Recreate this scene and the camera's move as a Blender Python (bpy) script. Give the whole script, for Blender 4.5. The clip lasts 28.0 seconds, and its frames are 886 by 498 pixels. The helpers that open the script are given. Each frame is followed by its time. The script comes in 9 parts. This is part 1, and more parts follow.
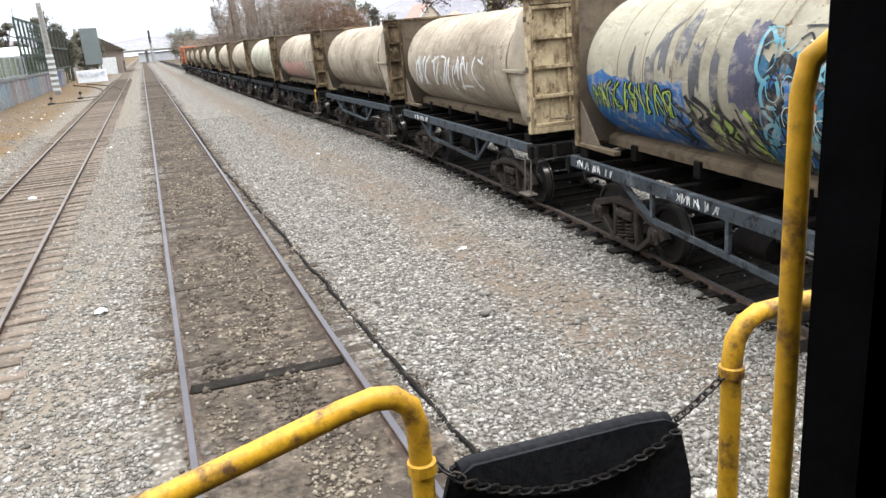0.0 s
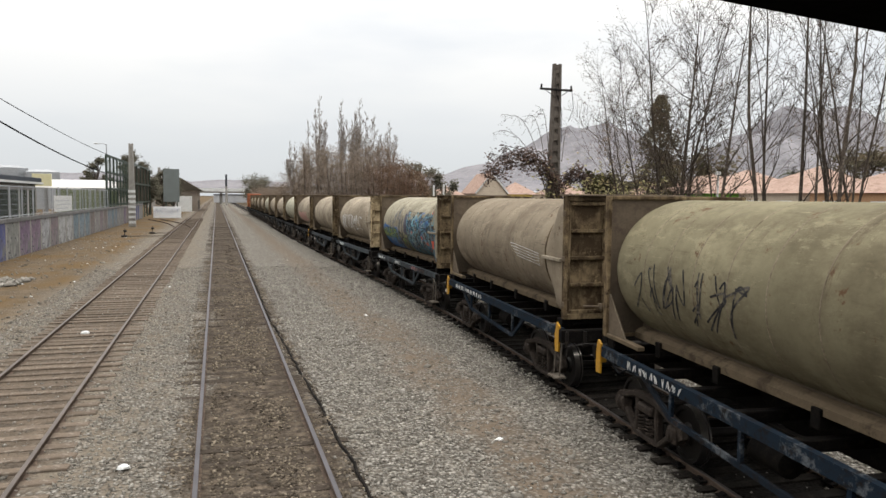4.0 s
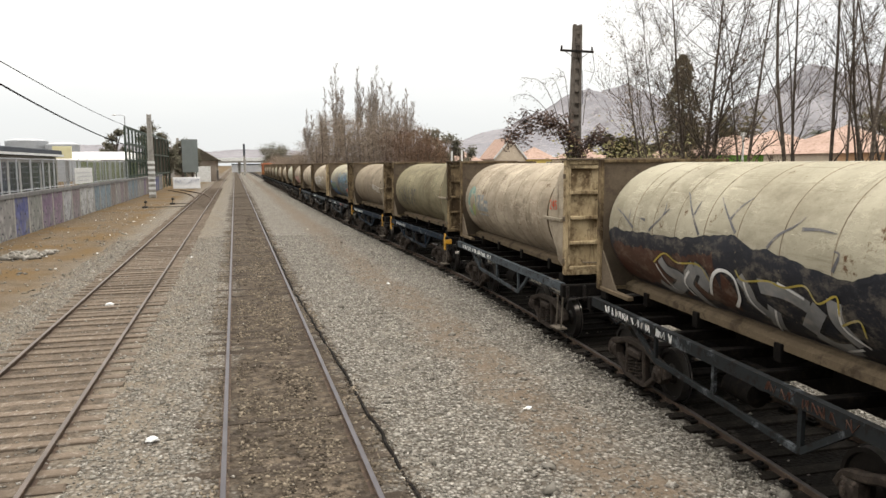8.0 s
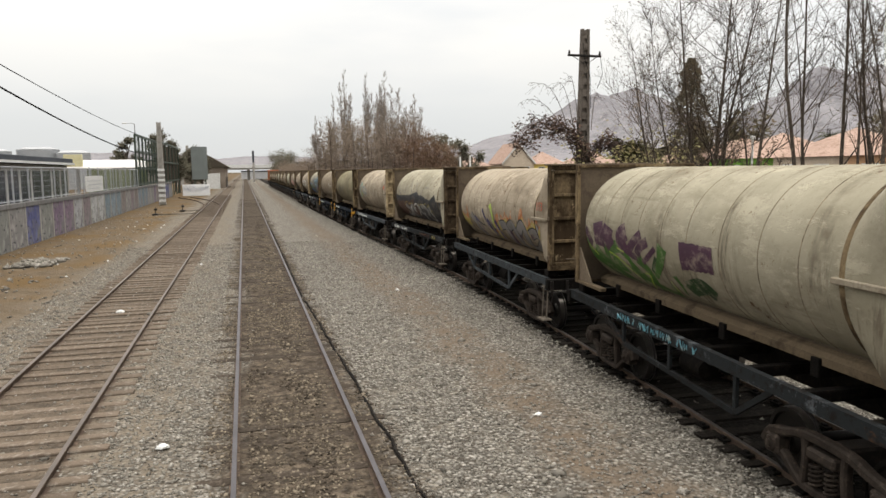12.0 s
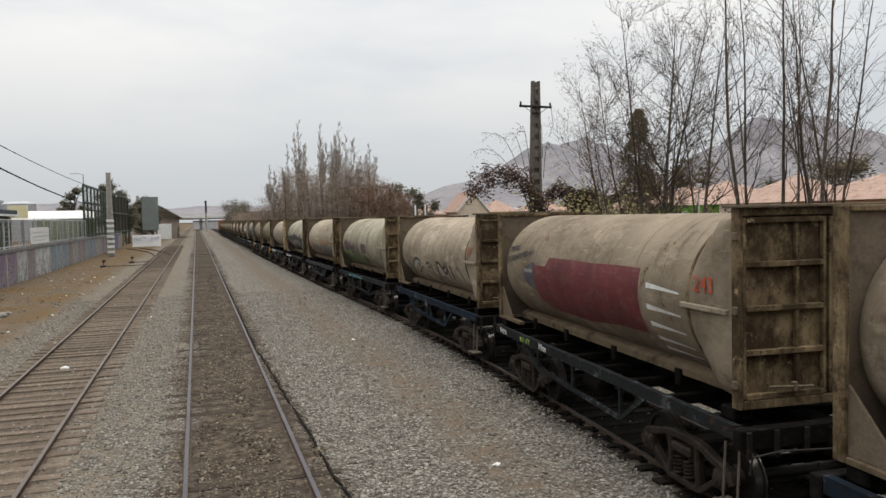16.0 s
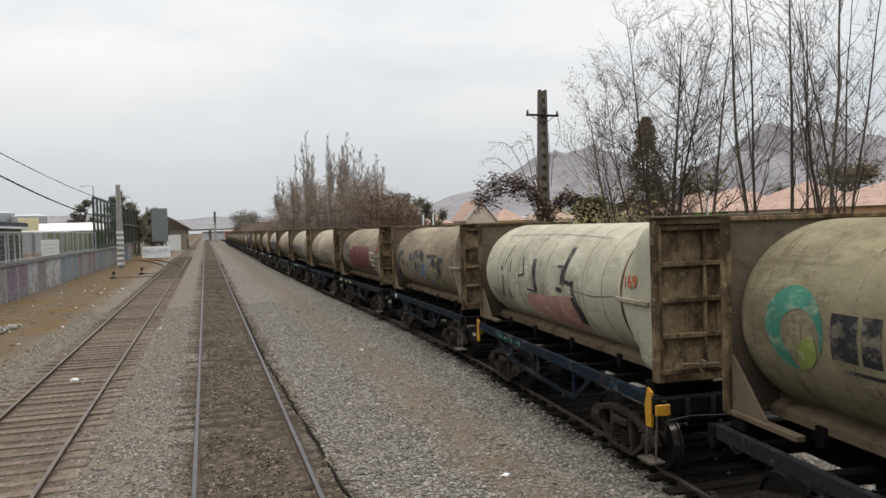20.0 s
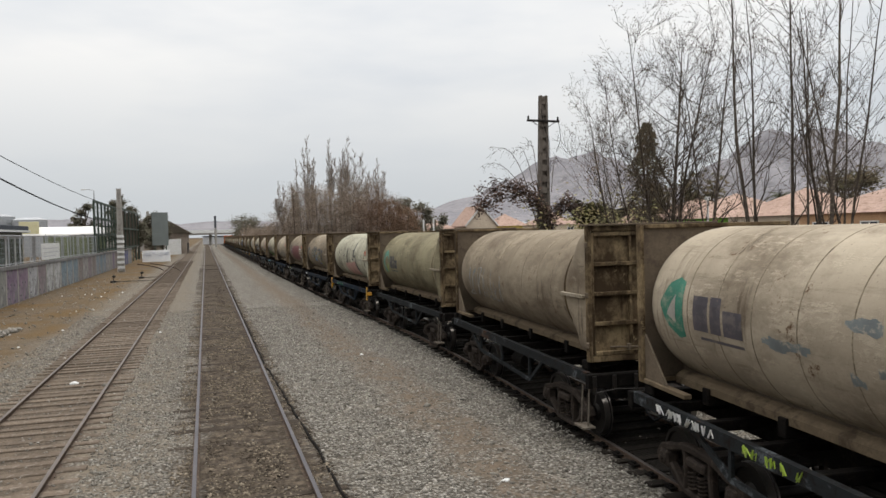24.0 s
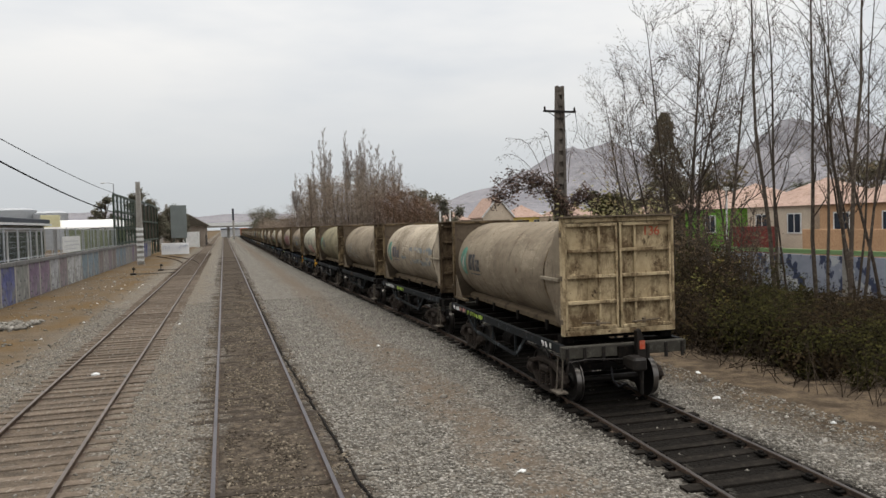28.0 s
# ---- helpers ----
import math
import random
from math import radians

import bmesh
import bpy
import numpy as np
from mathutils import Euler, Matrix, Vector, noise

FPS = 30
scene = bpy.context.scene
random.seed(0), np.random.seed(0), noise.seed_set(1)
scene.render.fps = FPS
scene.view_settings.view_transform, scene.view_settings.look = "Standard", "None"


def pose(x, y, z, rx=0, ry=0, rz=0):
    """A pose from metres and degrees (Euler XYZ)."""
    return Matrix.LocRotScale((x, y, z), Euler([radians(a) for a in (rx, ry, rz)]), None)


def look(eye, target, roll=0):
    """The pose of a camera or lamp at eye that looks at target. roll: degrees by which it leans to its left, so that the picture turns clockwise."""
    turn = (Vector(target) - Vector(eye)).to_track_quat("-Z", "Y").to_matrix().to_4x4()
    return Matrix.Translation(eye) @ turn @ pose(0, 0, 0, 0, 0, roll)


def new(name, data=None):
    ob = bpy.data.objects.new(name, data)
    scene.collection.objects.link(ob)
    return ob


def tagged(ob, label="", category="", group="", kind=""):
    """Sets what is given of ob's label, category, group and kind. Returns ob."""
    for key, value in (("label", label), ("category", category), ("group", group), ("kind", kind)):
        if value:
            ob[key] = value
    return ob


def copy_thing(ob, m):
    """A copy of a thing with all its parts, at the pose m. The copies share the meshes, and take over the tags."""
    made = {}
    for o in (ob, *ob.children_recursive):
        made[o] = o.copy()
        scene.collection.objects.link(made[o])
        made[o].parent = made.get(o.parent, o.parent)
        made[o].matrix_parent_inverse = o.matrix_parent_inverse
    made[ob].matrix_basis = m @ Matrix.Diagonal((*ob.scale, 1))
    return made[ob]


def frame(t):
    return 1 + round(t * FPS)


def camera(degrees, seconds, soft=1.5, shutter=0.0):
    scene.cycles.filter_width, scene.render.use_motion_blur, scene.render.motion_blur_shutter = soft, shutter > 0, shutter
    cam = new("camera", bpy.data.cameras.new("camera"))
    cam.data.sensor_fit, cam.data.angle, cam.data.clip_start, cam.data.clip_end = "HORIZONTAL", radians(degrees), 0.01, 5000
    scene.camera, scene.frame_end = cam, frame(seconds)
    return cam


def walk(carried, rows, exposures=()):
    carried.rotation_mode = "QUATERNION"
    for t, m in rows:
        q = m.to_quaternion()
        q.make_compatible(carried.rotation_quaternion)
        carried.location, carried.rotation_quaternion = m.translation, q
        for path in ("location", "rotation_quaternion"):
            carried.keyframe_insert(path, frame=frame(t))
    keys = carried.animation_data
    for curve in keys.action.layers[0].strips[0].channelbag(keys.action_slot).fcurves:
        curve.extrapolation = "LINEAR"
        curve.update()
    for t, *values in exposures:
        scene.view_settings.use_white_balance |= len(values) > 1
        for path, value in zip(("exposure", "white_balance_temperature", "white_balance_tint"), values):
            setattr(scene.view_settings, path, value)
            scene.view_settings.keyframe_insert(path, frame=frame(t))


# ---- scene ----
cam = camera(61.76, 28.0)
PATH = [
    (0.0, pose(-0.680, -0.151, 3.534, 73.53, 4.55, -21.58)),
    (0.1, pose(-0.672, -0.128, 3.563, 74.28, 4.21, -21.21)),
    (0.2, pose(-0.665, -0.078, 3.592, 75.02, 3.87, -20.85)),
    (0.3, pose(-0.658, -0.036, 3.620, 75.77, 3.53, -20.48)),
    (0.4, pose(-0.651, -0.02, 3.649, 76.51, 3.19, -20.12)),
    (0.5, pose(-0.644, -0.016, 3.678, 77.26, 2.85, -19.75)),
    (1.0, pose(-0.594, -0.028, 3.758, 80.00, 0.17, -15.87)),
    (1.5, pose(-0.554, -0.011, 3.819, 79.79, 0.31, -13.94)),
    (2.0, pose(-0.549, -0.010, 3.852, 82.09, -0.42, -14.56)),
    (2.5, pose(-0.562, -0.012, 3.894, 85.54, -0.16, -17.36)),
    (3.0, pose(-0.582, -0.015, 3.893, 85.69, -0.40, -17.58)),
    (3.5, pose(-0.575, -0.017, 3.893, 85.86, -0.57, -17.31)),
    (5.5, pose(-0.550, -0.018, 3.896, 86.10, 0.28, -15.83)),
    (6.0, pose(-0.552, 0.229, 3.893, 85.26, -0.01, -15.39)),
    (6.5, pose(-0.568, 0.237, 3.888, 84.35, 0.41, -16.33)),
    (7.0, pose(-0.599, 0.251, 3.892, 83.65, 0.83, -16.93)),
    (7.5, pose(-0.593, 0.264, 3.889, 82.90, 0.58, -15.45)),
    (8.0, pose(-0.601, 0.256, 3.884, 83.42, 0.40, -15.62)),
    (8.5, pose(-0.601, 0.263, 3.889, 83.34, 0.32, -15.40)),
    (9.0, pose(-0.603, 0.264, 3.896, 83.76, 0.17, -15.60)),
    (9.5, pose(-0.606, 0.261, 3.889, 85.48, -0.12, -16.20)),
    (10.0, pose(-0.608, 0.262, 3.900, 84.73, 0.13, -15.69)),
    (10.5, pose(-0.605, 0.261, 3.904, 83.92, 0.44, -15.31)),
    (11.0, pose(-0.600, 0.265, 3.902, 83.34, 0.65, -15.04)),
    (11.5, pose(-0.597, 0.262, 3.896, 83.44, 0.72, -14.87)),
    (13.5, pose(-0.593, 0.256, 3.908, 85.23, 1.21, -16.75)),
    (14.0, pose(-0.591, 0.260, 3.925, 85.97, 1.09, -17.99)),
    (14.5, pose(-0.595, 0.253, 3.929, 88.46, 0.92, -19.16)),
    (15.0, pose(-0.598, 0.258, 3.922, 88.19, 1.02, -18.91)),
    (15.5, pose(-0.593, 0.256, 3.915, 87.80, 1.17, -18.36)),
    (16.0, pose(-0.596, 0.252, 3.917, 87.48, 1.26, -18.43)),
    (16.5, pose(-0.592, 0.248, 3.917, 87.62, 1.25, -18.21)),
    (17.0, pose(-0.587, 0.251, 3.907, 87.50, 1.09, -17.93)),
    (17.5, pose(-0.591, 0.254, 3.912, 87.61, 0.99, -17.97)),
    (18.0, pose(-0.599, 0.251, 3.915, 87.72, 1.10, -18.12)),
    (18.5, pose(-0.598, 0.250, 3.920, 87.89, 1.36, -17.98)),
    (19.0, pose(-0.593, 0.252, 3.921, 88.22, 1.45, -17.92)),
    (19.5, pose(-0.590, 0.249, 3.918, 88.19, 1.62, -17.94)),
    (20.0, pose(-0.573, 0.250, 3.929, 88.20, 1.70, -17.80)),
    (20.5, pose(-0.581, 0.247, 3.924, 88.10, 1.52, -18.04)),
    (21.0, pose(-0.583, 0.251, 3.923, 88.19, 1.46, -17.99)),
    (21.5, pose(-0.587, 0.249, 3.924, 88.59, 1.26, -17.94)),
    (23.5, pose(-0.586, 0.251, 3.928, 88.43, 1.37, -17.65)),
    (24.0, pose(-0.585, 0.246, 3.922, 88.60, 1.48, -17.78)),
    (24.5, pose(-0.584, 0.249, 3.921, 88.67, 1.75, -17.57)),
    (25.0, pose(-0.578, 0.247, 3.921, 88.63, 1.65, -17.64)),
    (25.5, pose(-0.586, 0.240, 3.921, 88.48, 1.40, -17.61)),
    (26.0, pose(-0.577, 0.243, 3.924, 87.97, 1.43, -17.26)),
    (26.5, pose(-0.578, 0.244, 3.915, 88.00, 1.49, -17.25)),
    (27.0, pose(-0.579, 0.249, 3.916, 88.10, 1.54, -17.00)),
    (27.5, pose(-0.575, 0.245, 3.913, 87.98, 1.55, -16.80)),
    (28.0, pose(-0.575, 0.233, 3.920, 87.99, 1.71, -16.50)),
]
EXPOSURES = [(0.0, 1.27, 6050, 10), (1.0, 0.97, 6420, 10), (2.0, 0.85, 6600, 10), (2.6, 0.36, 6600, 10), (6.0, 0.26, 6600, 10), (7.0, 0.23, 6650, 10), (8.0, 0.56, 6850, 10), (9.0, 0.51, 6850, 10), (10.0, 0.31, 6800, 10), (11.5, 0.33, 6850, 10), (14.0, 0.28, 6650, 10), (15.0, 0.07, 6560, 10), (16.0, 0.01, 6560, 10), (19.0, 0.06, 6500, 10), (28.0, -0.01, 6540, 10)]
walk(cam, PATH, EXPOSURES)

# ---- sky and sun: a high overcast ----
world = bpy.data.worlds.new("sky")
scene.world = world
world.use_nodes = True
wn, wl = world.node_tree.nodes, world.node_tree.links
wbg = wn["Background"]
wsky = wn.new("ShaderNodeTexSky")
wsky.sky_type, wsky.sun_disc = "NISHITA", False
wsky.sun_elevation, wsky.sun_rotation = radians(80), radians(153)
wco = wn.new("ShaderNodeTexCoord")
wmap = wn.new("ShaderNodeMapping")
wmap.inputs["Scale"].default_value = (1.1, 1.1, 4.2)
wnoise = wn.new("ShaderNodeTexNoise")
wnoise.inputs["Scale"].default_value, wnoise.inputs["Detail"].default_value = 1.6, 5.0
wramp = wn.new("ShaderNodeValToRGB")
wramp.color_ramp.elements[0].position, wramp.color_ramp.elements[0].color = 0.36, (8.5, 8.95, 9.5, 1)
wramp.color_ramp.elements[1].position, wramp.color_ramp.elements[1].color = 0.64, (12.2, 12.0, 11.6, 1)
wmix = wn.new("ShaderNodeMix")
wmix.data_type = "RGBA"
wmix.inputs["Factor"].default_value = 0.92
wl.new(wco.outputs["Generated"], wmap.inputs["Vector"])
wl.new(wmap.outputs["Vector"], wnoise.inputs["Vector"])
wl.new(wnoise.outputs["Fac"], wramp.inputs["Fac"])
wl.new(wsky.outputs["Color"], wmix.inputs["A"])
wsep = wn.new("ShaderNodeSeparateXYZ")
wl.new(wco.outputs["Generated"], wsep.inputs[0])
whor = wn.new("ShaderNodeMapRange")
whor.interpolation_type = "SMOOTHSTEP"
whor.inputs["From Min"].default_value, whor.inputs["From Max"].default_value = -0.02, 0.32
wl.new(wsep.outputs[2], whor.inputs["Value"])
wlow = wn.new("ShaderNodeMix")
wlow.data_type = "RGBA"
wlow.inputs["A"].default_value = (6.6, 6.95, 7.3, 1)
wl.new(whor.outputs["Result"], wlow.inputs["Factor"])
wzen = wn.new("ShaderNodeMapRange")
wzen.interpolation_type = "SMOOTHSTEP"
wzen.inputs["From Min"].default_value, wzen.inputs["From Max"].default_value = 0.40, 0.92
wzen.inputs["To Min"].default_value, wzen.inputs["To Max"].default_value = 1.0, 3.3
wl.new(wsep.outputs[2], wzen.inputs["Value"])
wtop = wn.new("ShaderNodeVectorMath")
wtop.operation = "SCALE"
wl.new(wramp.outputs["Color"], wtop.inputs[0])
wl.new(wzen.outputs["Result"], wtop.inputs["Scale"])
wl.new(wtop.outputs["Vector"], wlow.inputs["B"])
wl.new(wlow.outputs["Result"], wmix.inputs["B"])
wl.new(wmix.outputs["Result"], wbg.inputs["Color"])
wbg.inputs["Strength"].default_value = 0.088

sun = new("sun", bpy.data.lights.new("sun", "SUN"))
sun.data.energy, sun.data.angle, sun.data.color = 1.3, radians(30), (1.0, 0.96, 0.9)
sun.matrix_basis = look((0, 0, 0), (-0.08, 0.16, -1.0))


# ---- mesh building ----
class Shape:
    """Vertices and faces gathered for one mesh."""

    def __init__(self):
        self.v, self.f = [], []

    def add(self, verts, faces):
        n = len(self.v)
        self.v += [tuple(p) for p in verts]
        self.f += [tuple(n + i for i in f) for f in faces]
        return self

    def box(self, x0, x1, y0, y1, z0, z1, b=0.0):
        x0, x1, y0, y1, z0, z1 = min(x0, x1), max(x0, x1), min(y0, y1), max(y0, y1), min(z0, z1), max(z0, z1)
        if b <= 0:
            p = [(x, y, z) for z in (z0, z1) for y in (y0, y1) for x in (x0, x1)]
            return self.add(p, [(0, 2, 3, 1), (4, 5, 7, 6), (0, 1, 5, 4), (2, 6, 7, 3), (0, 4, 6, 2), (1, 3, 7, 5)])
        b = min(b, (x1 - x0) * 0.45, (y1 - y0) * 0.45, (z1 - z0) * 0.45)
        lo, hi, pts, idx = (x0, y0, z0), (x1, y1, z1), [], {}
        for c in range(8):
            s = [(c >> k) & 1 for k in range(3)]
            for a in range(3):
                q = [hi[k] if s[k] else lo[k] for k in range(3)]
                for k in range(3):
                    if k != a:
                        q[k] += -b if s[k] else b
                idx[(c, a)] = len(pts)
                pts.append(q)
        mid = Vector(((x0 + x1) / 2, (y0 + y1) / 2, (z0 + z1) / 2))
        faces = []
        for a in range(3):
            u, w = [k for k in range(3) if k != a]
            for s in (0, 1):
                base = s << a
                faces.append([idx[(base | (i << u) | (j << w), a)] for i, j in ((0, 0), (1, 0), (1, 1), (0, 1))])
            for i in (0, 1):
                for j in (0, 1):
                    c0 = (i << u) | (j << w)
                    c1 = c0 | (1 << a)
                    faces.append([idx[(c0, u)], idx[(c0, w)], idx[(c1, w)], idx[(c1, u)]])
        for c in range(8):
            faces.append([idx[(c, a)] for a in range(3)])
        good = []
        for f in faces:
            p = [Vector(pts[i]) for i in f]
            n = (p[1] - p[0]).cross(p[2] - p[0])
            good.append(f if n.dot(sum(p, Vector()) / len(p) - mid) > 0 else f[::-1])
        return self.add(pts, good)

    def bar(self, p, q, w, h, up=(0, 0, 1)):
        """A straight bar of w across and h high from p to q."""
        p, q = Vector(p), Vector(q)
        d = (q - p).normalized()
        s = d.cross(Vector(up))
        s = s.normalized() if s.length > 1e-5 else Vector((1, 0, 0))
        u = s.cross(d)
        pts = [e + s * i * w / 2 + u * j * h / 2 for e in (p, q) for i, j in ((-1, -1), (1, -1), (1, 1), (-1, 1))]
        return self.add(pts, [(0, 1, 2, 3), (7, 6, 5, 4), (0, 4, 5, 1), (1, 5, 6, 2), (2, 6, 7, 3), (3, 7, 4, 0)])

    def tube(self, pts, r, seg=8, cap=True):
        """A round tube along points; r is one radius or one a point."""
        pts = [Vector(p) for p in pts]
        rs = r if isinstance(r, (list, tuple)) else [r] * len(pts)
        n0, side = len(self.v), None
        for i, p in enumerate(pts):
            d = (pts[min(i + 1, len(pts) - 1)] - pts[max(i - 1, 0)]).normalized()
            if side is None:
                side = d.orthogonal().normalized()
            side = (side - d * side.dot(d)).normalized()
            up = d.cross(side)
            for k in range(seg):
                a = 2 * math.pi * k / seg
                self.v.append(tuple(p + (side * math.cos(a) + up * math.sin(a)) * rs[i]))
        for i in range(len(pts) - 1):
            for k in range(seg):
                a, b = n0 + i * seg + k, n0 + i * seg + (k + 1) % seg
                self.f.append((a, b, b + seg, a + seg))
        if cap:
            self.f.append(tuple(n0 + k for k in range(seg))[::-1])
            self.f.append(tuple(n0 + (len(pts) - 1) * seg + k for k in range(seg)))
        return self

    def lathe(self, profile, centre, seg=32, axis="y"):
        """A turned form; profile is (along, radius) rows."""
        n0 = len(self.v)
        for a, r in profile:
            for k in range(seg):
                t = 2 * math.pi * k / seg
                c, s = r * math.cos(t), r * math.sin(t)
                o = {"x": (a, c, s), "y": (s, a, c), "z": (c, s, a)}[axis]
                self.v.append(tuple(o[i] + centre[i] for i in range(3)))
        for i in range(len(profile) - 1):
            for k in range(seg):
                a, b = n0 + i * seg + k, n0 + i * seg + (k + 1) % seg
                self.f.append((a, b, b + seg, a + seg))
        self.f.append(tuple(n0 + k for k in range(seg))[::-1])
        self.f.append(tuple(n0 + (len(profile) - 1) * seg + k for k in range(seg)))
        return self

    def prism(self, outline, axis, a, b):
        """An outline of two numbers a point, pushed from a to b along an axis."""
        n, k = len(outline), "xyz".index(axis)
        pts = []
        for e in (a, b):
            for p in outline:
                q = list(p)
                q.insert(k, e)
                pts.append(q)
        return self.add(pts, [tuple(range(n))[::-1], tuple(range(n, 2 * n))] + [(i, (i + 1) % n, n + (i + 1) % n, n + i) for i in range(n)])

    def mesh(self, name, mat, smooth=None):
        me = bpy.data.meshes.new(name)
        me.from_pydata(self.v, [], self.f)
        me.materials.append(mat)
        me.update()
        if smooth is not None:
            me.shade_smooth()
            me.set_sharp_from_angle(angle=radians(smooth))
        return me


def tidy(me):
    bm = bmesh.new()
    bm.from_mesh(me)
    bmesh.ops.recalc_face_normals(bm, faces=bm.faces)
    bm.to_mesh(me)
    bm.free()
    return me


def part(name, shape, mat, parent=None, label="", smooth=None, at=None, mend=True):
    """One mesh object under a thing or under a part."""
    me = shape if isinstance(shape, bpy.types.Mesh) else shape.mesh(name, mat, smooth)
    if mend and not isinstance(shape, bpy.types.Mesh):
        tidy(me)
    if smooth is not None and not isinstance(shape, bpy.types.Mesh):
        me.shade_smooth()
        me.set_sharp_from_angle(angle=radians(smooth))
    ob = new(name, me)
    if parent is not None:
        ob.parent = parent
    if at is not None:
        ob.matrix_basis = at
    if label:
        tagged(ob, label)
    return ob


def thing(name, label, category, m=None, group="", kind=""):
    ob = new(name)
    ob.empty_display_size = 0.2
    if m is not None:
        ob.matrix_basis = m
    return tagged(ob, label, category, group, kind)


# ---- materials ----
class Nodes:
    def __init__(self, name, rough=0.7, metal=0.0):
        self.m = bpy.data.materials.new(name)
        self.m.use_nodes = True
        self.n, self.l = self.m.node_tree.nodes, self.m.node_tree.links
        self.b = self.n["Principled BSDF"]
        self.b.inputs["Roughness"].default_value, self.b.inputs["Metallic"].default_value = rough, metal
        self.b.inputs["Specular IOR Level"].default_value = 0.03 if rough >= 0.65 else 0.25
        self.co = self.n.new("ShaderNodeTexCoord").outputs["Object"]

    def put(self, value, socket):
        if hasattr(value, "is_linked"):
            self.l.new(value, socket)
        else:
            socket.default_value = value

    def mapped(self, scale, co=None):
        m = self.n.new("ShaderNodeMapping")
        self.l.new(co or self.co, m.inputs["Vector"])
        m.inputs["Scale"].default_value = scale
        return m.outputs["Vector"]

    def noise(self, scale, detail=4.0, rough=0.6, co=None):
        t = self.n.new("ShaderNodeTexNoise")
        self.l.new(co or self.co, t.inputs["Vector"])
        t.inputs["Scale"].default_value, t.inputs["Detail"].default_value, t.inputs["Roughness"].default_value = scale, detail, rough
        return t.outputs["Fac"]

    def cells(self, scale, out="Color", feature="F1", co=None):
        t = self.n.new("ShaderNodeTexVoronoi")
        t.feature = feature
        self.l.new(co or self.co, t.inputs["Vector"])
        t.inputs["Scale"].default_value = scale
        return t.outputs[out]

    def ramp(self, fac, a, b):
        t = self.n.new("ShaderNodeMapRange")
        self.put(fac, t.inputs["Value"])
        t.inputs["From Min"].default_value, t.inputs["From Max"].default_value = a, b
        return t.outputs["Result"]

    def math(self, op, a, b=0.0):
        t = self.n.new("ShaderNodeMath")
        t.operation = op
        self.put(a, t.inputs[0])
        self.put(b, t.inputs[1])
        return t.outputs[0]

    def mix(self, fac, a, b, blend="MIX"):
        t = self.n.new("ShaderNodeMix")
        t.data_type, t.blend_type = "RGBA", blend
        self.put(fac, t.inputs["Factor"])
        for v, s in ((a, "A"), (b, "B")):
            self.put((*v, 1.0) if isinstance(v, tuple) and len(v) == 3 else v, t.inputs[s])
        return t.outputs["Result"]

    def xyz(self, co=None):
        t = self.n.new("ShaderNodeSeparateXYZ")
        self.l.new(co or self.co, t.inputs[0])
        return t.outputs

    def random(self):
        return self.n.new("ShaderNodeObjectInfo").outputs["Random"]

    def done(self, colour, bump=None, strength=0.3, distance=0.01, rough=None):
        self.put((*colour, 1.0) if isinstance(colour, tuple) else colour, self.b.inputs["Base Color"])
        if bump is not None:
            t = self.n.new("ShaderNodeBump")
            t.inputs["Strength"].default_value, t.inputs["Distance"].default_value = strength, distance
            self.l.new(bump, t.inputs["Height"])
            self.l.new(t.outputs["Normal"], self.b.inputs["Normal"])
        if rough is not None:
            self.put(rough, self.b.inputs["Roughness"])
        return self.m


def plain(name, c1, c2, scale=3.0, rough=0.7, metal=0.0, grain=40.0, strength=0.25, dirt=None, vary=0.25):
    """Two tones at a large and a fine scale, dirt in patches, and a little difference from piece to piece."""
    k = Nodes(name, rough, metal)
    col = k.mix(k.ramp(k.noise(scale, 5), 0.35, 0.65), c1, c2)
    fine = k.noise(grain, 3)
    col = k.mix(k.ramp(fine, 0.4, 0.75), col, tuple(c * 0.6 for c in c1))
    if dirt:
        col = k.mix(k.ramp(k.noise(scale * 2.3, 6, 0.7), 0.52, 0.66), col, dirt)
    if vary:
        r = k.random()
        col = k.mix(k.math("MULTIPLY", r, vary), col, tuple(c * 0.45 for c in c2))
    return k.done(col, fine, strength, 0.01)


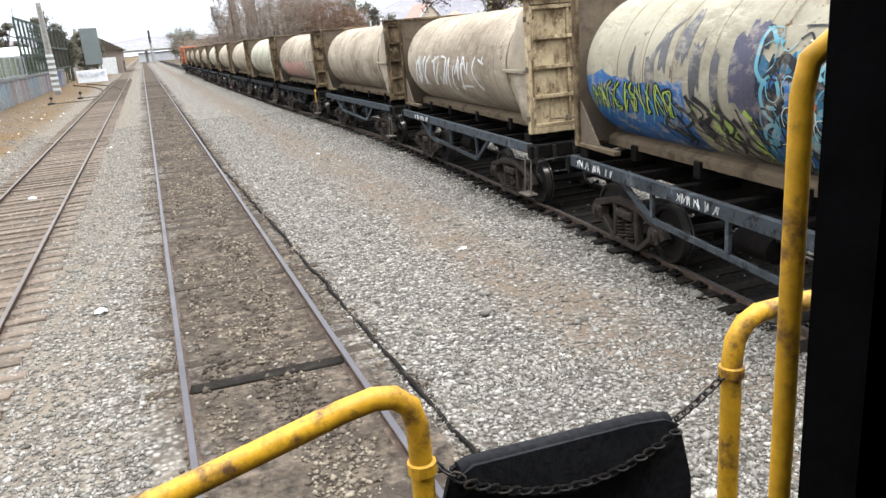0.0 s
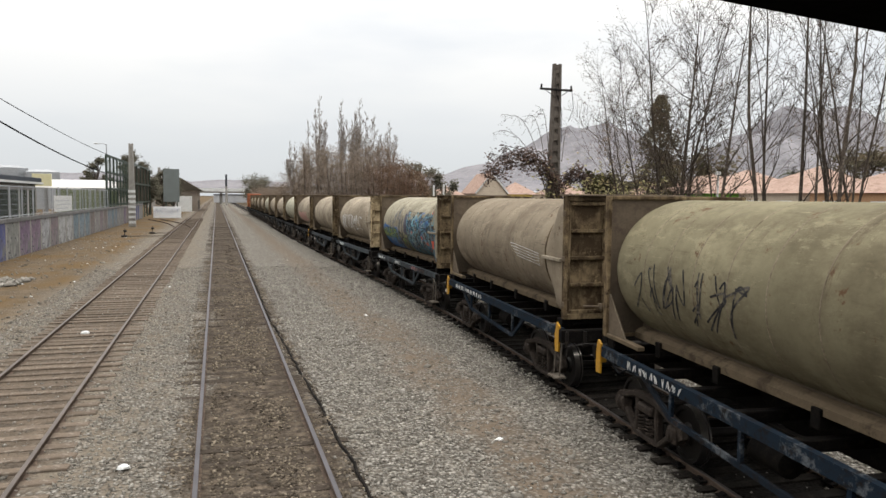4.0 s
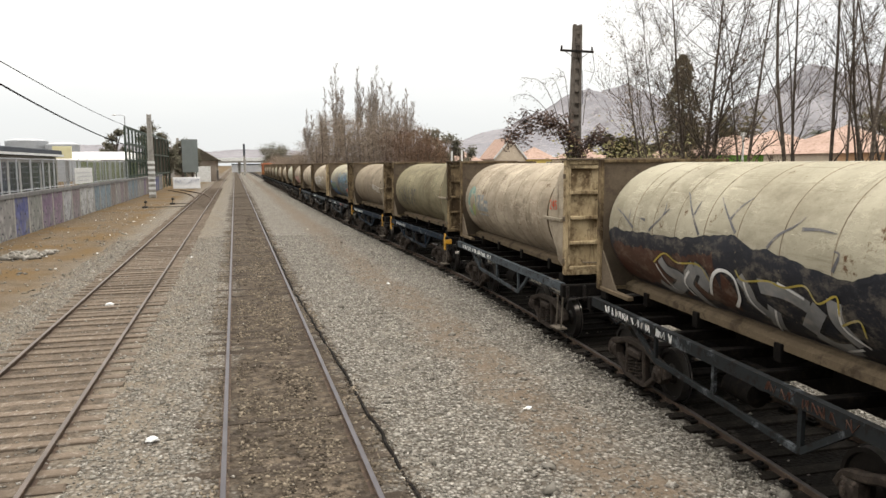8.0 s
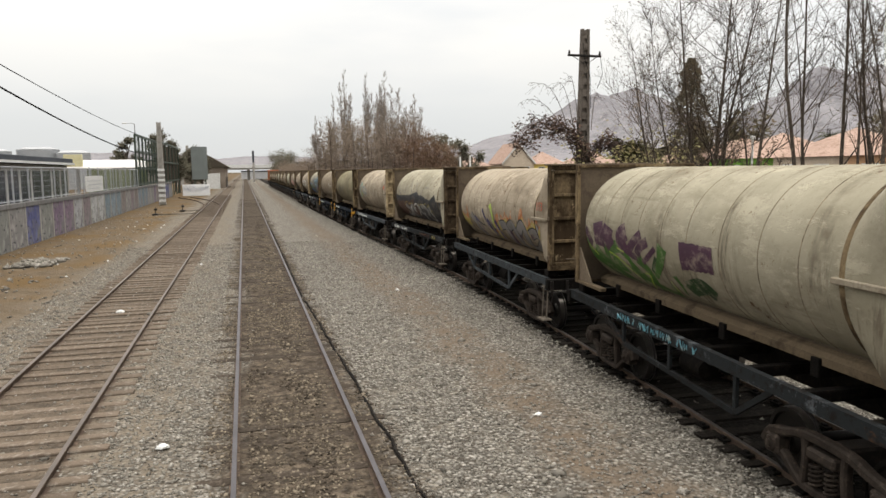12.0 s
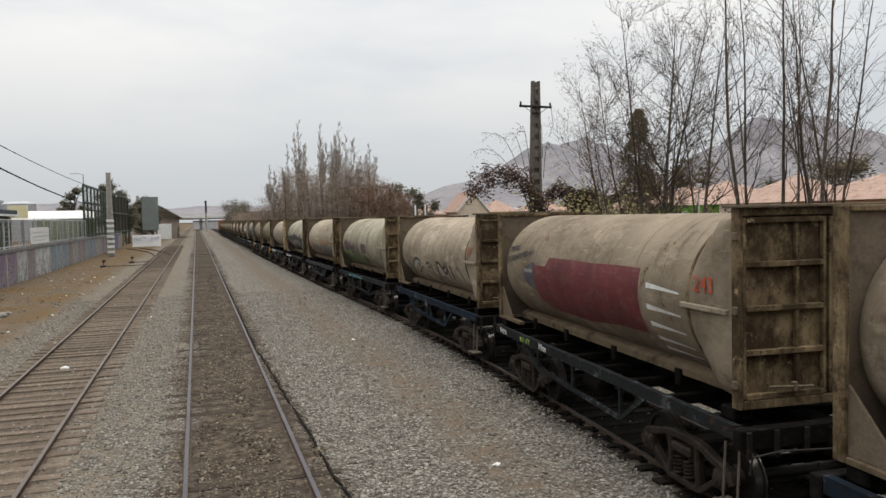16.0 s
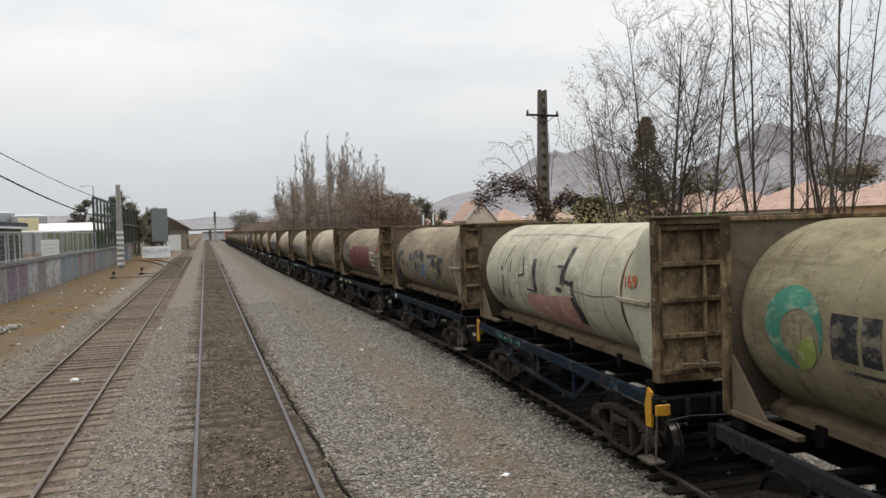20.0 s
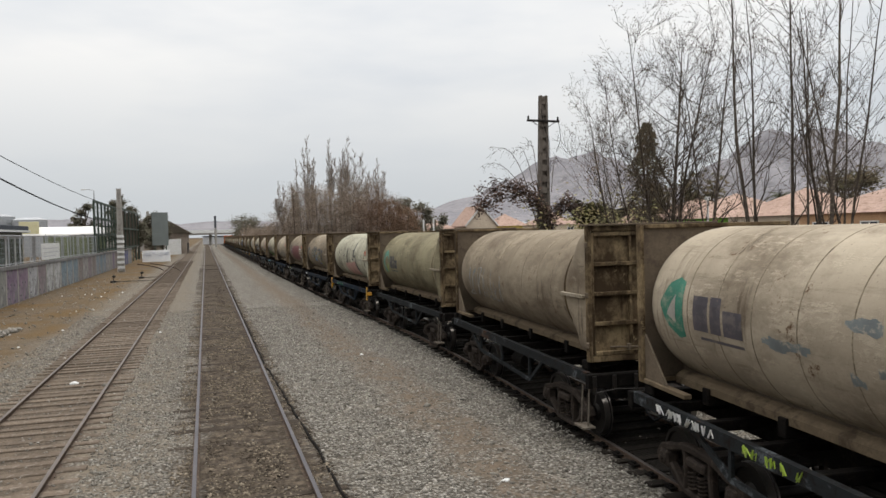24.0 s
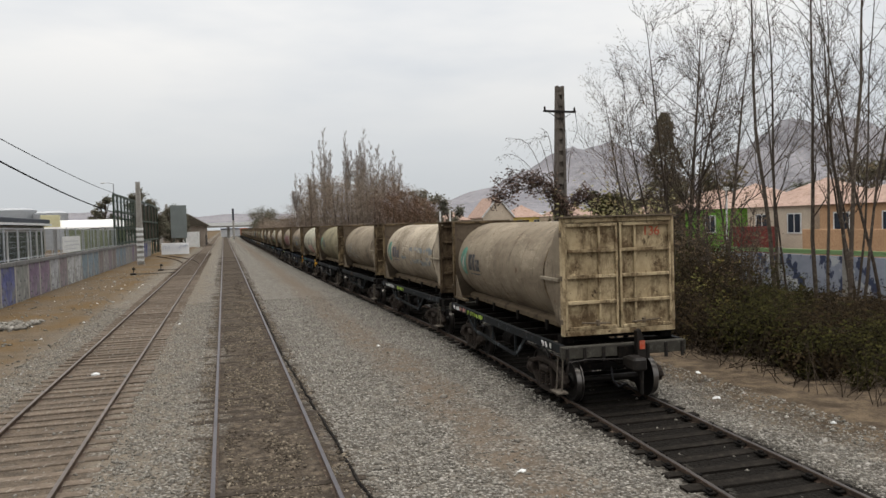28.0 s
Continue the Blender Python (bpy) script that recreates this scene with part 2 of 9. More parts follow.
def ground_material():
    k = Nodes("ground", 0.95)
    wob = k.noise(0.35, 5, 0.65)
    x, y, z = k.xyz()
    xw = k.math("ADD", x, k.math("MULTIPLY", k.math("SUBTRACT", wob, 0.5), 2.4))
    big, mid = k.noise(0.22, 4), k.noise(1.6, 5, 0.7)
    cell, edge = k.cells(16.0), k.cells(16.0, "Distance")
    cellv = k.xyz(cell)[0]
    grey = k.mix(cellv, (0.075, 0.071, 0.064), (0.39, 0.368, 0.332))
    grey = k.mix(k.ramp(edge, 0.25, 0.75), grey, (0.07, 0.06, 0.05))
    grey = k.mix(k.math("MULTIPLY", k.ramp(mid, 0.48, 0.72), 0.6), grey, (0.23, 0.205, 0.17))
    grey = k.mix(k.math("MULTIPLY", k.ramp(xw, -1.0, -2.2), k.ramp(mid, 0.35, 0.6)), grey, (0.165, 0.138, 0.108))
    dirt = k.mix(k.ramp(mid, 0.35, 0.65), (0.09, 0.068, 0.046), (0.145, 0.113, 0.08))
    dirt = k.mix(k.ramp(k.noise(9, 5, 0.75), 0.55, 0.72), dirt, (0.24, 0.205, 0.165))
    straw = k.mix(k.ramp(big, 0.45, 0.6), dirt, (0.125, 0.083, 0.042))
    # gravel field with a trodden earth strip
    lane = k.math("MULTIPLY", k.ramp(xw, 3.0, 3.7), k.ramp(xw, 4.9, 4.2))
    col = k.mix(k.math("MULTIPLY", lane, k.ramp(mid, 0.3, 0.62)), grey, (0.135, 0.105, 0.079))
    # oily earth between the rails of the running line
    oil = k.math("MULTIPLY", k.ramp(xw, -1.35, -0.75), k.ramp(xw, 1.5, 0.9))
    col = k.mix(k.math("MULTIPLY", oil, 0.92), col, k.mix(k.ramp(k.noise(5.0, 6, 0.75), 0.4, 0.62), (0.028, 0.022, 0.017), k.mix(k.ramp(mid, 0.4, 0.62), (0.085, 0.067, 0.05), (0.155, 0.122, 0.092))))
    lt = k.math("MULTIPLY", k.ramp(xw, -5.5, -5.0), k.ramp(xw, -2.8, -3.3))
    col = k.mix(k.math("MULTIPLY", lt, 0.8), col, k.mix(k.ramp(mid, 0.4, 0.62), (0.06, 0.047, 0.036), (0.135, 0.105, 0.08)))
    # shade under the tank train, painted as a near-black strip along the siding
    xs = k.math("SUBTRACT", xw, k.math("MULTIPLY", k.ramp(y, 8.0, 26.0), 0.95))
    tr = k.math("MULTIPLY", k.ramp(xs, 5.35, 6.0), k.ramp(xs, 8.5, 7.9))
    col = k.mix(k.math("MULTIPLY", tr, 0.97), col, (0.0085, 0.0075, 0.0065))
    # earth verges on both sides
    left = k.ramp(xw, -6.1, -7.4)
    col = k.mix(left, col, straw)
    right = k.ramp(xw, 9.0, 10.2)
    col = k.mix(right, col, k.mix(k.ramp(mid, 0.4, 0.6), (0.055, 0.042, 0.03), (0.13, 0.098, 0.067)))
    rough_h = k.math("ADD", k.math("MULTIPLY", edge, -1.0), k.math("MULTIPLY", mid, 1.2))
    col = k.mix(1.0, col, (0.8, 0.79, 0.77), "MULTIPLY")
    return k.done(col, rough_h, 0.8, 0.05)


def shifted(k, r):
    """Coordinates moved by a random amount, so that no two pieces weather alike."""
    off = k.n.new("ShaderNodeVectorMath")
    comb = k.n.new("ShaderNodeCombineXYZ")
    for i in range(3):
        k.l.new(k.math("MULTIPLY", r, 37.0 + 11 * i), comb.inputs[i])
    k.l.new(k.co, off.inputs[0])
    k.l.new(comb.outputs[0], off.inputs[1])
    return off.outputs[0]


def tank_material(name, c1, c2, grime):
    k = Nodes(name, 0.66)
    r = k.random()
    co = shifted(k, r)
    dark = tuple(c * 0.62 for c in c2)
    pale = tuple(min(1, c * 1.25) for c in c1)
    col = k.mix(k.ramp(k.noise(0.45, 6, 0.68, co), 0.36, 0.64), c1, c2)
    # broad plates that have aged apart, soft edged
    band = k.noise(1.0, 3, 0.5, k.mapped((0.12, 0.75, 0.12), co))
    col = k.mix(k.math("MULTIPLY", k.ramp(band, 0.44, 0.6), 0.24), col, dark)
    # washed patches and brown clouds
    patch = k.noise(0.9, 8, 0.74, k.mapped((1.0, 0.55, 1.0), co))
    col = k.mix(k.math("MULTIPLY", k.ramp(patch, 0.47, 0.68), 0.75), col, grime)
    chalk = k.noise(1.0, 9, 0.76, k.mapped((1.3, 0.7, 1.5), co))
    col = k.mix(k.math("MULTIPLY", k.ramp(chalk, 0.54, 0.62), 0.5), col, pale)
    # long scrapes and wipe marks along the shell
    scuff = k.noise(1.0, 9, 0.8, k.mapped((7.0, 0.55, 7.0), co))
    where = k.ramp(k.noise(0.6, 3, 0.5, co), 0.45, 0.6)
    col = k.mix(k.math("MULTIPLY", k.math("MULTIPLY", k.ramp(scuff, 0.54, 0.64), 0.55), where), col, grime)
    scrape = k.noise(1.0, 8, 0.8, k.mapped((11.0, 1.1, 9.0), co))
    col = k.mix(k.math("MULTIPLY", k.ramp(scrape, 0.61, 0.66), 0.7), col, pale)
    # chips of rust and fine specks
    rust = k.noise(1.7, 10, 0.8, co)
    col = k.mix(k.ramp(rust, 0.6, 0.64), col, (0.085, 0.05, 0.028))
    col = k.mix(k.math("MULTIPLY", k.ramp(k.noise(26, 4, 0.7, co), 0.6, 0.75), 0.6), col, (0.09, 0.07, 0.05))
    # spilt runs, each tank with its own few
    run = k.noise(1.0, 6, 0.7, k.mapped((0.5, 3.2, 0.5), co))
    spill = k.ramp(k.noise(1.0, 4, 0.6, k.mapped((0.6, 1.0, 0.6), co)), 0.52, 0.62)
    col = k.mix(k.math("MULTIPLY", k.math("MULTIPLY", k.ramp(run, 0.53, 0.62), spill), 0.65), col, (0.06, 0.044, 0.03))
    dent = k.noise(1.1, 3, 0.5, co)
    fine = k.noise(25, 4, 0.7, co)
    flake = k.math("MULTIPLY", k.ramp(chalk, 0.54, 0.6), 0.25)
    return k.done(col, k.math("ADD", k.math("MULTIPLY", dent, 2.6), k.math("ADD", flake, k.math("MULTIPLY", fine, 0.12))), 0.45, 0.05)


def door_material(name, c1, c2, stain, low, high):
    """Peeling cream paint with brown stains and runs of rust."""
    k = Nodes(name, 0.78)
    r = k.random()
    co = shifted(k, r)
    col = k.mix(k.ramp(k.noise(1.6, 7, 0.74, co), 0.4, 0.6), c1, c2)
    soot = k.noise(1.0, 8, 0.74, k.mapped((1.5, 1.5, 1.1), co))
    col = k.mix(k.math("MULTIPLY", k.ramp(soot, low, high), 0.93), col, stain)
    run = k.noise(1.0, 6, 0.7, k.mapped((7.0, 7.0, 0.9), co))
    col = k.mix(k.math("MULTIPLY", k.ramp(run, 0.53, 0.64), 0.6), col, tuple(c * 0.7 for c in stain))
    chip = k.noise(3.1, 9, 0.8, co)
    col = k.mix(k.ramp(chip, 0.6, 0.65), col, tuple(min(1, c * 1.35) for c in c1))
    col = k.mix(k.ramp(k.noise(5.5, 8, 0.78, co), 0.58, 0.65), col, (0.045, 0.029, 0.018))
    return k.done(col, k.math("ADD", k.noise(35, 4), k.ramp(chip, 0.58, 0.64)), 0.3, 0.008)


def sill_material(name, base):
    k = Nodes(name, 0.7)
    r = k.random()
    col = k.mix(k.math("MULTIPLY", r, 0.5), base, (0.012, 0.012, 0.012))
    co = shifted(k, r)
    col = k.mix(k.ramp(k.noise(1.6, 7, 0.78, co), 0.56, 0.63), col, (0.075, 0.082, 0.088))
    col = k.mix(k.ramp(k.noise(1.1, 7, 0.78, k.mapped((1, 0.5, 1), co)), 0.6, 0.66), col, (0.055, 0.03, 0.018))
    col = k.mix(k.ramp(k.noise(7, 6, 0.75), 0.5, 0.64), col, (0.012, 0.0095, 0.008))
    return k.done(col, k.noise(40, 3), 0.25, 0.005)


M_GROUND = ground_material()
M_TAN = tank_material("tank_tan", (0.325, 0.277, 0.21), (0.235, 0.195, 0.145), (0.1, 0.076, 0.053))
M_CREAM = tank_material("tank_cream", (0.29, 0.265, 0.2), (0.22, 0.198, 0.145), (0.11, 0.092, 0.063))
M_BROWN = tank_material("tank_brown", (0.225, 0.187, 0.137), (0.165, 0.133, 0.096), (0.075, 0.056, 0.039))
M_TANKOLIVE = tank_material("tank_olive", (0.195, 0.172, 0.11), (0.138, 0.12, 0.076), (0.062, 0.05, 0.031))
M_WHITE = tank_material("tank_pale", (0.35, 0.335, 0.26), (0.28, 0.265, 0.2), (0.15, 0.135, 0.098))
# browner paint, also darkened for the shade in the gaps between wagons
M_DOOR = door_material("shaded_door_paint", (0.2, 0.15, 0.087), (0.11, 0.078, 0.046), (0.034, 0.023, 0.014), 0.42, 0.56)
M_DOORPALE = door_material("pale_door_paint", (0.42, 0.333, 0.205), (0.29, 0.222, 0.132), (0.085, 0.055, 0.03), 0.47, 0.6)
M_DOORDARK = door_material("dark_door_paint", (0.105, 0.076, 0.046), (0.06, 0.043, 0.027), (0.022, 0.015, 0.01), 0.42, 0.56)
# near-black headstock copy for the shade between wagons, then the lit copy
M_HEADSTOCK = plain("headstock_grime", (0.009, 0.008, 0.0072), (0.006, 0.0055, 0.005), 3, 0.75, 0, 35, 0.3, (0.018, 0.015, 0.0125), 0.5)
M_HEADPALE = plain("headstock_paint", (0.075, 0.07, 0.058), (0.04, 0.036, 0.03), 3, 0.75, 0, 35, 0.3, (0.10, 0.092, 0.078), 0.5)
M_PLATE = plain("end_plate_paint", (0.155, 0.122, 0.088), (0.10, 0.077, 0.055), 1.2, 0.75, 0, 30, 0.3, (0.08, 0.06, 0.045), 0.3)
M_SKID = plain("grimy_skid", (0.15, 0.115, 0.075), (0.085, 0.063, 0.042), 1.2, 0.85, 0, 30, 0.3, (0.05, 0.037, 0.025), 0.3)
M_SILL = sill_material("sill_paint", (0.017, 0.019, 0.02))
M_SILLBLUE = sill_material("blue_sill_paint", (0.0095, 0.0165, 0.026))
M_FRAME = plain("cast_side_frame", (0.045, 0.036, 0.03), (0.023, 0.0185, 0.0155), 5, 0.65, 0.1, 45, 0.35, (0.068, 0.053, 0.042), 0.3)
# grime taken down towards black, with the shade under the wagons coloured in
M_UNDER = plain("shaded_undergear_grime", (0.0055, 0.005, 0.00475), (0.01, 0.00875, 0.0075), 4, 0.75, 0.1, 40, 0.3, (0.016, 0.0125, 0.0095), 0.2)
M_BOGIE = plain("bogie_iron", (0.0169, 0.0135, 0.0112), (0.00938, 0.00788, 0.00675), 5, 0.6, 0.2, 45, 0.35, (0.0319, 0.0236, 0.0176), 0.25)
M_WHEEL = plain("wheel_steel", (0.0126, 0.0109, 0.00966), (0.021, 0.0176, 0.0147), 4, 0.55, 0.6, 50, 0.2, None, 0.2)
M_TREAD = plain("worn_tread", (0.2, 0.185, 0.17), (0.13, 0.12, 0.11), 6, 0.3, 0.9, 60, 0.1, None, 0.1)
M_RAIL = plain("rail_rust", (0.10, 0.072, 0.055), (0.07, 0.052, 0.042), 3, 0.75, 0.3, 60, 0.3, (0.15, 0.11, 0.08), 0.1)
M_RAILTOP = plain("rail_top", (0.115, 0.107, 0.115), (0.075, 0.069, 0.073), 1.2, 0.48, 0.8, 50, 0.1, None, 0.0)
M_SLEEPER = plain("sleeper_timber", (0.16, 0.125, 0.095), (0.10, 0.078, 0.06), 3, 0.9, 0, 30, 0.6, (0.21, 0.18, 0.15), 0.5)
M_SLEEPERDARK = plain("oily_timber", (0.036, 0.028, 0.022), (0.062, 0.05, 0.039), 3, 0.85, 0, 30, 0.6, (0.12, 0.097, 0.076), 0.5)
M_SEAM = plain("rusty_weld", (0.14, 0.112, 0.08), (0.26, 0.215, 0.155), 1.5, 0.8, 0, 30, 0.3, (0.06, 0.045, 0.03), 0.2)
# near black for the painted shade under the train; also one dark main-line sleeper
M_SLEEPERBLACK = plain("near_black_timber", (0.012, 0.0102, 0.0085), (0.02, 0.017, 0.014), 3, 0.85, 0, 30, 0.6, (0.03, 0.026, 0.021), 0.4)
M_YELLOW = plain("yellow_paint", (0.46, 0.24, 0.02), (0.38, 0.19, 0.02), 4, 0.45, 0, 30, 0.2, (0.30, 0.15, 0.03), 0.1)
M_BLACK = plain("black_rubber", (0.012, 0.012, 0.013), (0.02, 0.02, 0.021), 6, 0.8, 0, 60, 0.4, None, 0.1)
M_CONCRETE = plain("concrete", (0.36, 0.34, 0.31), (0.28, 0.265, 0.24), 1.5, 0.9, 0, 25, 0.3, (0.2, 0.18, 0.155), 0.3)
M_BARK = plain("bark", (0.088, 0.07, 0.056), (0.05, 0.04, 0.032), 4, 0.9, 0, 25, 0.6, (0.15, 0.125, 0.1), 0.3)
# bark taken darker so the stalks carry the brush's shade in their colour
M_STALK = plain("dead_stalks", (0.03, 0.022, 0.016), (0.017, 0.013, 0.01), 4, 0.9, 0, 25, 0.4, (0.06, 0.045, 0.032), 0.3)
M_TWIG = plain("brown_twigs", (0.3, 0.24, 0.19), (0.22, 0.17, 0.13), 2, 0.9, 0, 20, 0.2, None, 0.35)

# ---- the ground ----
RAIL_TOP, GAUGE = 0.12, 0.873


# the siding bends out round the pointwork and runs a hand lower than the main line
SIDING = [(-200.0, 5.6), (-60.0, 5.6), (-15.0, 5.35), (0.0, 5.95), (8.0, 6.80), (14.0, 7.27), (20.0, 7.61), (27.0, 7.78), (36.0, 7.65), (50.0, 7.43), (75.0, 7.25), (130.0, 7.15), (260.0, 7.1), (700.0, 7.1), (900.0, 7.1)]
SIDING_TOP = 0.03


def ground_z(x):
    """The bed of the siding lies in a shallow trough."""
    return -0.09 * max(0.0, min(1.0, (x - 4.3) / 1.2, (10.8 - x) / 1.2))


def train_x(y):
    """Centre line of the loaded siding."""
    k = 0
    while k < len(SIDING) - 4 and y > SIDING[k + 2][0]:
        k += 1
    (y0, a), (y1, b), (y2, c), (y3, d) = SIDING[k:k + 4]
    f = min(1.0, max(0.0, (y - y1) / (y2 - y1)))
    m1, m2 = (c - a) / (y2 - y0) * (y2 - y1), (d - b) / (y3 - y1) * (y2 - y1)
    return (2 * f ** 3 - 3 * f * f + 1) * b + (f ** 3 - 2 * f * f + f) * m1 + (3 * f * f - 2 * f ** 3) * c + (f ** 3 - f * f) * m2


def train_turn(y):
    return -math.degrees(math.atan((train_x(y + 0.5) - train_x(y - 0.5))))


gs = Shape()
gxs = [-3000, -600, -120, -40, -20, -13, -10, -7, -5, -3, -1.5, 0, 1.5, 3, 4.3, 5.5, 7.5, 9.6, 10.8, 14, 20, 40, 120, 600, 3000]
gys = [-600, -120, -30, -8, 0, 6, 10, 14, 18, 22, 28, 36, 46, 60, 80, 110, 160, 300, 900, 4500]
gs.add([(x, y, ground_z(x)) for y in gys for x in gxs],
       [(j * len(gxs) + i, j * len(gxs) + i + 1, (j + 1) * len(gxs) + i + 1, (j + 1) * len(gxs) + i)
        for j in range(len(gys) - 1) for i in range(len(gxs) - 1)])
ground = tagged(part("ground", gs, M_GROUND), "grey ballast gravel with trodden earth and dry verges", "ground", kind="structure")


# ---- tracks ----
RAIL_WEB = [(-0.07, 0.0), (0.07, 0.0), (0.07, 0.012), (0.012, 0.03), (0.012, 0.095), (0.035, 0.105), (0.035, 0.128), (0.03, 0.13),
            (-0.03, 0.13), (-0.035, 0.128), (-0.035, 0.105), (-0.012, 0.095), (-0.012, 0.03), (-0.07, 0.012)]


def rail(parent, centre, ys, side, top, face, words):
    s, t = Shape(), Shape()
    n = len(RAIL_WEB)
    for i, y in enumerate(ys):
        x = centre(y) + side * GAUGE
        s.v += [(x + u, y, top - 0.134 + w) for u, w in RAIL_WEB]
        t.v += [(x - 0.032, y, top - 0.003), (x + 0.032, y, top - 0.003), (x + 0.026, y, top), (x - 0.026, y, top)]
    for i in range(len(ys) - 1):
        s.f += [(i * n + k, i * n + (k + 1) % n, (i + 1) * n + (k + 1) % n, (i + 1) * n + k) for k in range(n)]
        t.f += [(i * 4 + k, i * 4 + (k + 1) % 4, (i + 1) * 4 + (k + 1) % 4, (i + 1) * 4 + k) for k in range(4)]
    r = part("rail", s, M_RAIL, parent)
    part("running_surface", t, face, r, words)


def track(name, label, centre, ys, top, face, words):
    tr = thing(name, label, "railway track", kind="structure")
    for side in (-1, 1):
        rail(tr, centre, ys, side, top, face, words)
    return tr


def sleeper_mesh(seed, mat, w=0.22, length=2.75):
    rnd = random.Random(seed)
    s = Shape()
    s.box(-length / 2, length / 2, -w / 2, w / 2, -0.15, 0.0, 0.012)
    s.v = [(x + rnd.uniform(-0.02, 0.02), y + rnd.uniform(-0.014, 0.014), z + rnd.uniform(-0.008, 0.004)) for x, y, z in s.v]
    return tidy(s.mesh("sleeper", mat))


def lay_sleepers(tr, centre, y0, y1, step, mat, high, seed, singles, length=2.75):
    """Timber sleepers: single pieces close by, one joined run beyond."""
    rnd = random.Random(seed)
    meshes = [sleeper_mesh(seed + i, mat, 0.2 + 0.03 * (i % 3), length) for i in range(5)]
    far, y, count = Shape(), y0, 0
    while y < y1:
        z = high + rnd.uniform(-0.02, 0.012)
        dx, a = rnd.uniform(-0.06, 0.06), rnd.uniform(-1.2, 1.2)
        if count < singles:
            part("sleeper", meshes[rnd.randrange(5)], mat, tr, at=pose(centre(y) + dx, y, z, 0, 0, a))
        else:
            x = centre(y) + dx
            far.box(x - length / 2, x + length / 2, y - 0.11, y + 0.11, z - 0.15, z)
        y += step * rnd.uniform(0.9, 1.12)
        count += 1
    if far.v:
        tagged(part("far_sleepers", far, mat, tr), "weathered timber sleepers in the distance", kind="stuff")


M_RAILDARK = plain("grimy_railhead", (0.06, 0.05, 0.045), (0.04, 0.034, 0.03), 1.5, 0.55, 0.4, 50, 0.1, None, 0.0)
M_RAILDULL = plain("dull_railhead", (0.13, 0.105, 0.09), (0.085, 0.07, 0.06), 1.5, 0.5, 0.5, 50, 0.1, None, 0.0)
STRAIGHT = [-40, 0, 20, 60, 120, 220, 420]
CURVED = [-40, -20, -8] + list(range(-4, 130, 2)) + [150, 200, 280, 420]
main_track = track("track_main", "running line with polished rails on oily buried sleepers", lambda y: 0.0, STRAIGHT, RAIL_TOP, M_RAILTOP, "polished steel railhead")
left_track = track("track_left", "rusty siding with exposed timber sleepers", lambda y: -4.03, STRAIGHT, RAIL_TOP, M_RAILDULL, "dull rusty railhead")
train_track = track("track_siding", "dark siding under the standing tank wagons", train_x, CURVED, SIDING_TOP, M_RAILDARK, "dull rusty railhead")


# ---- panel wall along the left boundary ----
WALL_X = -12.35
WALL_COLOURS = [(0.20, 0.19, 0.18), (0.075, 0.08, 0.16), (0.17, 0.17, 0.155), (0.135, 0.10, 0.135), (0.15, 0.11, 0.14), (0.26, 0.26, 0.26),
                (0.16, 0.13, 0.135), (0.30, 0.30, 0.29), (0.13, 0.165, 0.185), (0.15, 0.185, 0.205), (0.15, 0.125, 0.115), (0.15, 0.175, 0.195)]


def painted_panel(i, c):
    k = Nodes("wall_panel_paint", 0.85)
    col = k.mix(k.ramp(k.noise(0.9, 5, 0.7), 0.42, 0.6), c, (0.15, 0.145, 0.14))
    col = k.mix(k.ramp(k.noise(2.2, 4, 0.6, k.mapped((1, 1 + 0.2 * i, 0.6))), 0.5, 0.68), col, tuple(min(1, v * 1.4 + 0.02) for v in c))
    col = k.mix(k.ramp(k.noise(3.1, 5, 0.6, k.mapped((1, 0.7, 1.3))), 0.57, 0.66), col, (0.04, 0.04, 0.05))
    return k.done(col, k.noise(20, 4), 0.3, 0.01)


WALL_ORDER = [0, 2, 3, 10, 0, 2, 6, 1, 1, 0, 2, 2, 0, 1, 2, 3, 4, 5, 6, 7, 7, 8, 9, 8, 10, 0, 6, 10, 11, 8, 11]
M_PANELS = [painted_panel(i, c) for i, c in enumerate(WALL_COLOURS)]
wall_left = thing("wall_left", "concrete panel wall covered in faded graffiti", "wall", kind="structure")
panel_shapes = []
for i, m in enumerate(M_PANELS):
    panel_shapes.append(tidy(Shape().box(-0.06, 0.06, -1.42, 1.42, -0.1, 2.15, 0.01).mesh("panel", m)))
post_mesh = tidy(Shape().box(-0.09, 0.09, -0.1, 0.1, -0.1, 2.3, 0.015).mesh("post", M_CONCRETE))
M_COPING = plain("grimy_coping", (0.2, 0.195, 0.19), (0.15, 0.145, 0.14), 0.8, 0.9, 0, 20, 0.3, (0.1, 0.095, 0.09), 0.3)
cope_mesh = tidy(Shape().box(-0.12, 0.12, -1.5, 1.5, 2.15, 2.42, 0.02).mesh("coping", M_COPING))
for i in range(42):
    y = 8 + 3.0 * i
    part("panel", panel_shapes[WALL_ORDER[i % len(WALL_ORDER)]], None, wall_left, at=pose(WALL_X, y, 0))
    part("coping", cope_mesh, None, wall_left, at=pose(WALL_X, y, 0))
    part("post", post_mesh, None, wall_left, at=pose(WALL_X, y - 1.5, 0))

# ---- the tank train ----
PITCH, BOGIE_Y, WHEEL_R, AXLE = 10.7, 3.05, 0.43, 0.88
LONG, WIDE, FRAME_LONG = 1.13, 1.045, 1.0975
M_LEDGE = plain("pale_ledge_paint", (0.3, 0.26, 0.2), (0.2, 0.165, 0.12), 2, 0.75, 0, 30, 0.3, (0.1, 0.075, 0.05), 0.3)
M_STEP = plain("dusty_step", (0.15, 0.13, 0.105), (0.09, 0.075, 0.06), 4, 0.8, 0, 30, 0.3, (0.05, 0.04, 0.03), 0.4)


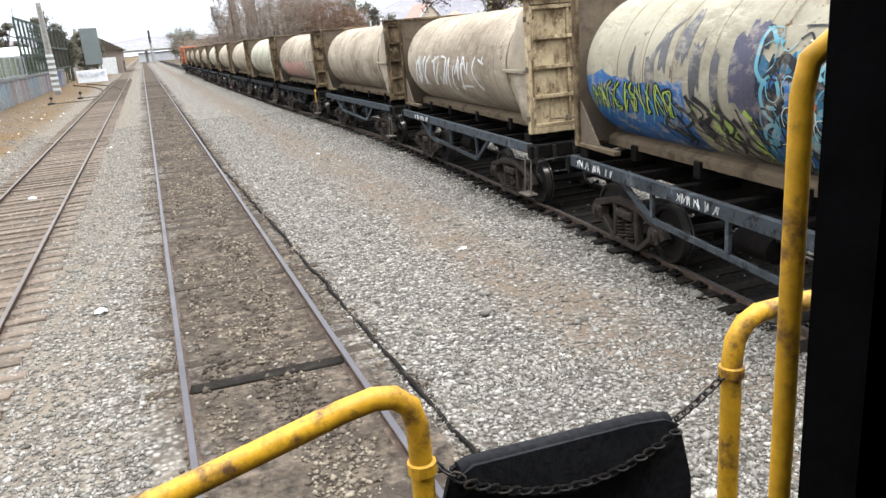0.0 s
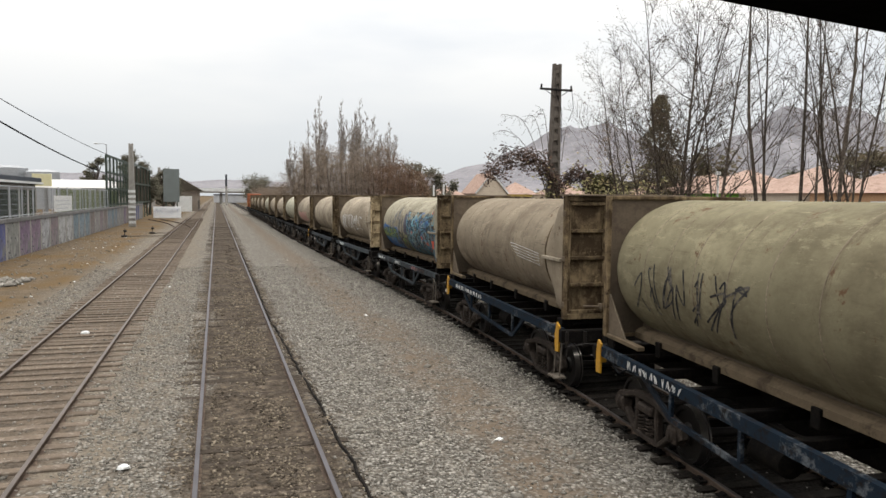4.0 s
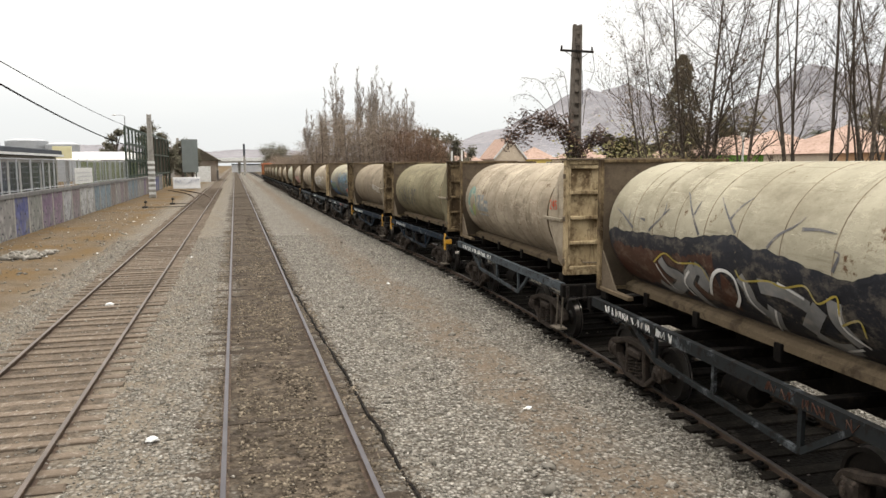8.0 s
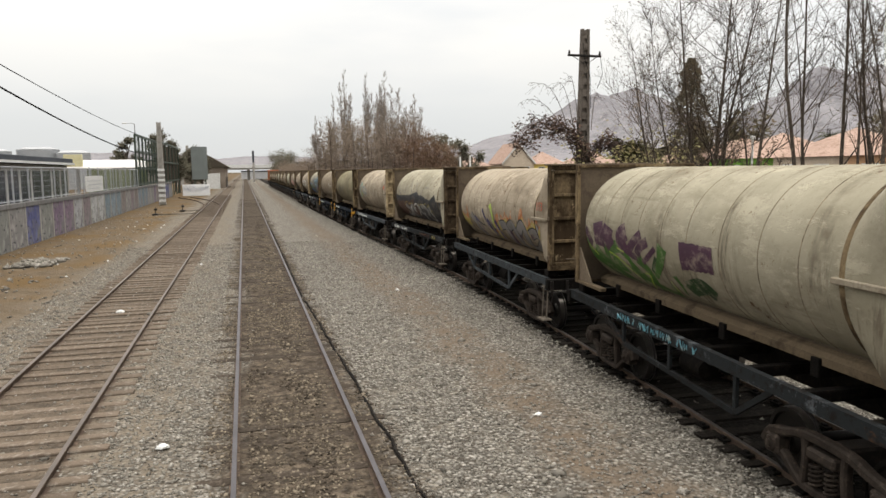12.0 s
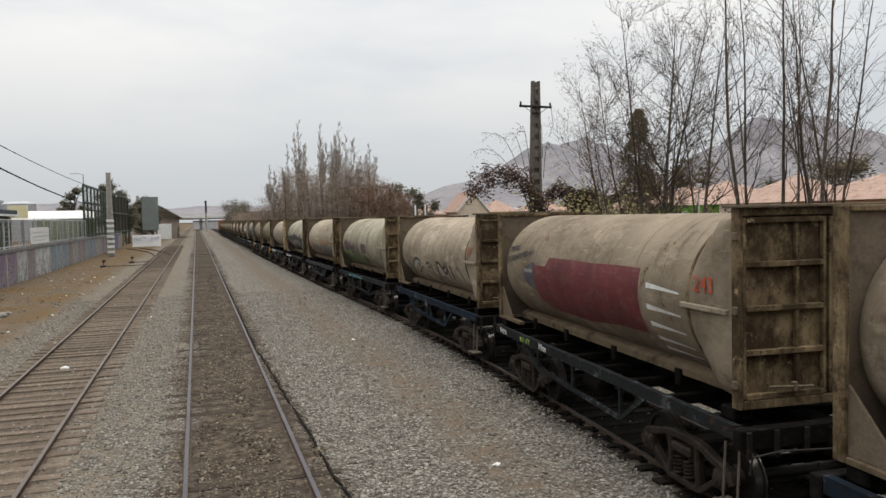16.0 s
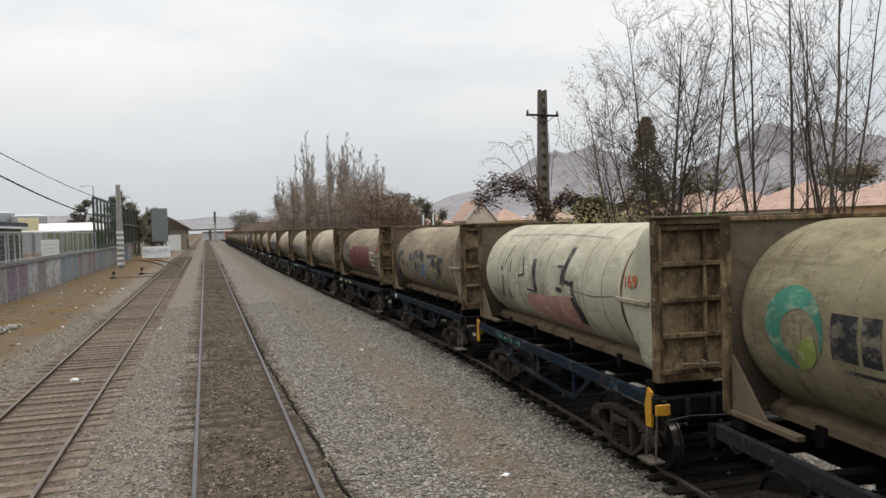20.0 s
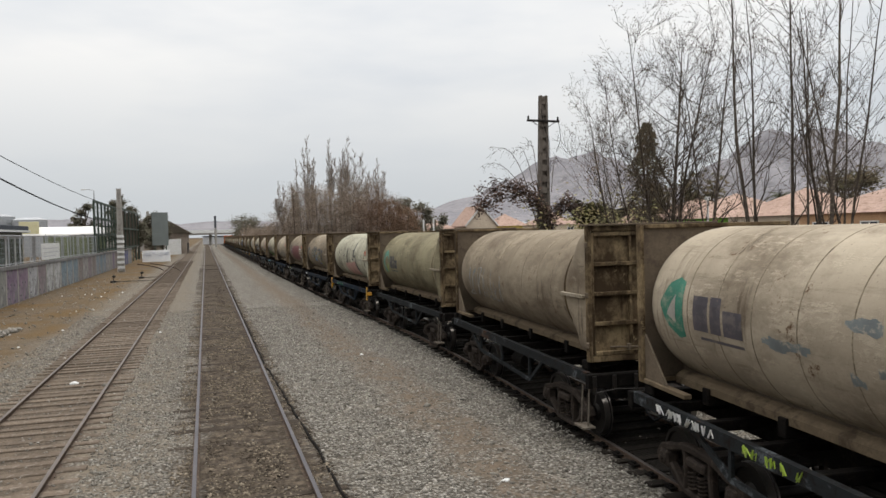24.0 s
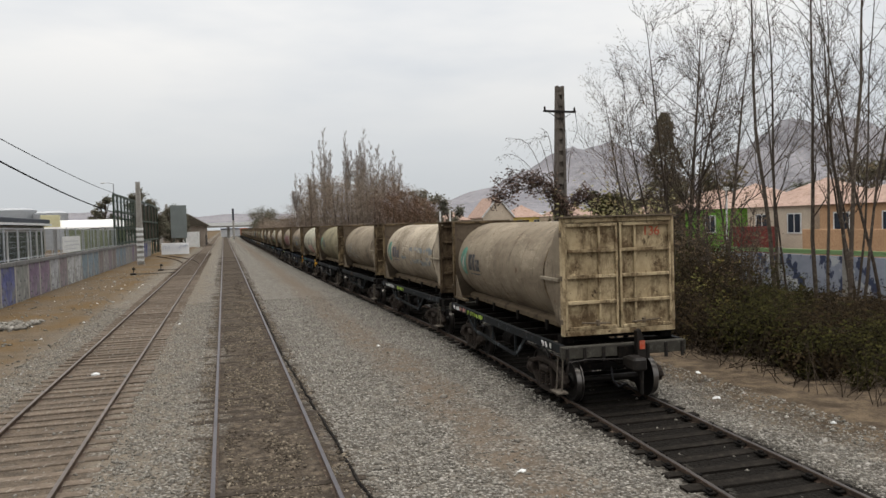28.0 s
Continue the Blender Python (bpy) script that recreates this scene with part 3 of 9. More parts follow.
def smooth_line(pts, n=7):
    out = []
    for i in range(len(pts) - 1):
        a, b, c, d = pts[max(i - 1, 0)], pts[i], pts[i + 1], pts[min(i + 2, len(pts) - 1)]
        for k in range(n):
            t = k / n
            out.append(tuple(0.5 * (2 * b[j] + (c[j] - a[j]) * t + (2 * a[j] - 5 * b[j] + 4 * c[j] - d[j]) * t * t + (3 * b[j] - a[j] - 3 * c[j] + d[j]) * t ** 3) for j in (0, 1)))
    return out + [tuple(pts[-1][:2])]


def wheelset_shape():
    s = Shape()
    for side in (-1, 1):
        x = side * 0.873
        s.lathe([(x - side * 0.075, WHEEL_R + 0.03), (x - side * 0.05, WHEEL_R + 0.03), (x - side * 0.04, WHEEL_R), (x + side * 0.07, WHEEL_R - 0.006),
                 (x + side * 0.07, WHEEL_R - 0.06), (x + side * 0.035, WHEEL_R - 0.075), (x + side * 0.03, 0.17), (x + side * 0.08, 0.13),
                 (x + side * 0.08, 0.09)][::side], (0, 0, 0), 28, "x")
    s.lathe([(-1.18, 0.065), (-0.8, 0.075), (0.8, 0.075), (1.18, 0.065)], (0, 0, 0), 12, "x")
    return s


def side_frame_shape(x):
    """Cast side frame: arched top member, bottom member sunk to the spring seat, columns and axle boxes."""
    s = Shape()

    def member(row, wide, deep):
        line = smooth_line(row, 5)
        n0, m = len(s.v), 8
        for i, (y, z) in enumerate(line):
            a, b = line[max(i - 1, 0)], line[min(i + 1, len(line) - 1)]
            d = math.hypot(b[0] - a[0], b[1] - a[1]) or 1e-6
            ny, nz = -(b[1] - a[1]) / d, (b[0] - a[0]) / d
            for k in range(m):
                t = 2 * math.pi * (k + 0.5) / m
                c, e = math.copysign(abs(math.cos(t)) ** 0.6, math.cos(t)), math.copysign(abs(math.sin(t)) ** 0.6, math.sin(t))
                s.v.append((x + c * wide / 2, y + ny * e * deep / 2, z + nz * e * deep / 2))
        for i in range(len(line) - 1):
            for k in range(m):
                a, b = n0 + i * m + k, n0 + i * m + (k + 1) % m
                s.f.append((a, b, b + m, a + m))

    member([(-1.1, -0.02), (-0.98, 0.13), (-0.68, 0.2), (-0.34, 0.29), (0.34, 0.29), (0.68, 0.2), (0.98, 0.13), (1.1, -0.02)], 0.15, 0.12)
    member([(-0.95, -0.03), (-0.72, -0.1), (-0.46, -0.28), (-0.3, -0.33), (0.3, -0.33), (0.46, -0.28), (0.72, -0.1), (0.95, -0.03)], 0.13, 0.1)
    for sy in (-1, 1):
        member([(sy * 0.34, 0.28), (sy * 0.32, 0.05), (sy * 0.36, -0.3)], 0.13, 0.1)
        y = sy * AXLE
        s.box(x - 0.1, x + 0.1, y - 0.13, y + 0.13, -0.13, 0.12, 0.03)
        s.lathe([(-0.02, 0.105), (0.1, 0.105), (0.12, 0.09), (0.125, 0.05), (0.15, 0.045)] if x > 0 else [(-0.15, 0.045), (-0.125, 0.05), (-0.12, 0.09), (-0.1, 0.105), (0.02, 0.105)], (x, y, 0), 14, "x")
    s.box(x - 0.1, x + 0.1, -0.24, 0.24, 0.06, 0.2, 0.03)
    return s


def spring_shape(x, y):
    s = Shape()
    pts = [(x + 0.075 * math.cos(a * 0.7854), y + 0.075 * math.sin(a * 0.7854), -0.25 + 0.0068 * a) for a in range(41)]
    return s.tube(pts, 0.016, 5)


def polish(ws):
    """Bright worn running faces on the wheels."""
    me = ws.data
    me.materials.append(M_TREAD)
    for p in me.polygons:
        c, n = p.center, p.normal
        r = math.hypot(c.y, c.z)
        if r > WHEEL_R - 0.012 and 0.5 < abs(c.x) and abs(n.x) < 0.6:
            p.material_index = 1
    return ws


def build_bogie(parent, y):
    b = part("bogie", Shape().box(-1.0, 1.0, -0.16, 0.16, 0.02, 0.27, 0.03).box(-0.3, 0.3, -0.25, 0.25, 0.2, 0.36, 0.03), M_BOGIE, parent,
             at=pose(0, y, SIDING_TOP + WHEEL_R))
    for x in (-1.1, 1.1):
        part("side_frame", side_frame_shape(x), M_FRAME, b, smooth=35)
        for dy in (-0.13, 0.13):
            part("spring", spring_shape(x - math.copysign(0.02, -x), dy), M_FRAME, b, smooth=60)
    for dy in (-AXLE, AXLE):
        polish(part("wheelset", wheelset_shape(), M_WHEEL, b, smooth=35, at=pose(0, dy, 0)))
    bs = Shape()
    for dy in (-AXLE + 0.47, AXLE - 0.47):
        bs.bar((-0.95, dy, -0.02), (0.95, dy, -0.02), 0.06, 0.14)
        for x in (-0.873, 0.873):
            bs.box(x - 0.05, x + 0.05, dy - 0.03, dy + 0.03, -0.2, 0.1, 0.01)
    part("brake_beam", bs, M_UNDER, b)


def lengthen(t, across, along):
    """Bring the parts of a thing to full length; bogies keep their own shape."""
    for ob in [q for c in t.children if not c.name.startswith("bogie") for q in (c, *c.children)]:
        ob.data.transform(Matrix.Diagonal((across, along, 1.0, 1.0)))


def build_wagon():
    w = thing("flat_wagon", "grimy blue open-frame bogie flat wagon carrying a tank container", "rail wagon", group="wagons of the tank train")
    for sx in (-1, 1):
        s = Shape()
        x = sx * 1.36
        s.prism([(x + sx * 0.01, 1.16), (x + sx * 0.01, 1.335), (x - sx * 0.09, 1.335), (x - sx * 0.09, 1.317), (x - sx * 0.008, 1.317), (x - sx * 0.008, 1.178), (x - sx * 0.09, 1.178), (x - sx * 0.09, 1.16)], "y", -4.12, 4.12)
        part("side_sill", s, M_SILL, w)
        c = Shape()
        xc = x - sx * 0.03
        chord = [(2.55, 1.18), (1.75, 0.78), (-1.45, 0.66), (-2.15, 1.17)]
        for p, q in zip(chord, chord[1:]):
            c.bar((xc, *p), (xc, *q), 0.05, 0.075)
        part("truss_rod", c, M_SILL, w)
        for y, z in ((1.75, 0.78), (0.2, 0.72), (-1.45, 0.66)):
            part("truss_post", Shape().box(xc - 0.025, xc + 0.025, y - 0.03, y + 0.03, z, 1.165), M_SILL, w)
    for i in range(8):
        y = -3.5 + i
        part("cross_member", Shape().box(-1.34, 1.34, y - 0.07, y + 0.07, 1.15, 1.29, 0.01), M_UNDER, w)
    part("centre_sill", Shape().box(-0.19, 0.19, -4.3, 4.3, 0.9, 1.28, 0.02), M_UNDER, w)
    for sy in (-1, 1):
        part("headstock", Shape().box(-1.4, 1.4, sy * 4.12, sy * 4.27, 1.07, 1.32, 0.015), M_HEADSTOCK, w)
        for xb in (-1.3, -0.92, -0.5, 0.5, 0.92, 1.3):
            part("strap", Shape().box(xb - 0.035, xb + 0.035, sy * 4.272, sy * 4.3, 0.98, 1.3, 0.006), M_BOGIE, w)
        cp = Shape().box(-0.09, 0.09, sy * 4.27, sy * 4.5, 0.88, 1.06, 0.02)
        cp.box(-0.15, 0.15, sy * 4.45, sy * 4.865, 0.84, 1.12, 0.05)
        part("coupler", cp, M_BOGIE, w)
        sx = sy
        st = Shape()
        for y in (sy * 3.95, sy * 4.2):
            st.tube([(sx * 1.36, y, 1.1), (sx * 1.4, y, 0.4)], 0.016, 6)
        st.box(sx * 1.28, sx * 1.52, sy * 3.9, sy * 4.25, 0.36, 0.4, 0.006)
        part("step", st, M_STEP, w, "dusty tan step plate on two rods")
        part("uncoupling_lever", Shape().tube([(0.1, sy * 4.33, 1.0), (0.9 * sx, sy * 4.34, 1.06), (1.3 * sx, sy * 4.34, 1.02), (1.34 * sx, sy * 4.34, 0.82)], 0.014, 6), M_BOGIE, w)
        hose = [(-0.35, sy * 4.3, 0.85), (-0.38, sy * 4.42, 0.62), (-0.32, sy * 4.55, 0.5), (-0.2, sy * 4.62, 0.58)]
        part("brake_hose", Shape().tube(hose, 0.022, 6), M_BLACK, w, smooth=60)
        for x in (-1.13, 1.13):
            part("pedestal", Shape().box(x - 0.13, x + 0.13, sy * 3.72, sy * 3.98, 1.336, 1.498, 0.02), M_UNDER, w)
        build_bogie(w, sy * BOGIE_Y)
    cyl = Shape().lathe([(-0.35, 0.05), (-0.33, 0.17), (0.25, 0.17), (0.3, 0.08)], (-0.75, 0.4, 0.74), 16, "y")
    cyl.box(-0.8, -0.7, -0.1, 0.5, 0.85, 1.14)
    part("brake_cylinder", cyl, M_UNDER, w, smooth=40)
    lengthen(w, 1.0, FRAME_LONG)
    return w


# tank container: local z is measured from the ground, like the wagon's
TZ, TR, Z0, Z1 = 2.71, 1.17, 1.5, 3.94
TANK_FRONT, TANK_REAR = 3.86, -2.95


def tank_radius(y):
    return TR - 0.11 * max(0.0, (y - 3.4) / 0.46) ** 2.5


def tank_shell_shape():
    s, seg, rings = Shape(), 64, []
    for y in (3.86, 3.78, 3.7, 3.6, 3.5, 3.35, 3.2, 2.4, 1.2, 0.0, -1.2, -2.4, -2.95):
        rings.append((y, [(tank_radius(y) * math.sin(2 * math.pi * k / seg), tank_radius(y) * math.cos(2 * math.pi * k / seg)) for k in range(seg)]))
    for y, f in ((-2.97, 0.0), (-3.15, 0.3), (-3.45, 0.75), (-3.84, 1.0)):
        ring = []
        for k in range(seg):
            a = 2 * math.pi * k / seg
            c, d = math.sin(a), math.cos(a)
            p = 2 + 9 * f * f
            r = (TR + 0.012) / (abs(c) ** p + abs(d) ** p) ** (1 / p)
            r = min(r, (TR + 0.012) * 1.36)
            ring.append((r * c, r * d))
        rings.append((y, ring))
    for y, ring in rings:
        s.v += [(u, y, TZ + v) for u, v in ring]
    for i in range(len(rings) - 1):
        for k in range(seg):
            a, b = i * seg + k, i * seg + (k + 1) % seg
            s.f.append((a, b, b + seg, a + seg))
    s.f.append(tuple(range(seg)))
    s.f.append(tuple((len(rings) - 1) * seg + k for k in range(seg))[::-1])
    return s


def ring_shape(y, w, h):
    s, seg = Shape(), 64
    prof = [(y - w, TR - 0.004), (y - w * 0.6, TR + h), (y + w * 0.6, TR + h), (y + w, TR - 0.004)]
    for a, r in prof:
        s.v += [(r * math.sin(2 * math.pi * k / seg), a, TZ + r * math.cos(2 * math.pi * k / seg)) for k in range(seg)]
    for i in range(3):
        for k in range(seg):
            a, b = i * seg + k, i * seg + (k + 1) % seg
            s.f.append((a, b, b + seg, a + seg))
    return s


def build_container():
    c = thing("tank_container", "weathered tan steel waste tank container on a flat wagon", "tank container", group="tank containers of the train")
    part("tank_shell", tank_shell_shape(), M_TAN, c, smooth=30)
    for y in (-2.3, -1.6, -0.8, 0.0, 0.72, 1.45, 2.1, 2.75):
        part("weld_seam", ring_shape(y, 0.012, 0.003), M_SEAM, c, smooth=60)
    for sx in (-1, 1):
        part("skid_plate", Shape().prism([(sx * 0.8, Z0 + 0.02), (sx * 0.66, Z0 - 0.005), (sx * 0.66, Z0 + 0.2), (sx * 0.74, Z0 + 0.17), (sx * 0.8, Z0 + 0.12)], "y", -3.6, 3.7), M_SKID, c)
    part("rear_band", ring_shape(-2.95, 0.05, 0.02), M_DOOR, c, smooth=60)
    # rear frame and its two doors
    yr = -3.975
    fr = Shape()
    for x in (-1.16, 1.16):
        fr.box(x + (0.0 if x > 0 else -0.06), x + (0.06 if x > 0 else 0.0), yr, yr + 0.14, Z0, Z1, 0.012)
    fr.box(-1.16, 1.16, yr, yr + 0.13, Z1 - 0.1, Z1, 0.01)
    fr.box(-1.16, 1.16, yr, yr + 0.13, Z0, Z0 + 0.11, 0.01)
    part("rear_frame", fr, M_DOOR, c)
    part("top_lip", Shape().box(-1.25, 1.25, yr - 0.06, yr + 0.26, Z1 + 0.002, Z1 + 0.035, 0.006), M_PLATE, c)
    for sx in (-1, 1):
        d = part("door", Shape().box(sx * 0.02, sx * 1.155, yr + 0.07, yr + 0.13, Z0 + 0.115, Z1 - 0.105, 0.006), M_DOOR, c, "stained tan ribbed door leaf")
        for i in range(5):
            z = Z0 + 0.15 + i * (Z1 - Z0 - 0.3) / 4
            part("rib", Shape().box(sx * 0.07, sx * 1.11, yr + 0.0, yr + 0.069, z - 0.035, z + 0.035, 0.008), M_DOOR, d)
        for x in (0.045, 0.36 if sx > 0 else 0.42, 1.135):
            part("rib", Shape().box(sx * x - 0.024, sx * x + 0.024, yr + 0.012, yr + 0.069, Z0 + 0.13, Z1 - 0.12, 0.006), M_DOOR, d)
        lk = Shape().tube([(sx * 0.25, yr - 0.03, Z0 + 0.24), (sx * 0.85, yr - 0.03, Z0 + 0.27)], 0.018, 6)
        lk.box(sx * 0.5 - 0.03, sx * 0.5 + 0.03, yr - 0.05, yr + 0.01, Z0 + 0.2, Z0 + 0.31, 0.006)
        part("latch_bar", lk, M_PLATE, d)
    for sx in (-1, 1):
        part("side_ledge", Shape().box(sx * 1.12, sx * 1.235, -3.75, -2.85, 2.62, 2.69, 0.01), M_LEDGE, c)
        for z in (1.8, 2.7, 3.6):
            part("hinge", Shape().box(sx * 1.2, sx * 1.25, yr + 0.02, yr + 0.1, z - 0.05, z + 0.05, 0.01), M_PLATE, c)
    # front end plate with flanges and gussets
    pl = Shape().box(-1.2, 1.2, 3.88, 3.94, Z0 + 0.02, Z1 - 0.02)
    part("front_plate", pl, M_PLATE, c)
    for x in (-1.21, 1.21):
        part("front_flange", Shape().box(x - 0.03, x + 0.03, 3.84, 3.975, Z0, Z1, 0.008), M_DOOR, c)
    for z in (Z0, Z1 - 0.06):
        part("front_flange", Shape().box(-1.178, 1.178, 3.84, 3.975, z, z + 0.06, 0.008), M_DOOR, c)
    for sx in (-1, 1):
        part("base_rail", Shape().box(sx * 1.12, sx * 1.235, 2.75, 3.835, Z0, Z0 + 0.07, 0.01), M_SKID, c)
        part("gusset", Shape().prism([(3.835, Z0 + 0.075), (3.25, Z0 + 0.075), (3.835, Z0 + 0.75)], "x", sx * 1.17, sx * 1.2), M_PLATE, c)
        part("cradle_beam", Shape().box(sx * 0.5, sx * 0.61, -3.7, 3.8, Z0 - 0.06, Z0 + 0.24, 0.01), M_PLATE, c)
    for y in (-2.2, -0.4, 1.4, 2.9):
        part("saddle", Shape().box(-0.84, 0.84, y - 0.07, y + 0.07, Z0 - 0.14, Z0 + 0.1, 0.01), M_UNDER, c)
    lengthen(c, WIDE, LONG)
    return c


# the moments at which each next wagon comes to the same place beside the standing engine
PASSES = [1.45, 3.345, 5.23, 7.09, 8.97, 10.82, 12.692, 14.52, 16.33, 18.155, 19.965, 21.76, 23.56, 25.395, 27.21]


def train_run(t):
    """How far the wagon with the blue lettering has come: the y of its middle at t seconds."""
    k = 0
    while k < len(PASSES) - 2 and t > PASSES[k + 1]:
        k += 1
    f = (t - PASSES[k]) / (PASSES[k + 1] - PASSES[k])
    return PITCH * (k + f + 1.293) + 0.42 * max(0.0, 1.0 - t / 1.3)


wagon = build_wagon()
container = build_container()
WAGONS, CONTAINERS = {0: wagon}, {0: container}
for k in range(-11, 15):
    if k:
        WAGONS[k] = copy_thing(wagon, pose(0, 0, 0))
        CONTAINERS[k] = copy_thing(container, pose(0, 0, 0))
for k in range(-11, 15):
    y = train_run(0) - PITCH * k
    for ob in (WAGONS[k], CONTAINERS[k]):
        ob.matrix_basis = pose(train_x(y), y, 0, 0, 0, train_turn(y))


# ---- trees and shrubs ----
def leaf_material(name, c1, c2, c3):
    k = Nodes(name, 0.8)
    g = k.n.new("ShaderNodeNewGeometry").outputs["Random Per Island"]
    col = k.mix(g, c1, c2)
    col = k.mix(k.ramp(k.noise(0.7, 3), 0.45, 0.65), col, c3)
    return k.done(col)


# greens pushed near black, with shaded gaps and lit tips in the tones
M_LEAFGREEN = leaf_material("shade_toned_green_leaves", (0.006, 0.006, 0.0022), (0.042, 0.038, 0.011), (0.01, 0.0075, 0.0035))
M_LEAFBROWN = leaf_material("withered_leaves", (0.06, 0.04, 0.026), (0.12, 0.08, 0.046), (0.04, 0.03, 0.02))
M_LEAFYELLOW = leaf_material("yellowing_leaves", (0.13, 0.11, 0.035), (0.075, 0.078, 0.026), (0.10, 0.065, 0.028))
M_LEAFPALE = leaf_material("pale_green_leaves", (0.1, 0.095, 0.045), (0.24, 0.22, 0.11), (0.16, 0.12, 0.06))
M_CYPRESS = leaf_material("cypress_foliage", (0.035, 0.033, 0.02), (0.08, 0.07, 0.04), (0.08, 0.06, 0.036))
# browns that hold the shade inside the thicket in their colour
M_BRUSHBROWN = leaf_material("shade_toned_brush_leaves", (0.006, 0.0045, 0.0025), (0.036, 0.024, 0.012), (0.008, 0.006, 0.003))
# paler and greyer, with distance haze mixed into the leaf tones
M_LEAFFAR = leaf_material("haze_toned_leaves", (0.06, 0.058, 0.042), (0.105, 0.098, 0.07), (0.09, 0.075, 0.055))
M_PALM = leaf_material("palm_fronds", (0.03, 0.036, 0.02), (0.06, 0.06, 0.03), (0.05, 0.045, 0.03))


def bend(rnd, p, d, length, n, wander, lift=0.0):
    """Points of a wavering shoot."""
    pts, d = [Vector(p)], Vector(d).normalized()
    for i in range(n):
        d = (d + Vector((rnd.uniform(-1, 1), rnd.uniform(-1, 1), rnd.uniform(-1, 1) + lift)) * wander).normalized()
        pts.append(pts[-1] + d * (length / n))
    return pts


def leaf(shape, rnd, p, size):
    a = Vector((rnd.uniform(-1, 1), rnd.uniform(-1, 1), rnd.uniform(-0.6, 0.6))).normalized() * size
    b = a.orthogonal().normalized() * size * rnd.uniform(0.35, 0.6)
    shape.add([p - a * 0.5, p + b * 0.5, p + a * 0.5, p - b * 0.5], [(0, 1, 2, 3)])


def bare_tree(name, label, x, y, seed, height, stems=1, lean=(0, 0), r0=0.09, limbs=15, spread=0.34, leaves=30, first=0.3, group="bare trees along the siding", bark=None, leafmat=None, leafsize=0.11, twigs=6, lean_all=0.05, coarse=1.0, wander=0.075, steep=(0.7, 1.7)):
    """A slender leafless tree: stems, limbs, twigs and a few leaves that still hang on."""
    rnd = random.Random(seed)
    t = thing(name, label, "tree", pose(x, y, 0), group)
    tw, lf, limb = Shape(), Shape(), Shape()
    for s in range(stems):
        trunk = Shape()
        d = Vector((lean[0] + rnd.uniform(-1, 1) * lean_all * (1 + stems), lean[1] + rnd.uniform(-1, 1) * lean_all * (1 + stems), 1))
        h = height * rnd.uniform(0.82, 1.05)
        pts = bend(rnd, (rnd.uniform(-0.15, 0.15) * stems, rnd.uniform(-0.15, 0.15) * stems, -0.1), d, h, 14, wander, 0.45 if wander > 0.06 else 0.0)
        rs = [max(0.012, r0 * (1 - i / 14.6) ** 0.8) for i in range(15)]
        trunk.tube(pts, rs, 7)
        for i in range(limbs):
            f = first + (0.97 - first) * (i + rnd.random()) / limbs
            k = min(13, int(f * 14))
            p = pts[k].lerp(pts[k + 1], f * 14 - k)
            a = rnd.uniform(0, 6.283)
            out = Vector((math.cos(a), math.sin(a), rnd.uniform(*steep)))
            ln = height * spread * (1.15 - f * 0.75) * rnd.uniform(0.6, 1.15)
            lp = bend(rnd, p, out, ln, 6, 0.2, 0.25 - 0.5 * (rnd.random() < 0.3))
            r = rs[k] * 0.42
            limb.tube(lp, [max(0.006, r * (1 - j / 6.6)) for j in range(7)], 5)
            for j in range(twigs):
                q = lp[rnd.randrange(1, 7)]
                b = (lp[3] - lp[0]).normalized() + Vector((rnd.uniform(-1, 1), rnd.uniform(-1, 1), rnd.uniform(-0.4, 0.9)))
                tp = bend(rnd, q, b, ln * rnd.uniform(0.25, 0.5), 3, 0.22)
                tw.tube(tp, [0.009 * coarse, 0.007 * coarse, 0.005 * coarse, 0.004 * coarse], 3, False)
                for m in range(2):
                    q2 = tp[rnd.randrange(1, 4)]
                    b2 = b + Vector((rnd.uniform(-1, 1), rnd.uniform(-1, 1), rnd.uniform(-0.8, 0.8)))
                    ep = bend(rnd, q2, b2, ln * rnd.uniform(0.12, 0.25), 2, 0.25)
                    tw.tube(ep, [0.006 * coarse, 0.005 * coarse, 0.003 * coarse], 3, False)
                    if rnd.random() < leaves / 100:
                        for _ in range(3):
                            leaf(lf, rnd, ep[-1] + Vector((rnd.gauss(0, 0.12), rnd.gauss(0, 0.12), rnd.gauss(0, 0.12))), leafsize)
        part("trunk", trunk, bark or M_BARK, t, smooth=60, mend=False)
    tagged(part("limb_growth", limb, bark or M_BARK, t, smooth=60, mend=False), "thin bare limbs", kind="stuff")
    tagged(part("twig_growth", tw, bark or M_BARK, t, mend=False), "fine bare brown twigs", kind="stuff")
    if lf.v:
        tagged(part("leaves", lf, leafmat or M_LEAFBROWN, t, mend=False), "few withered leaves", kind="stuff")
    return t


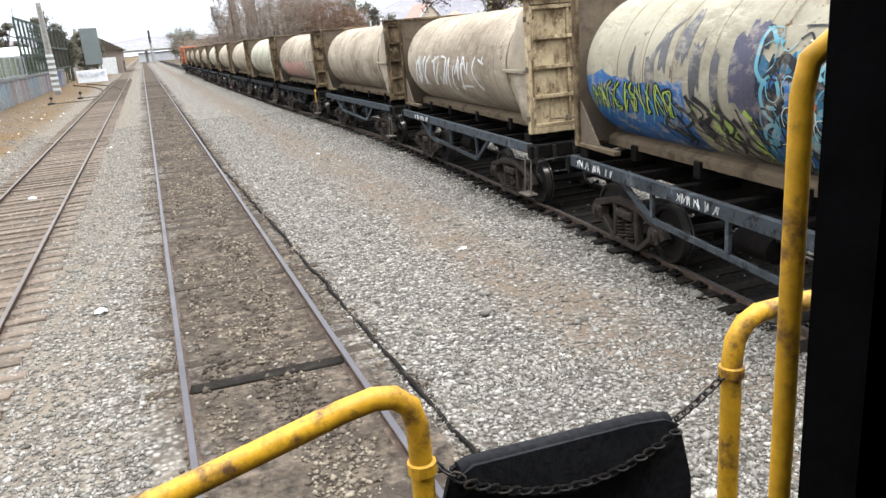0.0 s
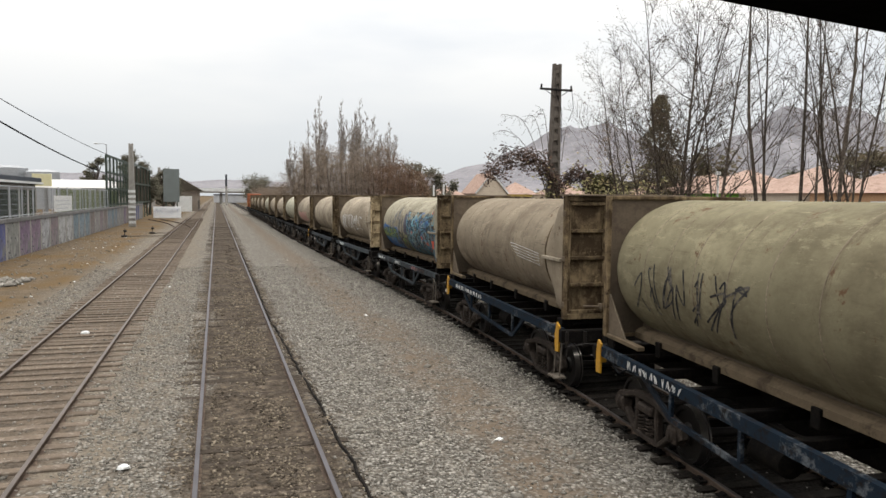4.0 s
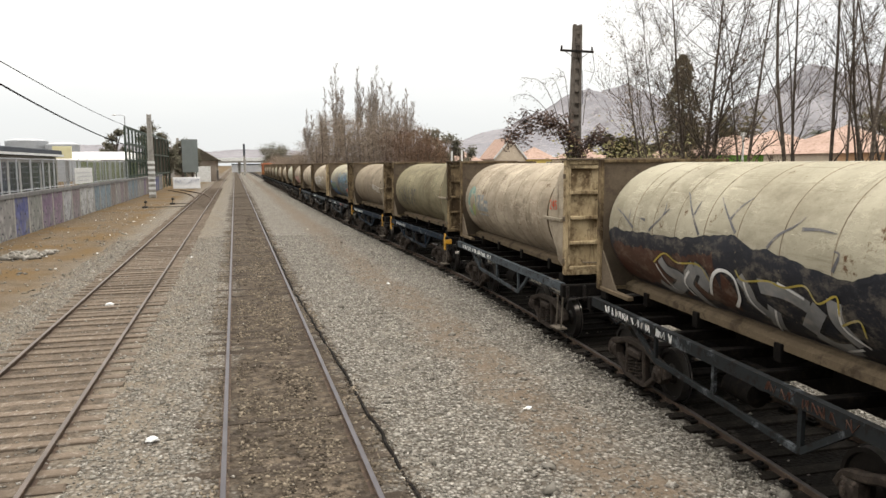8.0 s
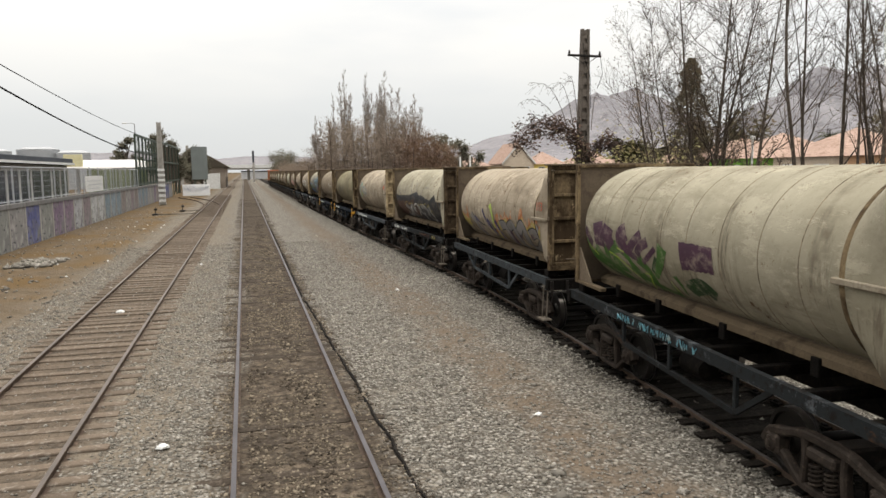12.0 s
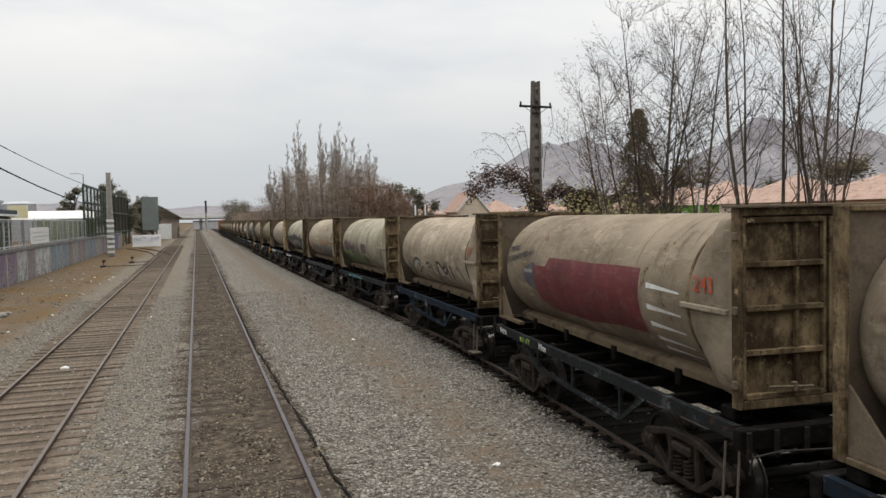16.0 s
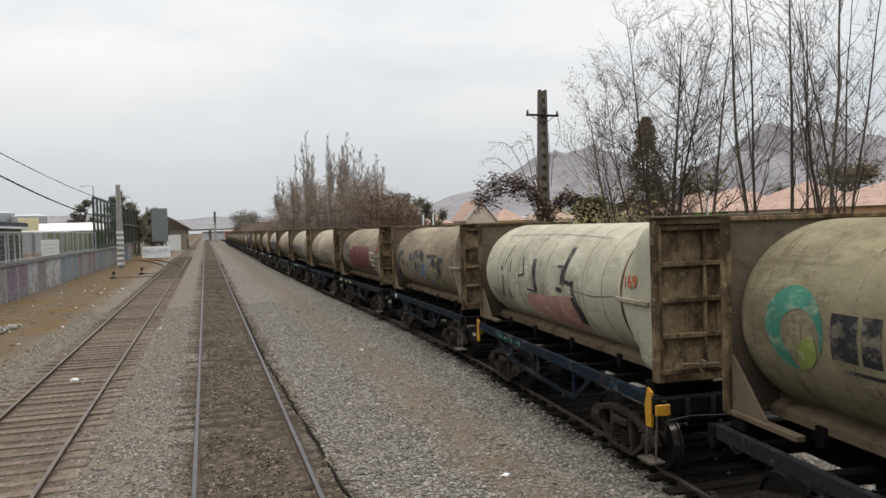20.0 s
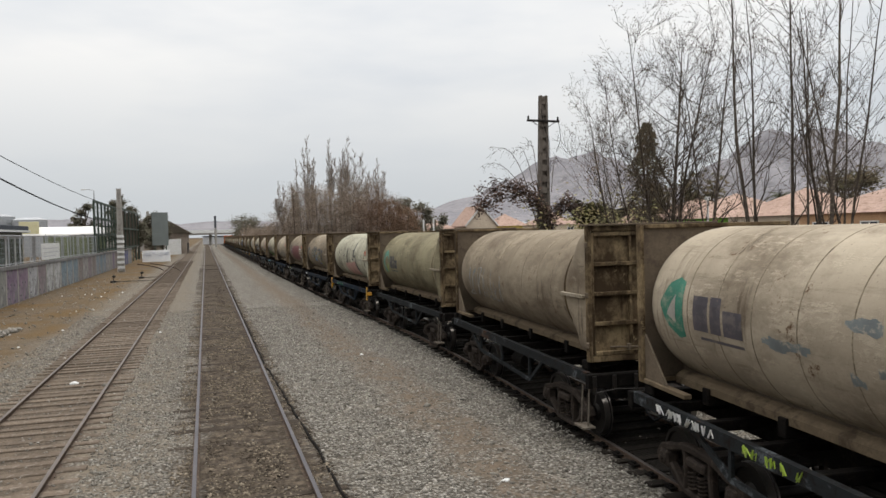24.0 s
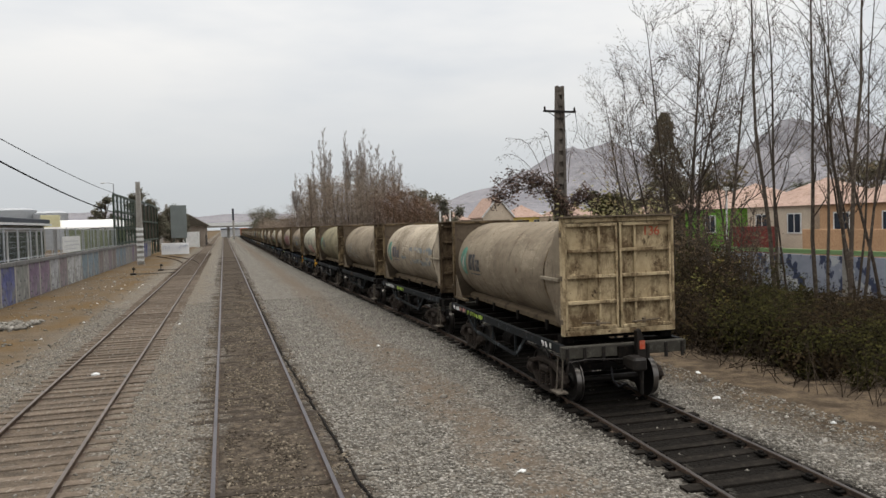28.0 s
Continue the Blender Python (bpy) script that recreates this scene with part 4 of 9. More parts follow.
def shrub(name, label, x, y, seed, radius, height, mat, count=900, size=0.12, stems=9, group="shrubs beside the siding", base=0.0, drape=0.0):
    """Woody stems with clumps of small leaves and gaps between them."""
    rnd = random.Random(seed)
    t = thing(name, label, "shrub", pose(x, y, 0), group)
    st, lf = Shape(), Shape()
    clumps = []
    for s in range(stems):
        a = rnd.uniform(0, 6.283)
        d = Vector((math.cos(a) * 0.55, math.sin(a) * 0.55, 1))
        pts = bend(rnd, (rnd.uniform(-0.3, 0.3), rnd.uniform(-0.3, 0.3), -0.05), d, height * rnd.uniform(0.7, 1.1), 6, 0.2, 0.1)
        st.tube(pts, [0.03, 0.026, 0.022, 0.018, 0.013, 0.009, 0.006], 5)
        for p in pts[2:]:
            for _ in range(2):
                q = p + Vector((rnd.gauss(0, radius * 0.33), rnd.gauss(0, radius * 0.33), rnd.gauss(0, height * 0.1) - drape))
                st.tube([p, p.lerp(q, 0.5) + Vector((0, 0, 0.08)), q], [0.012, 0.008, 0.005], 3, False)
                clumps.append((q, radius * rnd.uniform(0.16, 0.34)))
    for _ in range(count):
        q, r = clumps[rnd.randrange(len(clumps))]
        p = q + Vector((rnd.gauss(0, r), rnd.gauss(0, r), rnd.gauss(0, r * 0.8)))
        if p.z > base:
            leaf(lf, rnd, p, size * rnd.uniform(0.6, 1.3))
    tagged(part("stem_growth", st, M_STALK, t, mend=False), kind="stuff")
    tagged(part("foliage", lf, mat, t, mend=False), kind="stuff")
    return t


# x, y, height, lean, girth, limbs, spread
SAPLINGS = [(19.8, 24.0, 15.0, 0.012, 0.135, 17, 0.3), (20.0, 24.2, 13.0, -0.1, 0.1, 14, 0.3), (21.2, 25.0, 14.0, -0.02, 0.07, 13, 0.26), (19.7, 22.0, 14.5, 0.027, 0.115, 17, 0.3),
            (19.4, 21.0, 12.0, 0.07, 0.085, 13, 0.28), (19.1, 20.0, 14.5, -0.015, 0.12, 18, 0.3), (20.5, 21.0, 14.0, 0.022, 0.115, 16, 0.3), (19.8, 20.0, 12.5, 0.095, 0.08, 13, 0.3),
            (24.9, 24.0, 13.5, -0.13, 0.1, 14, 0.32), (20.0, 27.0, 12.5, -0.04, 0.13, 20, 0.32), (21.9, 29.0, 13.0, -0.15, 0.08, 20, 0.34), (22.0, 22.4, 14.0, 0.04, 0.07, 14, 0.3)]
for i, (x, y, h, lx, r, n, sp) in enumerate(SAPLINGS):
    bare_tree("bare_tree", "slender leafless roadside tree with steep limbs", x, y, 100 + i, h, 1, (lx, 0.0), r * 0.72, int(n * 0.8), sp, 12, 0.26, twigs=5, lean_all=0.012, wander=0.062, steep=(0.8, 2.3))
# denser twiggy trees before the cypress
for i, (x, y, h, lx, r) in enumerate([(20.0, 30.0, 14.5, -0.04, 0.12), (20.4, 31.0, 13.5, -0.12, 0.09), (20.8, 30.4, 14.0, 0.0, 0.09), (21.8, 31.5, 13.0, -0.07, 0.07), (19.6, 31.0, 10.5, -0.2, 0.06)]):
    bare_tree("bare_tree", "leafless roadside tree with many fine twigs and dry leaves", x, y, 140 + i, h, 1, (lx, 0.0), r, 24, 0.34, 60, 0.2, twigs=10, lean_all=0.01, wander=0.05, steep=(0.5, 2.0))
for i, (x, y, h, lx) in enumerate([(26.6, 27.0, 13.5, 0.03)]):
    bare_tree("bare_tree", "slender leafless roadside tree with arching twigs", x, y, 170 + i, h, 2, (lx, 0.0), 0.06, 15, 0.4, 55, 0.25, twigs=9)
for i, (x, y) in enumerate([(16.5, 25.0), (17.6, 23.8), (15.4, 22.6), (18.8, 27.5), (17.0, 28.5), (19.6, 25.2), (15.0, 24.8), (16.6, 22.0)]):
    bare_tree("thin_sapling", "thin dark leafless sapling in the brush", x, y, 190 + i, 3.6 + 0.5 * (i % 4), 3, (0, 0), 0.035, 9, 0.3, 35, 0.15, "saplings in the brush", twigs=6)
bare_tree("bare_tree", "leaning leafless tree with drooping twigs", 21.2, 35.0, 150, 10.5, 2, (-0.22, 0.05), 0.08, 16, 0.42, 45, 0.25, twigs=9)

for i, (x, y, r, h, m, c) in enumerate([(12.6, 19.5, 0.9, 1.7, 1, 900), (13.6, 17.6, 1.0, 1.7, 0, 1300), (14.4, 16.2, 1.1, 1.35, 1, 1500), (13.3, 15.3, 1.0, 1.0, 0, 1100),
                                        (15.2, 14.6, 1.2, 1.1, 0, 1300), (14.2, 13.2, 1.1, 0.9, 2, 1100), (16.6, 17.6, 1.2, 1.4, 1, 1300), (16.8, 20.2, 1.2, 1.6, 2, 1300),
                                        (14.6, 21.6, 1.1, 2.4, 1, 1300), (16.3, 23.4, 1.2, 2.8, 1, 1300), (18.2, 26.0, 1.3, 2.9, 0, 1300), (20.0, 29.0, 1.3, 2.8, 1, 1200),
                                        (18.2, 18.5, 1.2, 1.25, 1, 1200), (17.0, 15.2, 1.2, 1.0, 0, 1200), (15.6, 27.5, 1.2, 3.0, 1, 1200), (17.2, 30.5, 1.3, 3.2, 2, 1200), (15.3, 22.4, 0.8, 1.9, 3, 420), (17.4, 21.6, 0.9, 2.1, 2, 700)]):
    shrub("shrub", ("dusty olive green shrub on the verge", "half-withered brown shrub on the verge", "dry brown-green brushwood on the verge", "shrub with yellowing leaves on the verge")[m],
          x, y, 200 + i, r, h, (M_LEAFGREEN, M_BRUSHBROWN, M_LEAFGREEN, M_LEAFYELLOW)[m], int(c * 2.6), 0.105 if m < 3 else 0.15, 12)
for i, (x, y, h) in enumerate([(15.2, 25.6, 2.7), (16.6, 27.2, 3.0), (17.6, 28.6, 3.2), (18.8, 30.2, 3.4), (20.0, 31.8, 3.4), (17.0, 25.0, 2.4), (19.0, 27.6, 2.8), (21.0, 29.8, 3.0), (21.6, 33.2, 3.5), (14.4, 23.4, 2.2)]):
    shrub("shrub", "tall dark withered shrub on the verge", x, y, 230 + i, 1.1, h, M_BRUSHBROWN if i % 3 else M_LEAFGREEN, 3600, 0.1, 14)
# creeper and tall growth about the pole
def creeper(seed):
    """A dead creeper that arches off the pole, with hanging leaf clusters and stray shoots."""
    rnd = random.Random(seed)
    t = thing("creeper", "withered russet creeper arching from a concrete pole", "creeper", group="growth about the pole")
    st, lf = Shape(), Shape()
    lines = []
    for i in range(9):
        o = [rnd.gauss(0, 0.36) for _ in range(8)]
        lines.append([(18.35 + o[0] * 0.4, 39.55, 3.4), (18.1 + o[1] * 0.5, 39.5 + o[2], 5.2), (17.3 + o[3], 39.5 + o[4], 6.1 + o[5]), (16.2 + o[6], 39.4, 6.25 + o[7]), (15.1 + o[0], 39.4, 6.0 + o[1]), (14.2 + o[2], 39.4, 5.3 + o[3])])
    for i in range(4):
        o = [rnd.gauss(0, 0.2) for _ in range(5)]
        lines.append([(18.5, 39.5, 3.4), (18.9 + o[0], 39.5, 4.9), (19.6 + o[1], 39.5, 5.5 + o[2]), (20.5 + o[3], 39.5, 4.9 + o[4])])
    for ln in lines:
        st.tube(ln, [0.03] * (len(ln) - 2) + [0.02, 0.008], 4, False)
        for _ in range(620):
            f = (0.9 + rnd.random() * (len(ln) - 1.95)) if rnd.random() < 0.9 else rnd.random()
            k = int(min(f, len(ln) - 1.01))
            p = Vector(ln[k]).lerp(Vector(ln[k + 1]), f - k)
            clump = 0.5 + 0.5 * math.sin(f * 8 + ln[1][0] * 20)
            if rnd.random() < 0.04 + 0.8 * clump ** 2:
                leaf(lf, rnd, p + Vector((rnd.gauss(0, 0.17), rnd.gauss(0, 0.2), rnd.gauss(-0.14, 0.2))), rnd.uniform(0.12, 0.27))
    for x, z, h, dx in ((17.6, 6.2, 2.6, -0.9), (17.2, 6.3, 2.4, -1.6), (16.8, 6.3, 1.5, -1.9), (17.9, 6.2, 3.0, -0.5), (18.7, 6.0, 2.2, 0.5)):
        pts = [Vector((x + dx * q, 39.5 + 0.2 * q, z + h * (1.7 * q - q * q * 0.95) * 1.25)) for q in (0, 0.2, 0.4, 0.6, 0.8, 1.0, 1.2)]
        st.tube(pts, [0.022, 0.018, 0.015, 0.013, 0.011, 0.009, 0.006], 4, False)
        for p in pts[2:]:
            for _ in range(4):
                q = p + Vector((rnd.gauss(-0.1, 0.3), rnd.gauss(0, 0.2), rnd.gauss(-0.15, 0.25)))
                st.tube([p, p.lerp(q, 0.5) + Vector((0, 0, 0.05)), q], [0.008, 0.006, 0.004], 3, False)
                if rnd.random() < 0.5:
                    leaf(lf, rnd, q, 0.12)
    tagged(part("stem_growth", st, M_BARK, t, mend=False), kind="stuff")
    tagged(part("leaves", lf, M_LEAFDRY, t, mend=False), "hanging withered leaves", kind="stuff")


M_LEAFDRY = leaf_material("dry_creeper_leaves", (0.03, 0.02, 0.016), (0.11, 0.072, 0.055), (0.04, 0.028, 0.024))
creeper(260)


def undergrowth(seed, clumps, mat, label, low, high):
    """Low tangled brush over the verge: uneven clumps of small leaves with gaps between them."""
    rng = np.random.default_rng(seed)
    cy = 11.8 + 20 * rng.random(clumps)
    cx = 12.3 + np.maximum(0, (cy - 19) * 0.1) + 11.5 * rng.random(clumps) ** 1.25
    r = rng.uniform(low, high, clumps) * np.clip((cx - 11.6) / 1.2, 0.45, 1) * np.where(cx > 0.8 * cy, 0.72, 1.0)
    per = (520 * (r / 0.5) ** 1.6).astype(int) + 60
    idx = np.repeat(np.arange(clumps), per)
    n = len(idx)
    d = rng.normal(0, 1, (n, 3))
    d /= np.linalg.norm(d, axis=1)[:, None]
    d *= (rng.random(n) ** 0.4 * rng.uniform(0.75, 1.25, n))[:, None]
    c = np.stack([cx[idx], cy[idx], r[idx] * 0.75], 1) + d * r[idx][:, None] * np.array([1.15, 1.15, 0.95])
    c[:, 2] = np.abs(c[:, 2]) + 0.01
    s = 0.03 + 0.045 * rng.random(n)
    a = rng.normal(0, 1, (n, 3))
    a /= np.linalg.norm(a, axis=1)[:, None]
    b = np.cross(a, rng.normal(0, 1, (n, 3)))
    b /= np.linalg.norm(b, axis=1)[:, None]
    v = np.stack([c - a * s[:, None], c + b * s[:, None] * 0.5, c + a * s[:, None], c - b * s[:, None] * 0.5], 1).reshape(-1, 3)
    me = bpy.data.meshes.new("undergrowth")
    me.from_pydata(v.tolist(), [], np.arange(4 * n).reshape(-1, 4).tolist())
    me.materials.append(mat)
    tagged(new("undergrowth", me), label, "undergrowth", kind="stuff")


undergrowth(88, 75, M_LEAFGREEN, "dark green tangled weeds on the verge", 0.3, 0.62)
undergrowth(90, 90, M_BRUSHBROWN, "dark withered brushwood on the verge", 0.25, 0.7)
undergrowth(91, 26, M_LEAFYELLOW, "sparse yellowing weeds on the verge", 0.12, 0.3)
stalks = Shape()
rnd = random.Random(89)
for i in range(1800):
    yy = 11 + 20 * rnd.random()
    p = Vector((11.4 + max(0, (yy - 19) * 0.12) + 11 * rnd.random(), yy, 0.02))
    d = Vector((rnd.gauss(0, 0.7), rnd.gauss(0, 0.7), rnd.uniform(0.15, 1.2)))
    stalks.tube(bend(rnd, p, d, rnd.uniform(0.5, 1.6), 3, 0.3), [0.012, 0.01, 0.007, 0.004], 3, False)
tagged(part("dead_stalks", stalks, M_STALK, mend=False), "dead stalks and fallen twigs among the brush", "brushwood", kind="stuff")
shrub("tall_shrub", "tall thin shrub with sparse yellow-green leaves", 19.8, 39.0, 262, 1.3, 6.0, M_LEAFPALE, 1100, 0.26, 9, "growth about the pole", 3.0)
shrub("tall_shrub", "tall thin shrub with sparse yellow-green leaves", 22.0, 39.5, 263, 1.4, 5.6, M_LEAFPALE, 1300, 0.26, 9, "growth about the pole", 3.0)
shrub("tall_shrub", "tall brown half-bare shrub behind the siding", 24.2, 40.5, 264, 1.4, 5.0, M_LEAFPALE, 900, 0.24, 9, "growth about the pole", 2.0)


def cypress(x, y, h, r, seed):
    rnd = random.Random(seed)
    t = thing("cypress", "tall dark narrow cypress behind the bare trees", "tree", pose(x, y, 0), "dark evergreens")
    part("trunk", Shape().tube([(0, 0, -0.1), (0, 0, h * 0.5), (0.1, 0, h * 0.97)], [0.25, 0.15, 0.03], 8), M_BARK, t, mend=False)
    lf = Shape()
    for _ in range(5200):
        f = rnd.random() ** 0.8
        z = 0.6 + f * (h - 0.6)
        w = r * (min(1, (1 - f) * 2.2 + 0.06)) ** 0.7 * (0.75 + 0.25 * math.sin(z * 2.1 + rnd.random() * 2))
        a, q = rnd.uniform(0, 6.283), w * rnd.uniform(0.55, 1.05)
        leaf(lf, rnd, Vector((math.cos(a) * q, math.sin(a) * q, z)), rnd.uniform(0.25, 0.5))
    tagged(part("crown", lf, M_CYPRESS, t, mend=False), kind="stuff")


def round_tree(name, label, x, y, h, r, seed, mat, base=0.35, size=0.45, count=2200, group="trees in the distance"):
    rnd = random.Random(seed)
    t = thing(name, label, "tree", pose(x, y, 0), group)
    tr, lf, tips = Shape(), Shape(), []
    tr.tube([(0, 0, -0.1), (0.1, 0, h * base), (0, 0.1, h * 0.7)], [0.03 * h, 0.022 * h, 0.01 * h], 7)
    for i in range(13):
        a = rnd.uniform(0, 6.283)
        p = Vector((0, 0, h * rnd.uniform(base * 0.7, 0.7)))
        q = Vector((math.cos(a) * r * rnd.uniform(0.3, 0.85), math.sin(a) * r * rnd.uniform(0.3, 0.85), h * rnd.uniform(base + 0.1, 0.93)))
        tr.tube([p, p.lerp(q, 0.6) + Vector((0, 0, 0.2)), q], [0.012 * h, 0.008 * h, 0.004 * h], 5, False)
        tips.append((q, r * rnd.uniform(0.2, 0.42)))
    for _ in range(count):
        q, w = tips[rnd.randrange(len(tips))]
        leaf(lf, rnd, q + Vector((rnd.gauss(0, w * 0.7), rnd.gauss(0, w * 0.7), rnd.gauss(0, w * 0.6))), size * rnd.uniform(0.6, 1.3))
    part("trunk", tr, M_BARK, t, mend=False)
    tagged(part("crown", lf, mat, t, mend=False), kind="stuff")
    return t


cypress(38.6, 60, 13.4, 2.3, 300)
round_tree("dark_tree", "dark dense round-crowned evergreen near the houses", 46.3, 62, 8.9, 2.4, 301, M_CYPRESS, size=0.5)
round_tree("dark_tree", "dark dense round-crowned evergreen near the houses", 42.0, 63, 8.2, 1.6, 302, M_CYPRESS, size=0.5, count=1200)
round_tree("dark_tree", "dark dense round-crowned evergreen near the houses", 60.5, 58, 8.8, 2.8, 303, M_CYPRESS, size=0.5)
round_tree("far_tree", "dull green tree beyond the creeper", 43.0, 80, 7.0, 2.2, 305, M_LEAFGREEN, size=0.5)
round_tree("far_tree", "dull green tree beyond the creeper", 47.5, 84, 7.2, 2.2, 306, M_CYPRESS, size=0.5)


def palm(x, y, h, seed):
    rnd = random.Random(seed)
    t = thing("palm_tree", "small distant palm tree with drooping fronds", "palm tree", pose(x, y, 0))
    part("trunk", Shape().tube([(0, 0, -0.1), (0.1, 0, h * 0.5), (0, 0, h)], [0.35, 0.28, 0.25], 8), M_BARK, t, mend=False)
    for i in range(22):
        a, up = i * 2.4, rnd.uniform(-0.2, 1.2)
        fr = Shape()
        pts = [Vector((math.cos(a) * q, math.sin(a) * q, h + up * q - 0.33 * q * q)) for q in (0, 0.5, 1.0, 1.5, 1.95)]
        side = Vector((-math.sin(a), math.cos(a), 0))
        for p, q in zip(pts, pts[1:]):
            for j in range(3):
                m = p.lerp(q, j / 3)
                for sg in (-1, 1):
                    e = m + side * sg * 0.33 + (q - p) * 0.6 + Vector((0, 0, -0.16))
                    fr.add([m, m + (q - p) * 0.22, e], [(0, 1, 2)])
        part("frond", fr, M_PALM, t, mend=False)


palm(70.0, 78.0, 7.2, 310)

# bare grove and poplars past the end of the houses
def haze_twigs(shape, rnd, p, d, length, width):
    """One thin twig as a sliver."""
    d = Vector(d).normalized() * length
    w = d.cross(Vector((rnd.uniform(-1, 1), rnd.uniform(-1, 1), 0.2))).normalized() * width
    shape.add([p - w, p + w, p + d], [(0, 1, 2)])


def thicket(x, y, h, r, seed, mat, count, label):
    """A dense leafless thicket: many stems and a haze of fine twigs with an uneven top."""
    rnd = random.Random(seed)
    t = thing("grove_thicket", label, "thicket", pose(x, y, 0), "thickets of the grove")
    st, tw = Shape(), Shape()
    tops = []
    for i in range(16):
        a, q = rnd.uniform(0, 6.283), r * math.sqrt(rnd.random())
        top = h * rnd.uniform(0.68, 1.05) * (1 - 0.3 * (q / r) ** 2)
        base = Vector((math.cos(a) * q * 0.6, math.sin(a) * q * 0.6, -0.1))
        tip = Vector((math.cos(a) * q, math.sin(a) * q, top))
        mid = base.lerp(tip, 0.5) + Vector((rnd.uniform(-0.4, 0.4), rnd.uniform(-0.4, 0.4), 0))
        st.tube([base, mid, tip], [0.07, 0.045, 0.012], 4, False)
        tops.append((base, mid, tip))
    for i in range(count):
        b, m, e = tops[rnd.randrange(16)]
        f = rnd.random() ** 0.75
        p = (b.lerp(m, f * 2) if f < 0.5 else m.lerp(e, f * 2 - 1)) + Vector((rnd.gauss(0, 0.75), rnd.gauss(0, 0.75), rnd.gauss(0, 0.25)))
        if p.z > 0:
            haze_twigs(tw, rnd, p, (rnd.gauss(0, 0.8), rnd.gauss(0, 0.8), rnd.uniform(-0.1, 1.0)), rnd.uniform(0.4, 1.0), 0.022)
    tagged(part("stem_growth", st, M_BARK, t, mend=False), kind="stuff")
    tagged(part("twig_growth", tw, mat, t, mend=False), "haze of fine bare twigs", kind="stuff")


def poplar(x, y, h, r, seed, mat):
    """A leafless poplar: a few steep leaders with fine upright twigs that thin out to a point."""
    rnd = random.Random(seed)
    t = thing("poplar", "tall narrow leafless poplar above the grove", "tree", pose(x, y, 0), "poplars of the grove")
    tr, tw = Shape(), Shape()
    leaders = [(0.0, 0.0, h)] + [(rnd.uniform(-1, 1) * r, rnd.uniform(-1, 1) * r, h * rnd.uniform(0.62, 0.93)) for _ in range(1 + int(r * 1.5))]
    for i, (dx, dy, top) in enumerate(leaders):
        z0 = -0.1 if i == 0 else h * rnd.uniform(0.15, 0.45)
        pts = [Vector((dx * f ** 0.6 + rnd.gauss(0, 0.08), dy * f ** 0.6, z0 + (top - z0) * f)) if i else Vector((rnd.gauss(0, 0.12), 0, z0 + (top - z0) * f)) for f in (0, 0.25, 0.5, 0.75, 1)]
        r1 = 0.13 if i == 0 else 0.07
        tr.tube(pts, [r1, r1 * 0.75, r1 * 0.5, r1 * 0.28, 0.012], 5, False)
        for j in range(26):
            f = 0.2 + 0.78 * (j + rnd.random()) / 26
            k = min(3, int(f * 4))
            p = pts[k].lerp(pts[k + 1], f * 4 - k)
            a, q = rnd.uniform(0, 6.283), (0.75 + 0.4 * r) * (1.12 - f) * (0.5 + f) * rnd.uniform(0.5, 1.2)
            ln = h * 0.13 * (1.25 - f) * rnd.uniform(0.6, 1.2)
            e = p + Vector((math.cos(a) * q, math.sin(a) * q, ln))
            tr.tube([p, p.lerp(e, 0.45) + Vector((math.cos(a), math.sin(a), 0)) * q * 0.25, e], [0.022, 0.016, 0.007], 3, False)
            for _ in range(38):
                b = p.lerp(e, rnd.random())
                haze_twigs(tw, rnd, b, (rnd.gauss(0, 0.6), rnd.gauss(0, 0.6), 1), rnd.uniform(0.35, 1.0) * (1.3 - f), 0.02)
    tagged(part("trunk", tr, M_TWIGGREY, t, mend=False), kind="stuff")
    tagged(part("twig_growth", tw, mat, t, mend=False), "steep fine bare twigs", kind="stuff")


M_TWIGGREY = plain("grey_twigs", (0.33, 0.285, 0.245), (0.26, 0.22, 0.19), 1.0, 0.9, 0, 8, 0.1, None, 0.3)
M_TWIGRUST = plain("rusty_twigs", (0.22, 0.14, 0.095), (0.16, 0.105, 0.07), 1.0, 0.9, 0, 8, 0.1, None, 0.3)
for i, (x, y, h, r) in enumerate([(16.6, 131, 20.8, 1.5), (20.4, 130, 20.0, 1.2), (24.0, 132, 20.8, 3.4), (29.4, 131, 17.0, 1.9), (15.2, 133, 16.8, 1.1), (26.0, 129, 17.5, 2.4), (18.2, 134, 16.5, 1.6), (22.0, 128, 16.5, 2.2), (12.0, 133, 13.0, 1.3)]):
    poplar(x, y, h * 1.03, r, 400 + i, M_TWIGGREY)
for i, (x, y, h, r, m) in enumerate([(12.4, 138, 10.5, 2.6, 0), (14.6, 130, 12.5, 2.8, 0), (17.5, 126, 12.5, 3.0, 0), (20.5, 124, 12.0, 3.0, 0), (23.5, 123, 12.5, 3.0, 0), (26.5, 124, 12.5, 3.2, 1), (29.6, 126, 12.0, 3.2, 1), (32.5, 128, 11.0, 3.0, 1),
                                       (11.2, 152, 9.0, 2.4, 0), (10.6, 168, 8.0, 2.2, 0), (22.0, 135, 13.5, 3.4, 0), (28.0, 136, 13.5, 3.4, 1), (10.4, 186, 8.6, 2.6, 0), (16.0, 140, 12.0, 3.4, 0)]):
    thicket(x, y, h * (1.08 if 14 < x < 34 else 0.8), r * 1.05, 430 + i, M_TWIGRUST if m else M_TWIG, 7000, "rust-brown leafless thicket in the grove" if m else "brown leafless thicket in the grove")
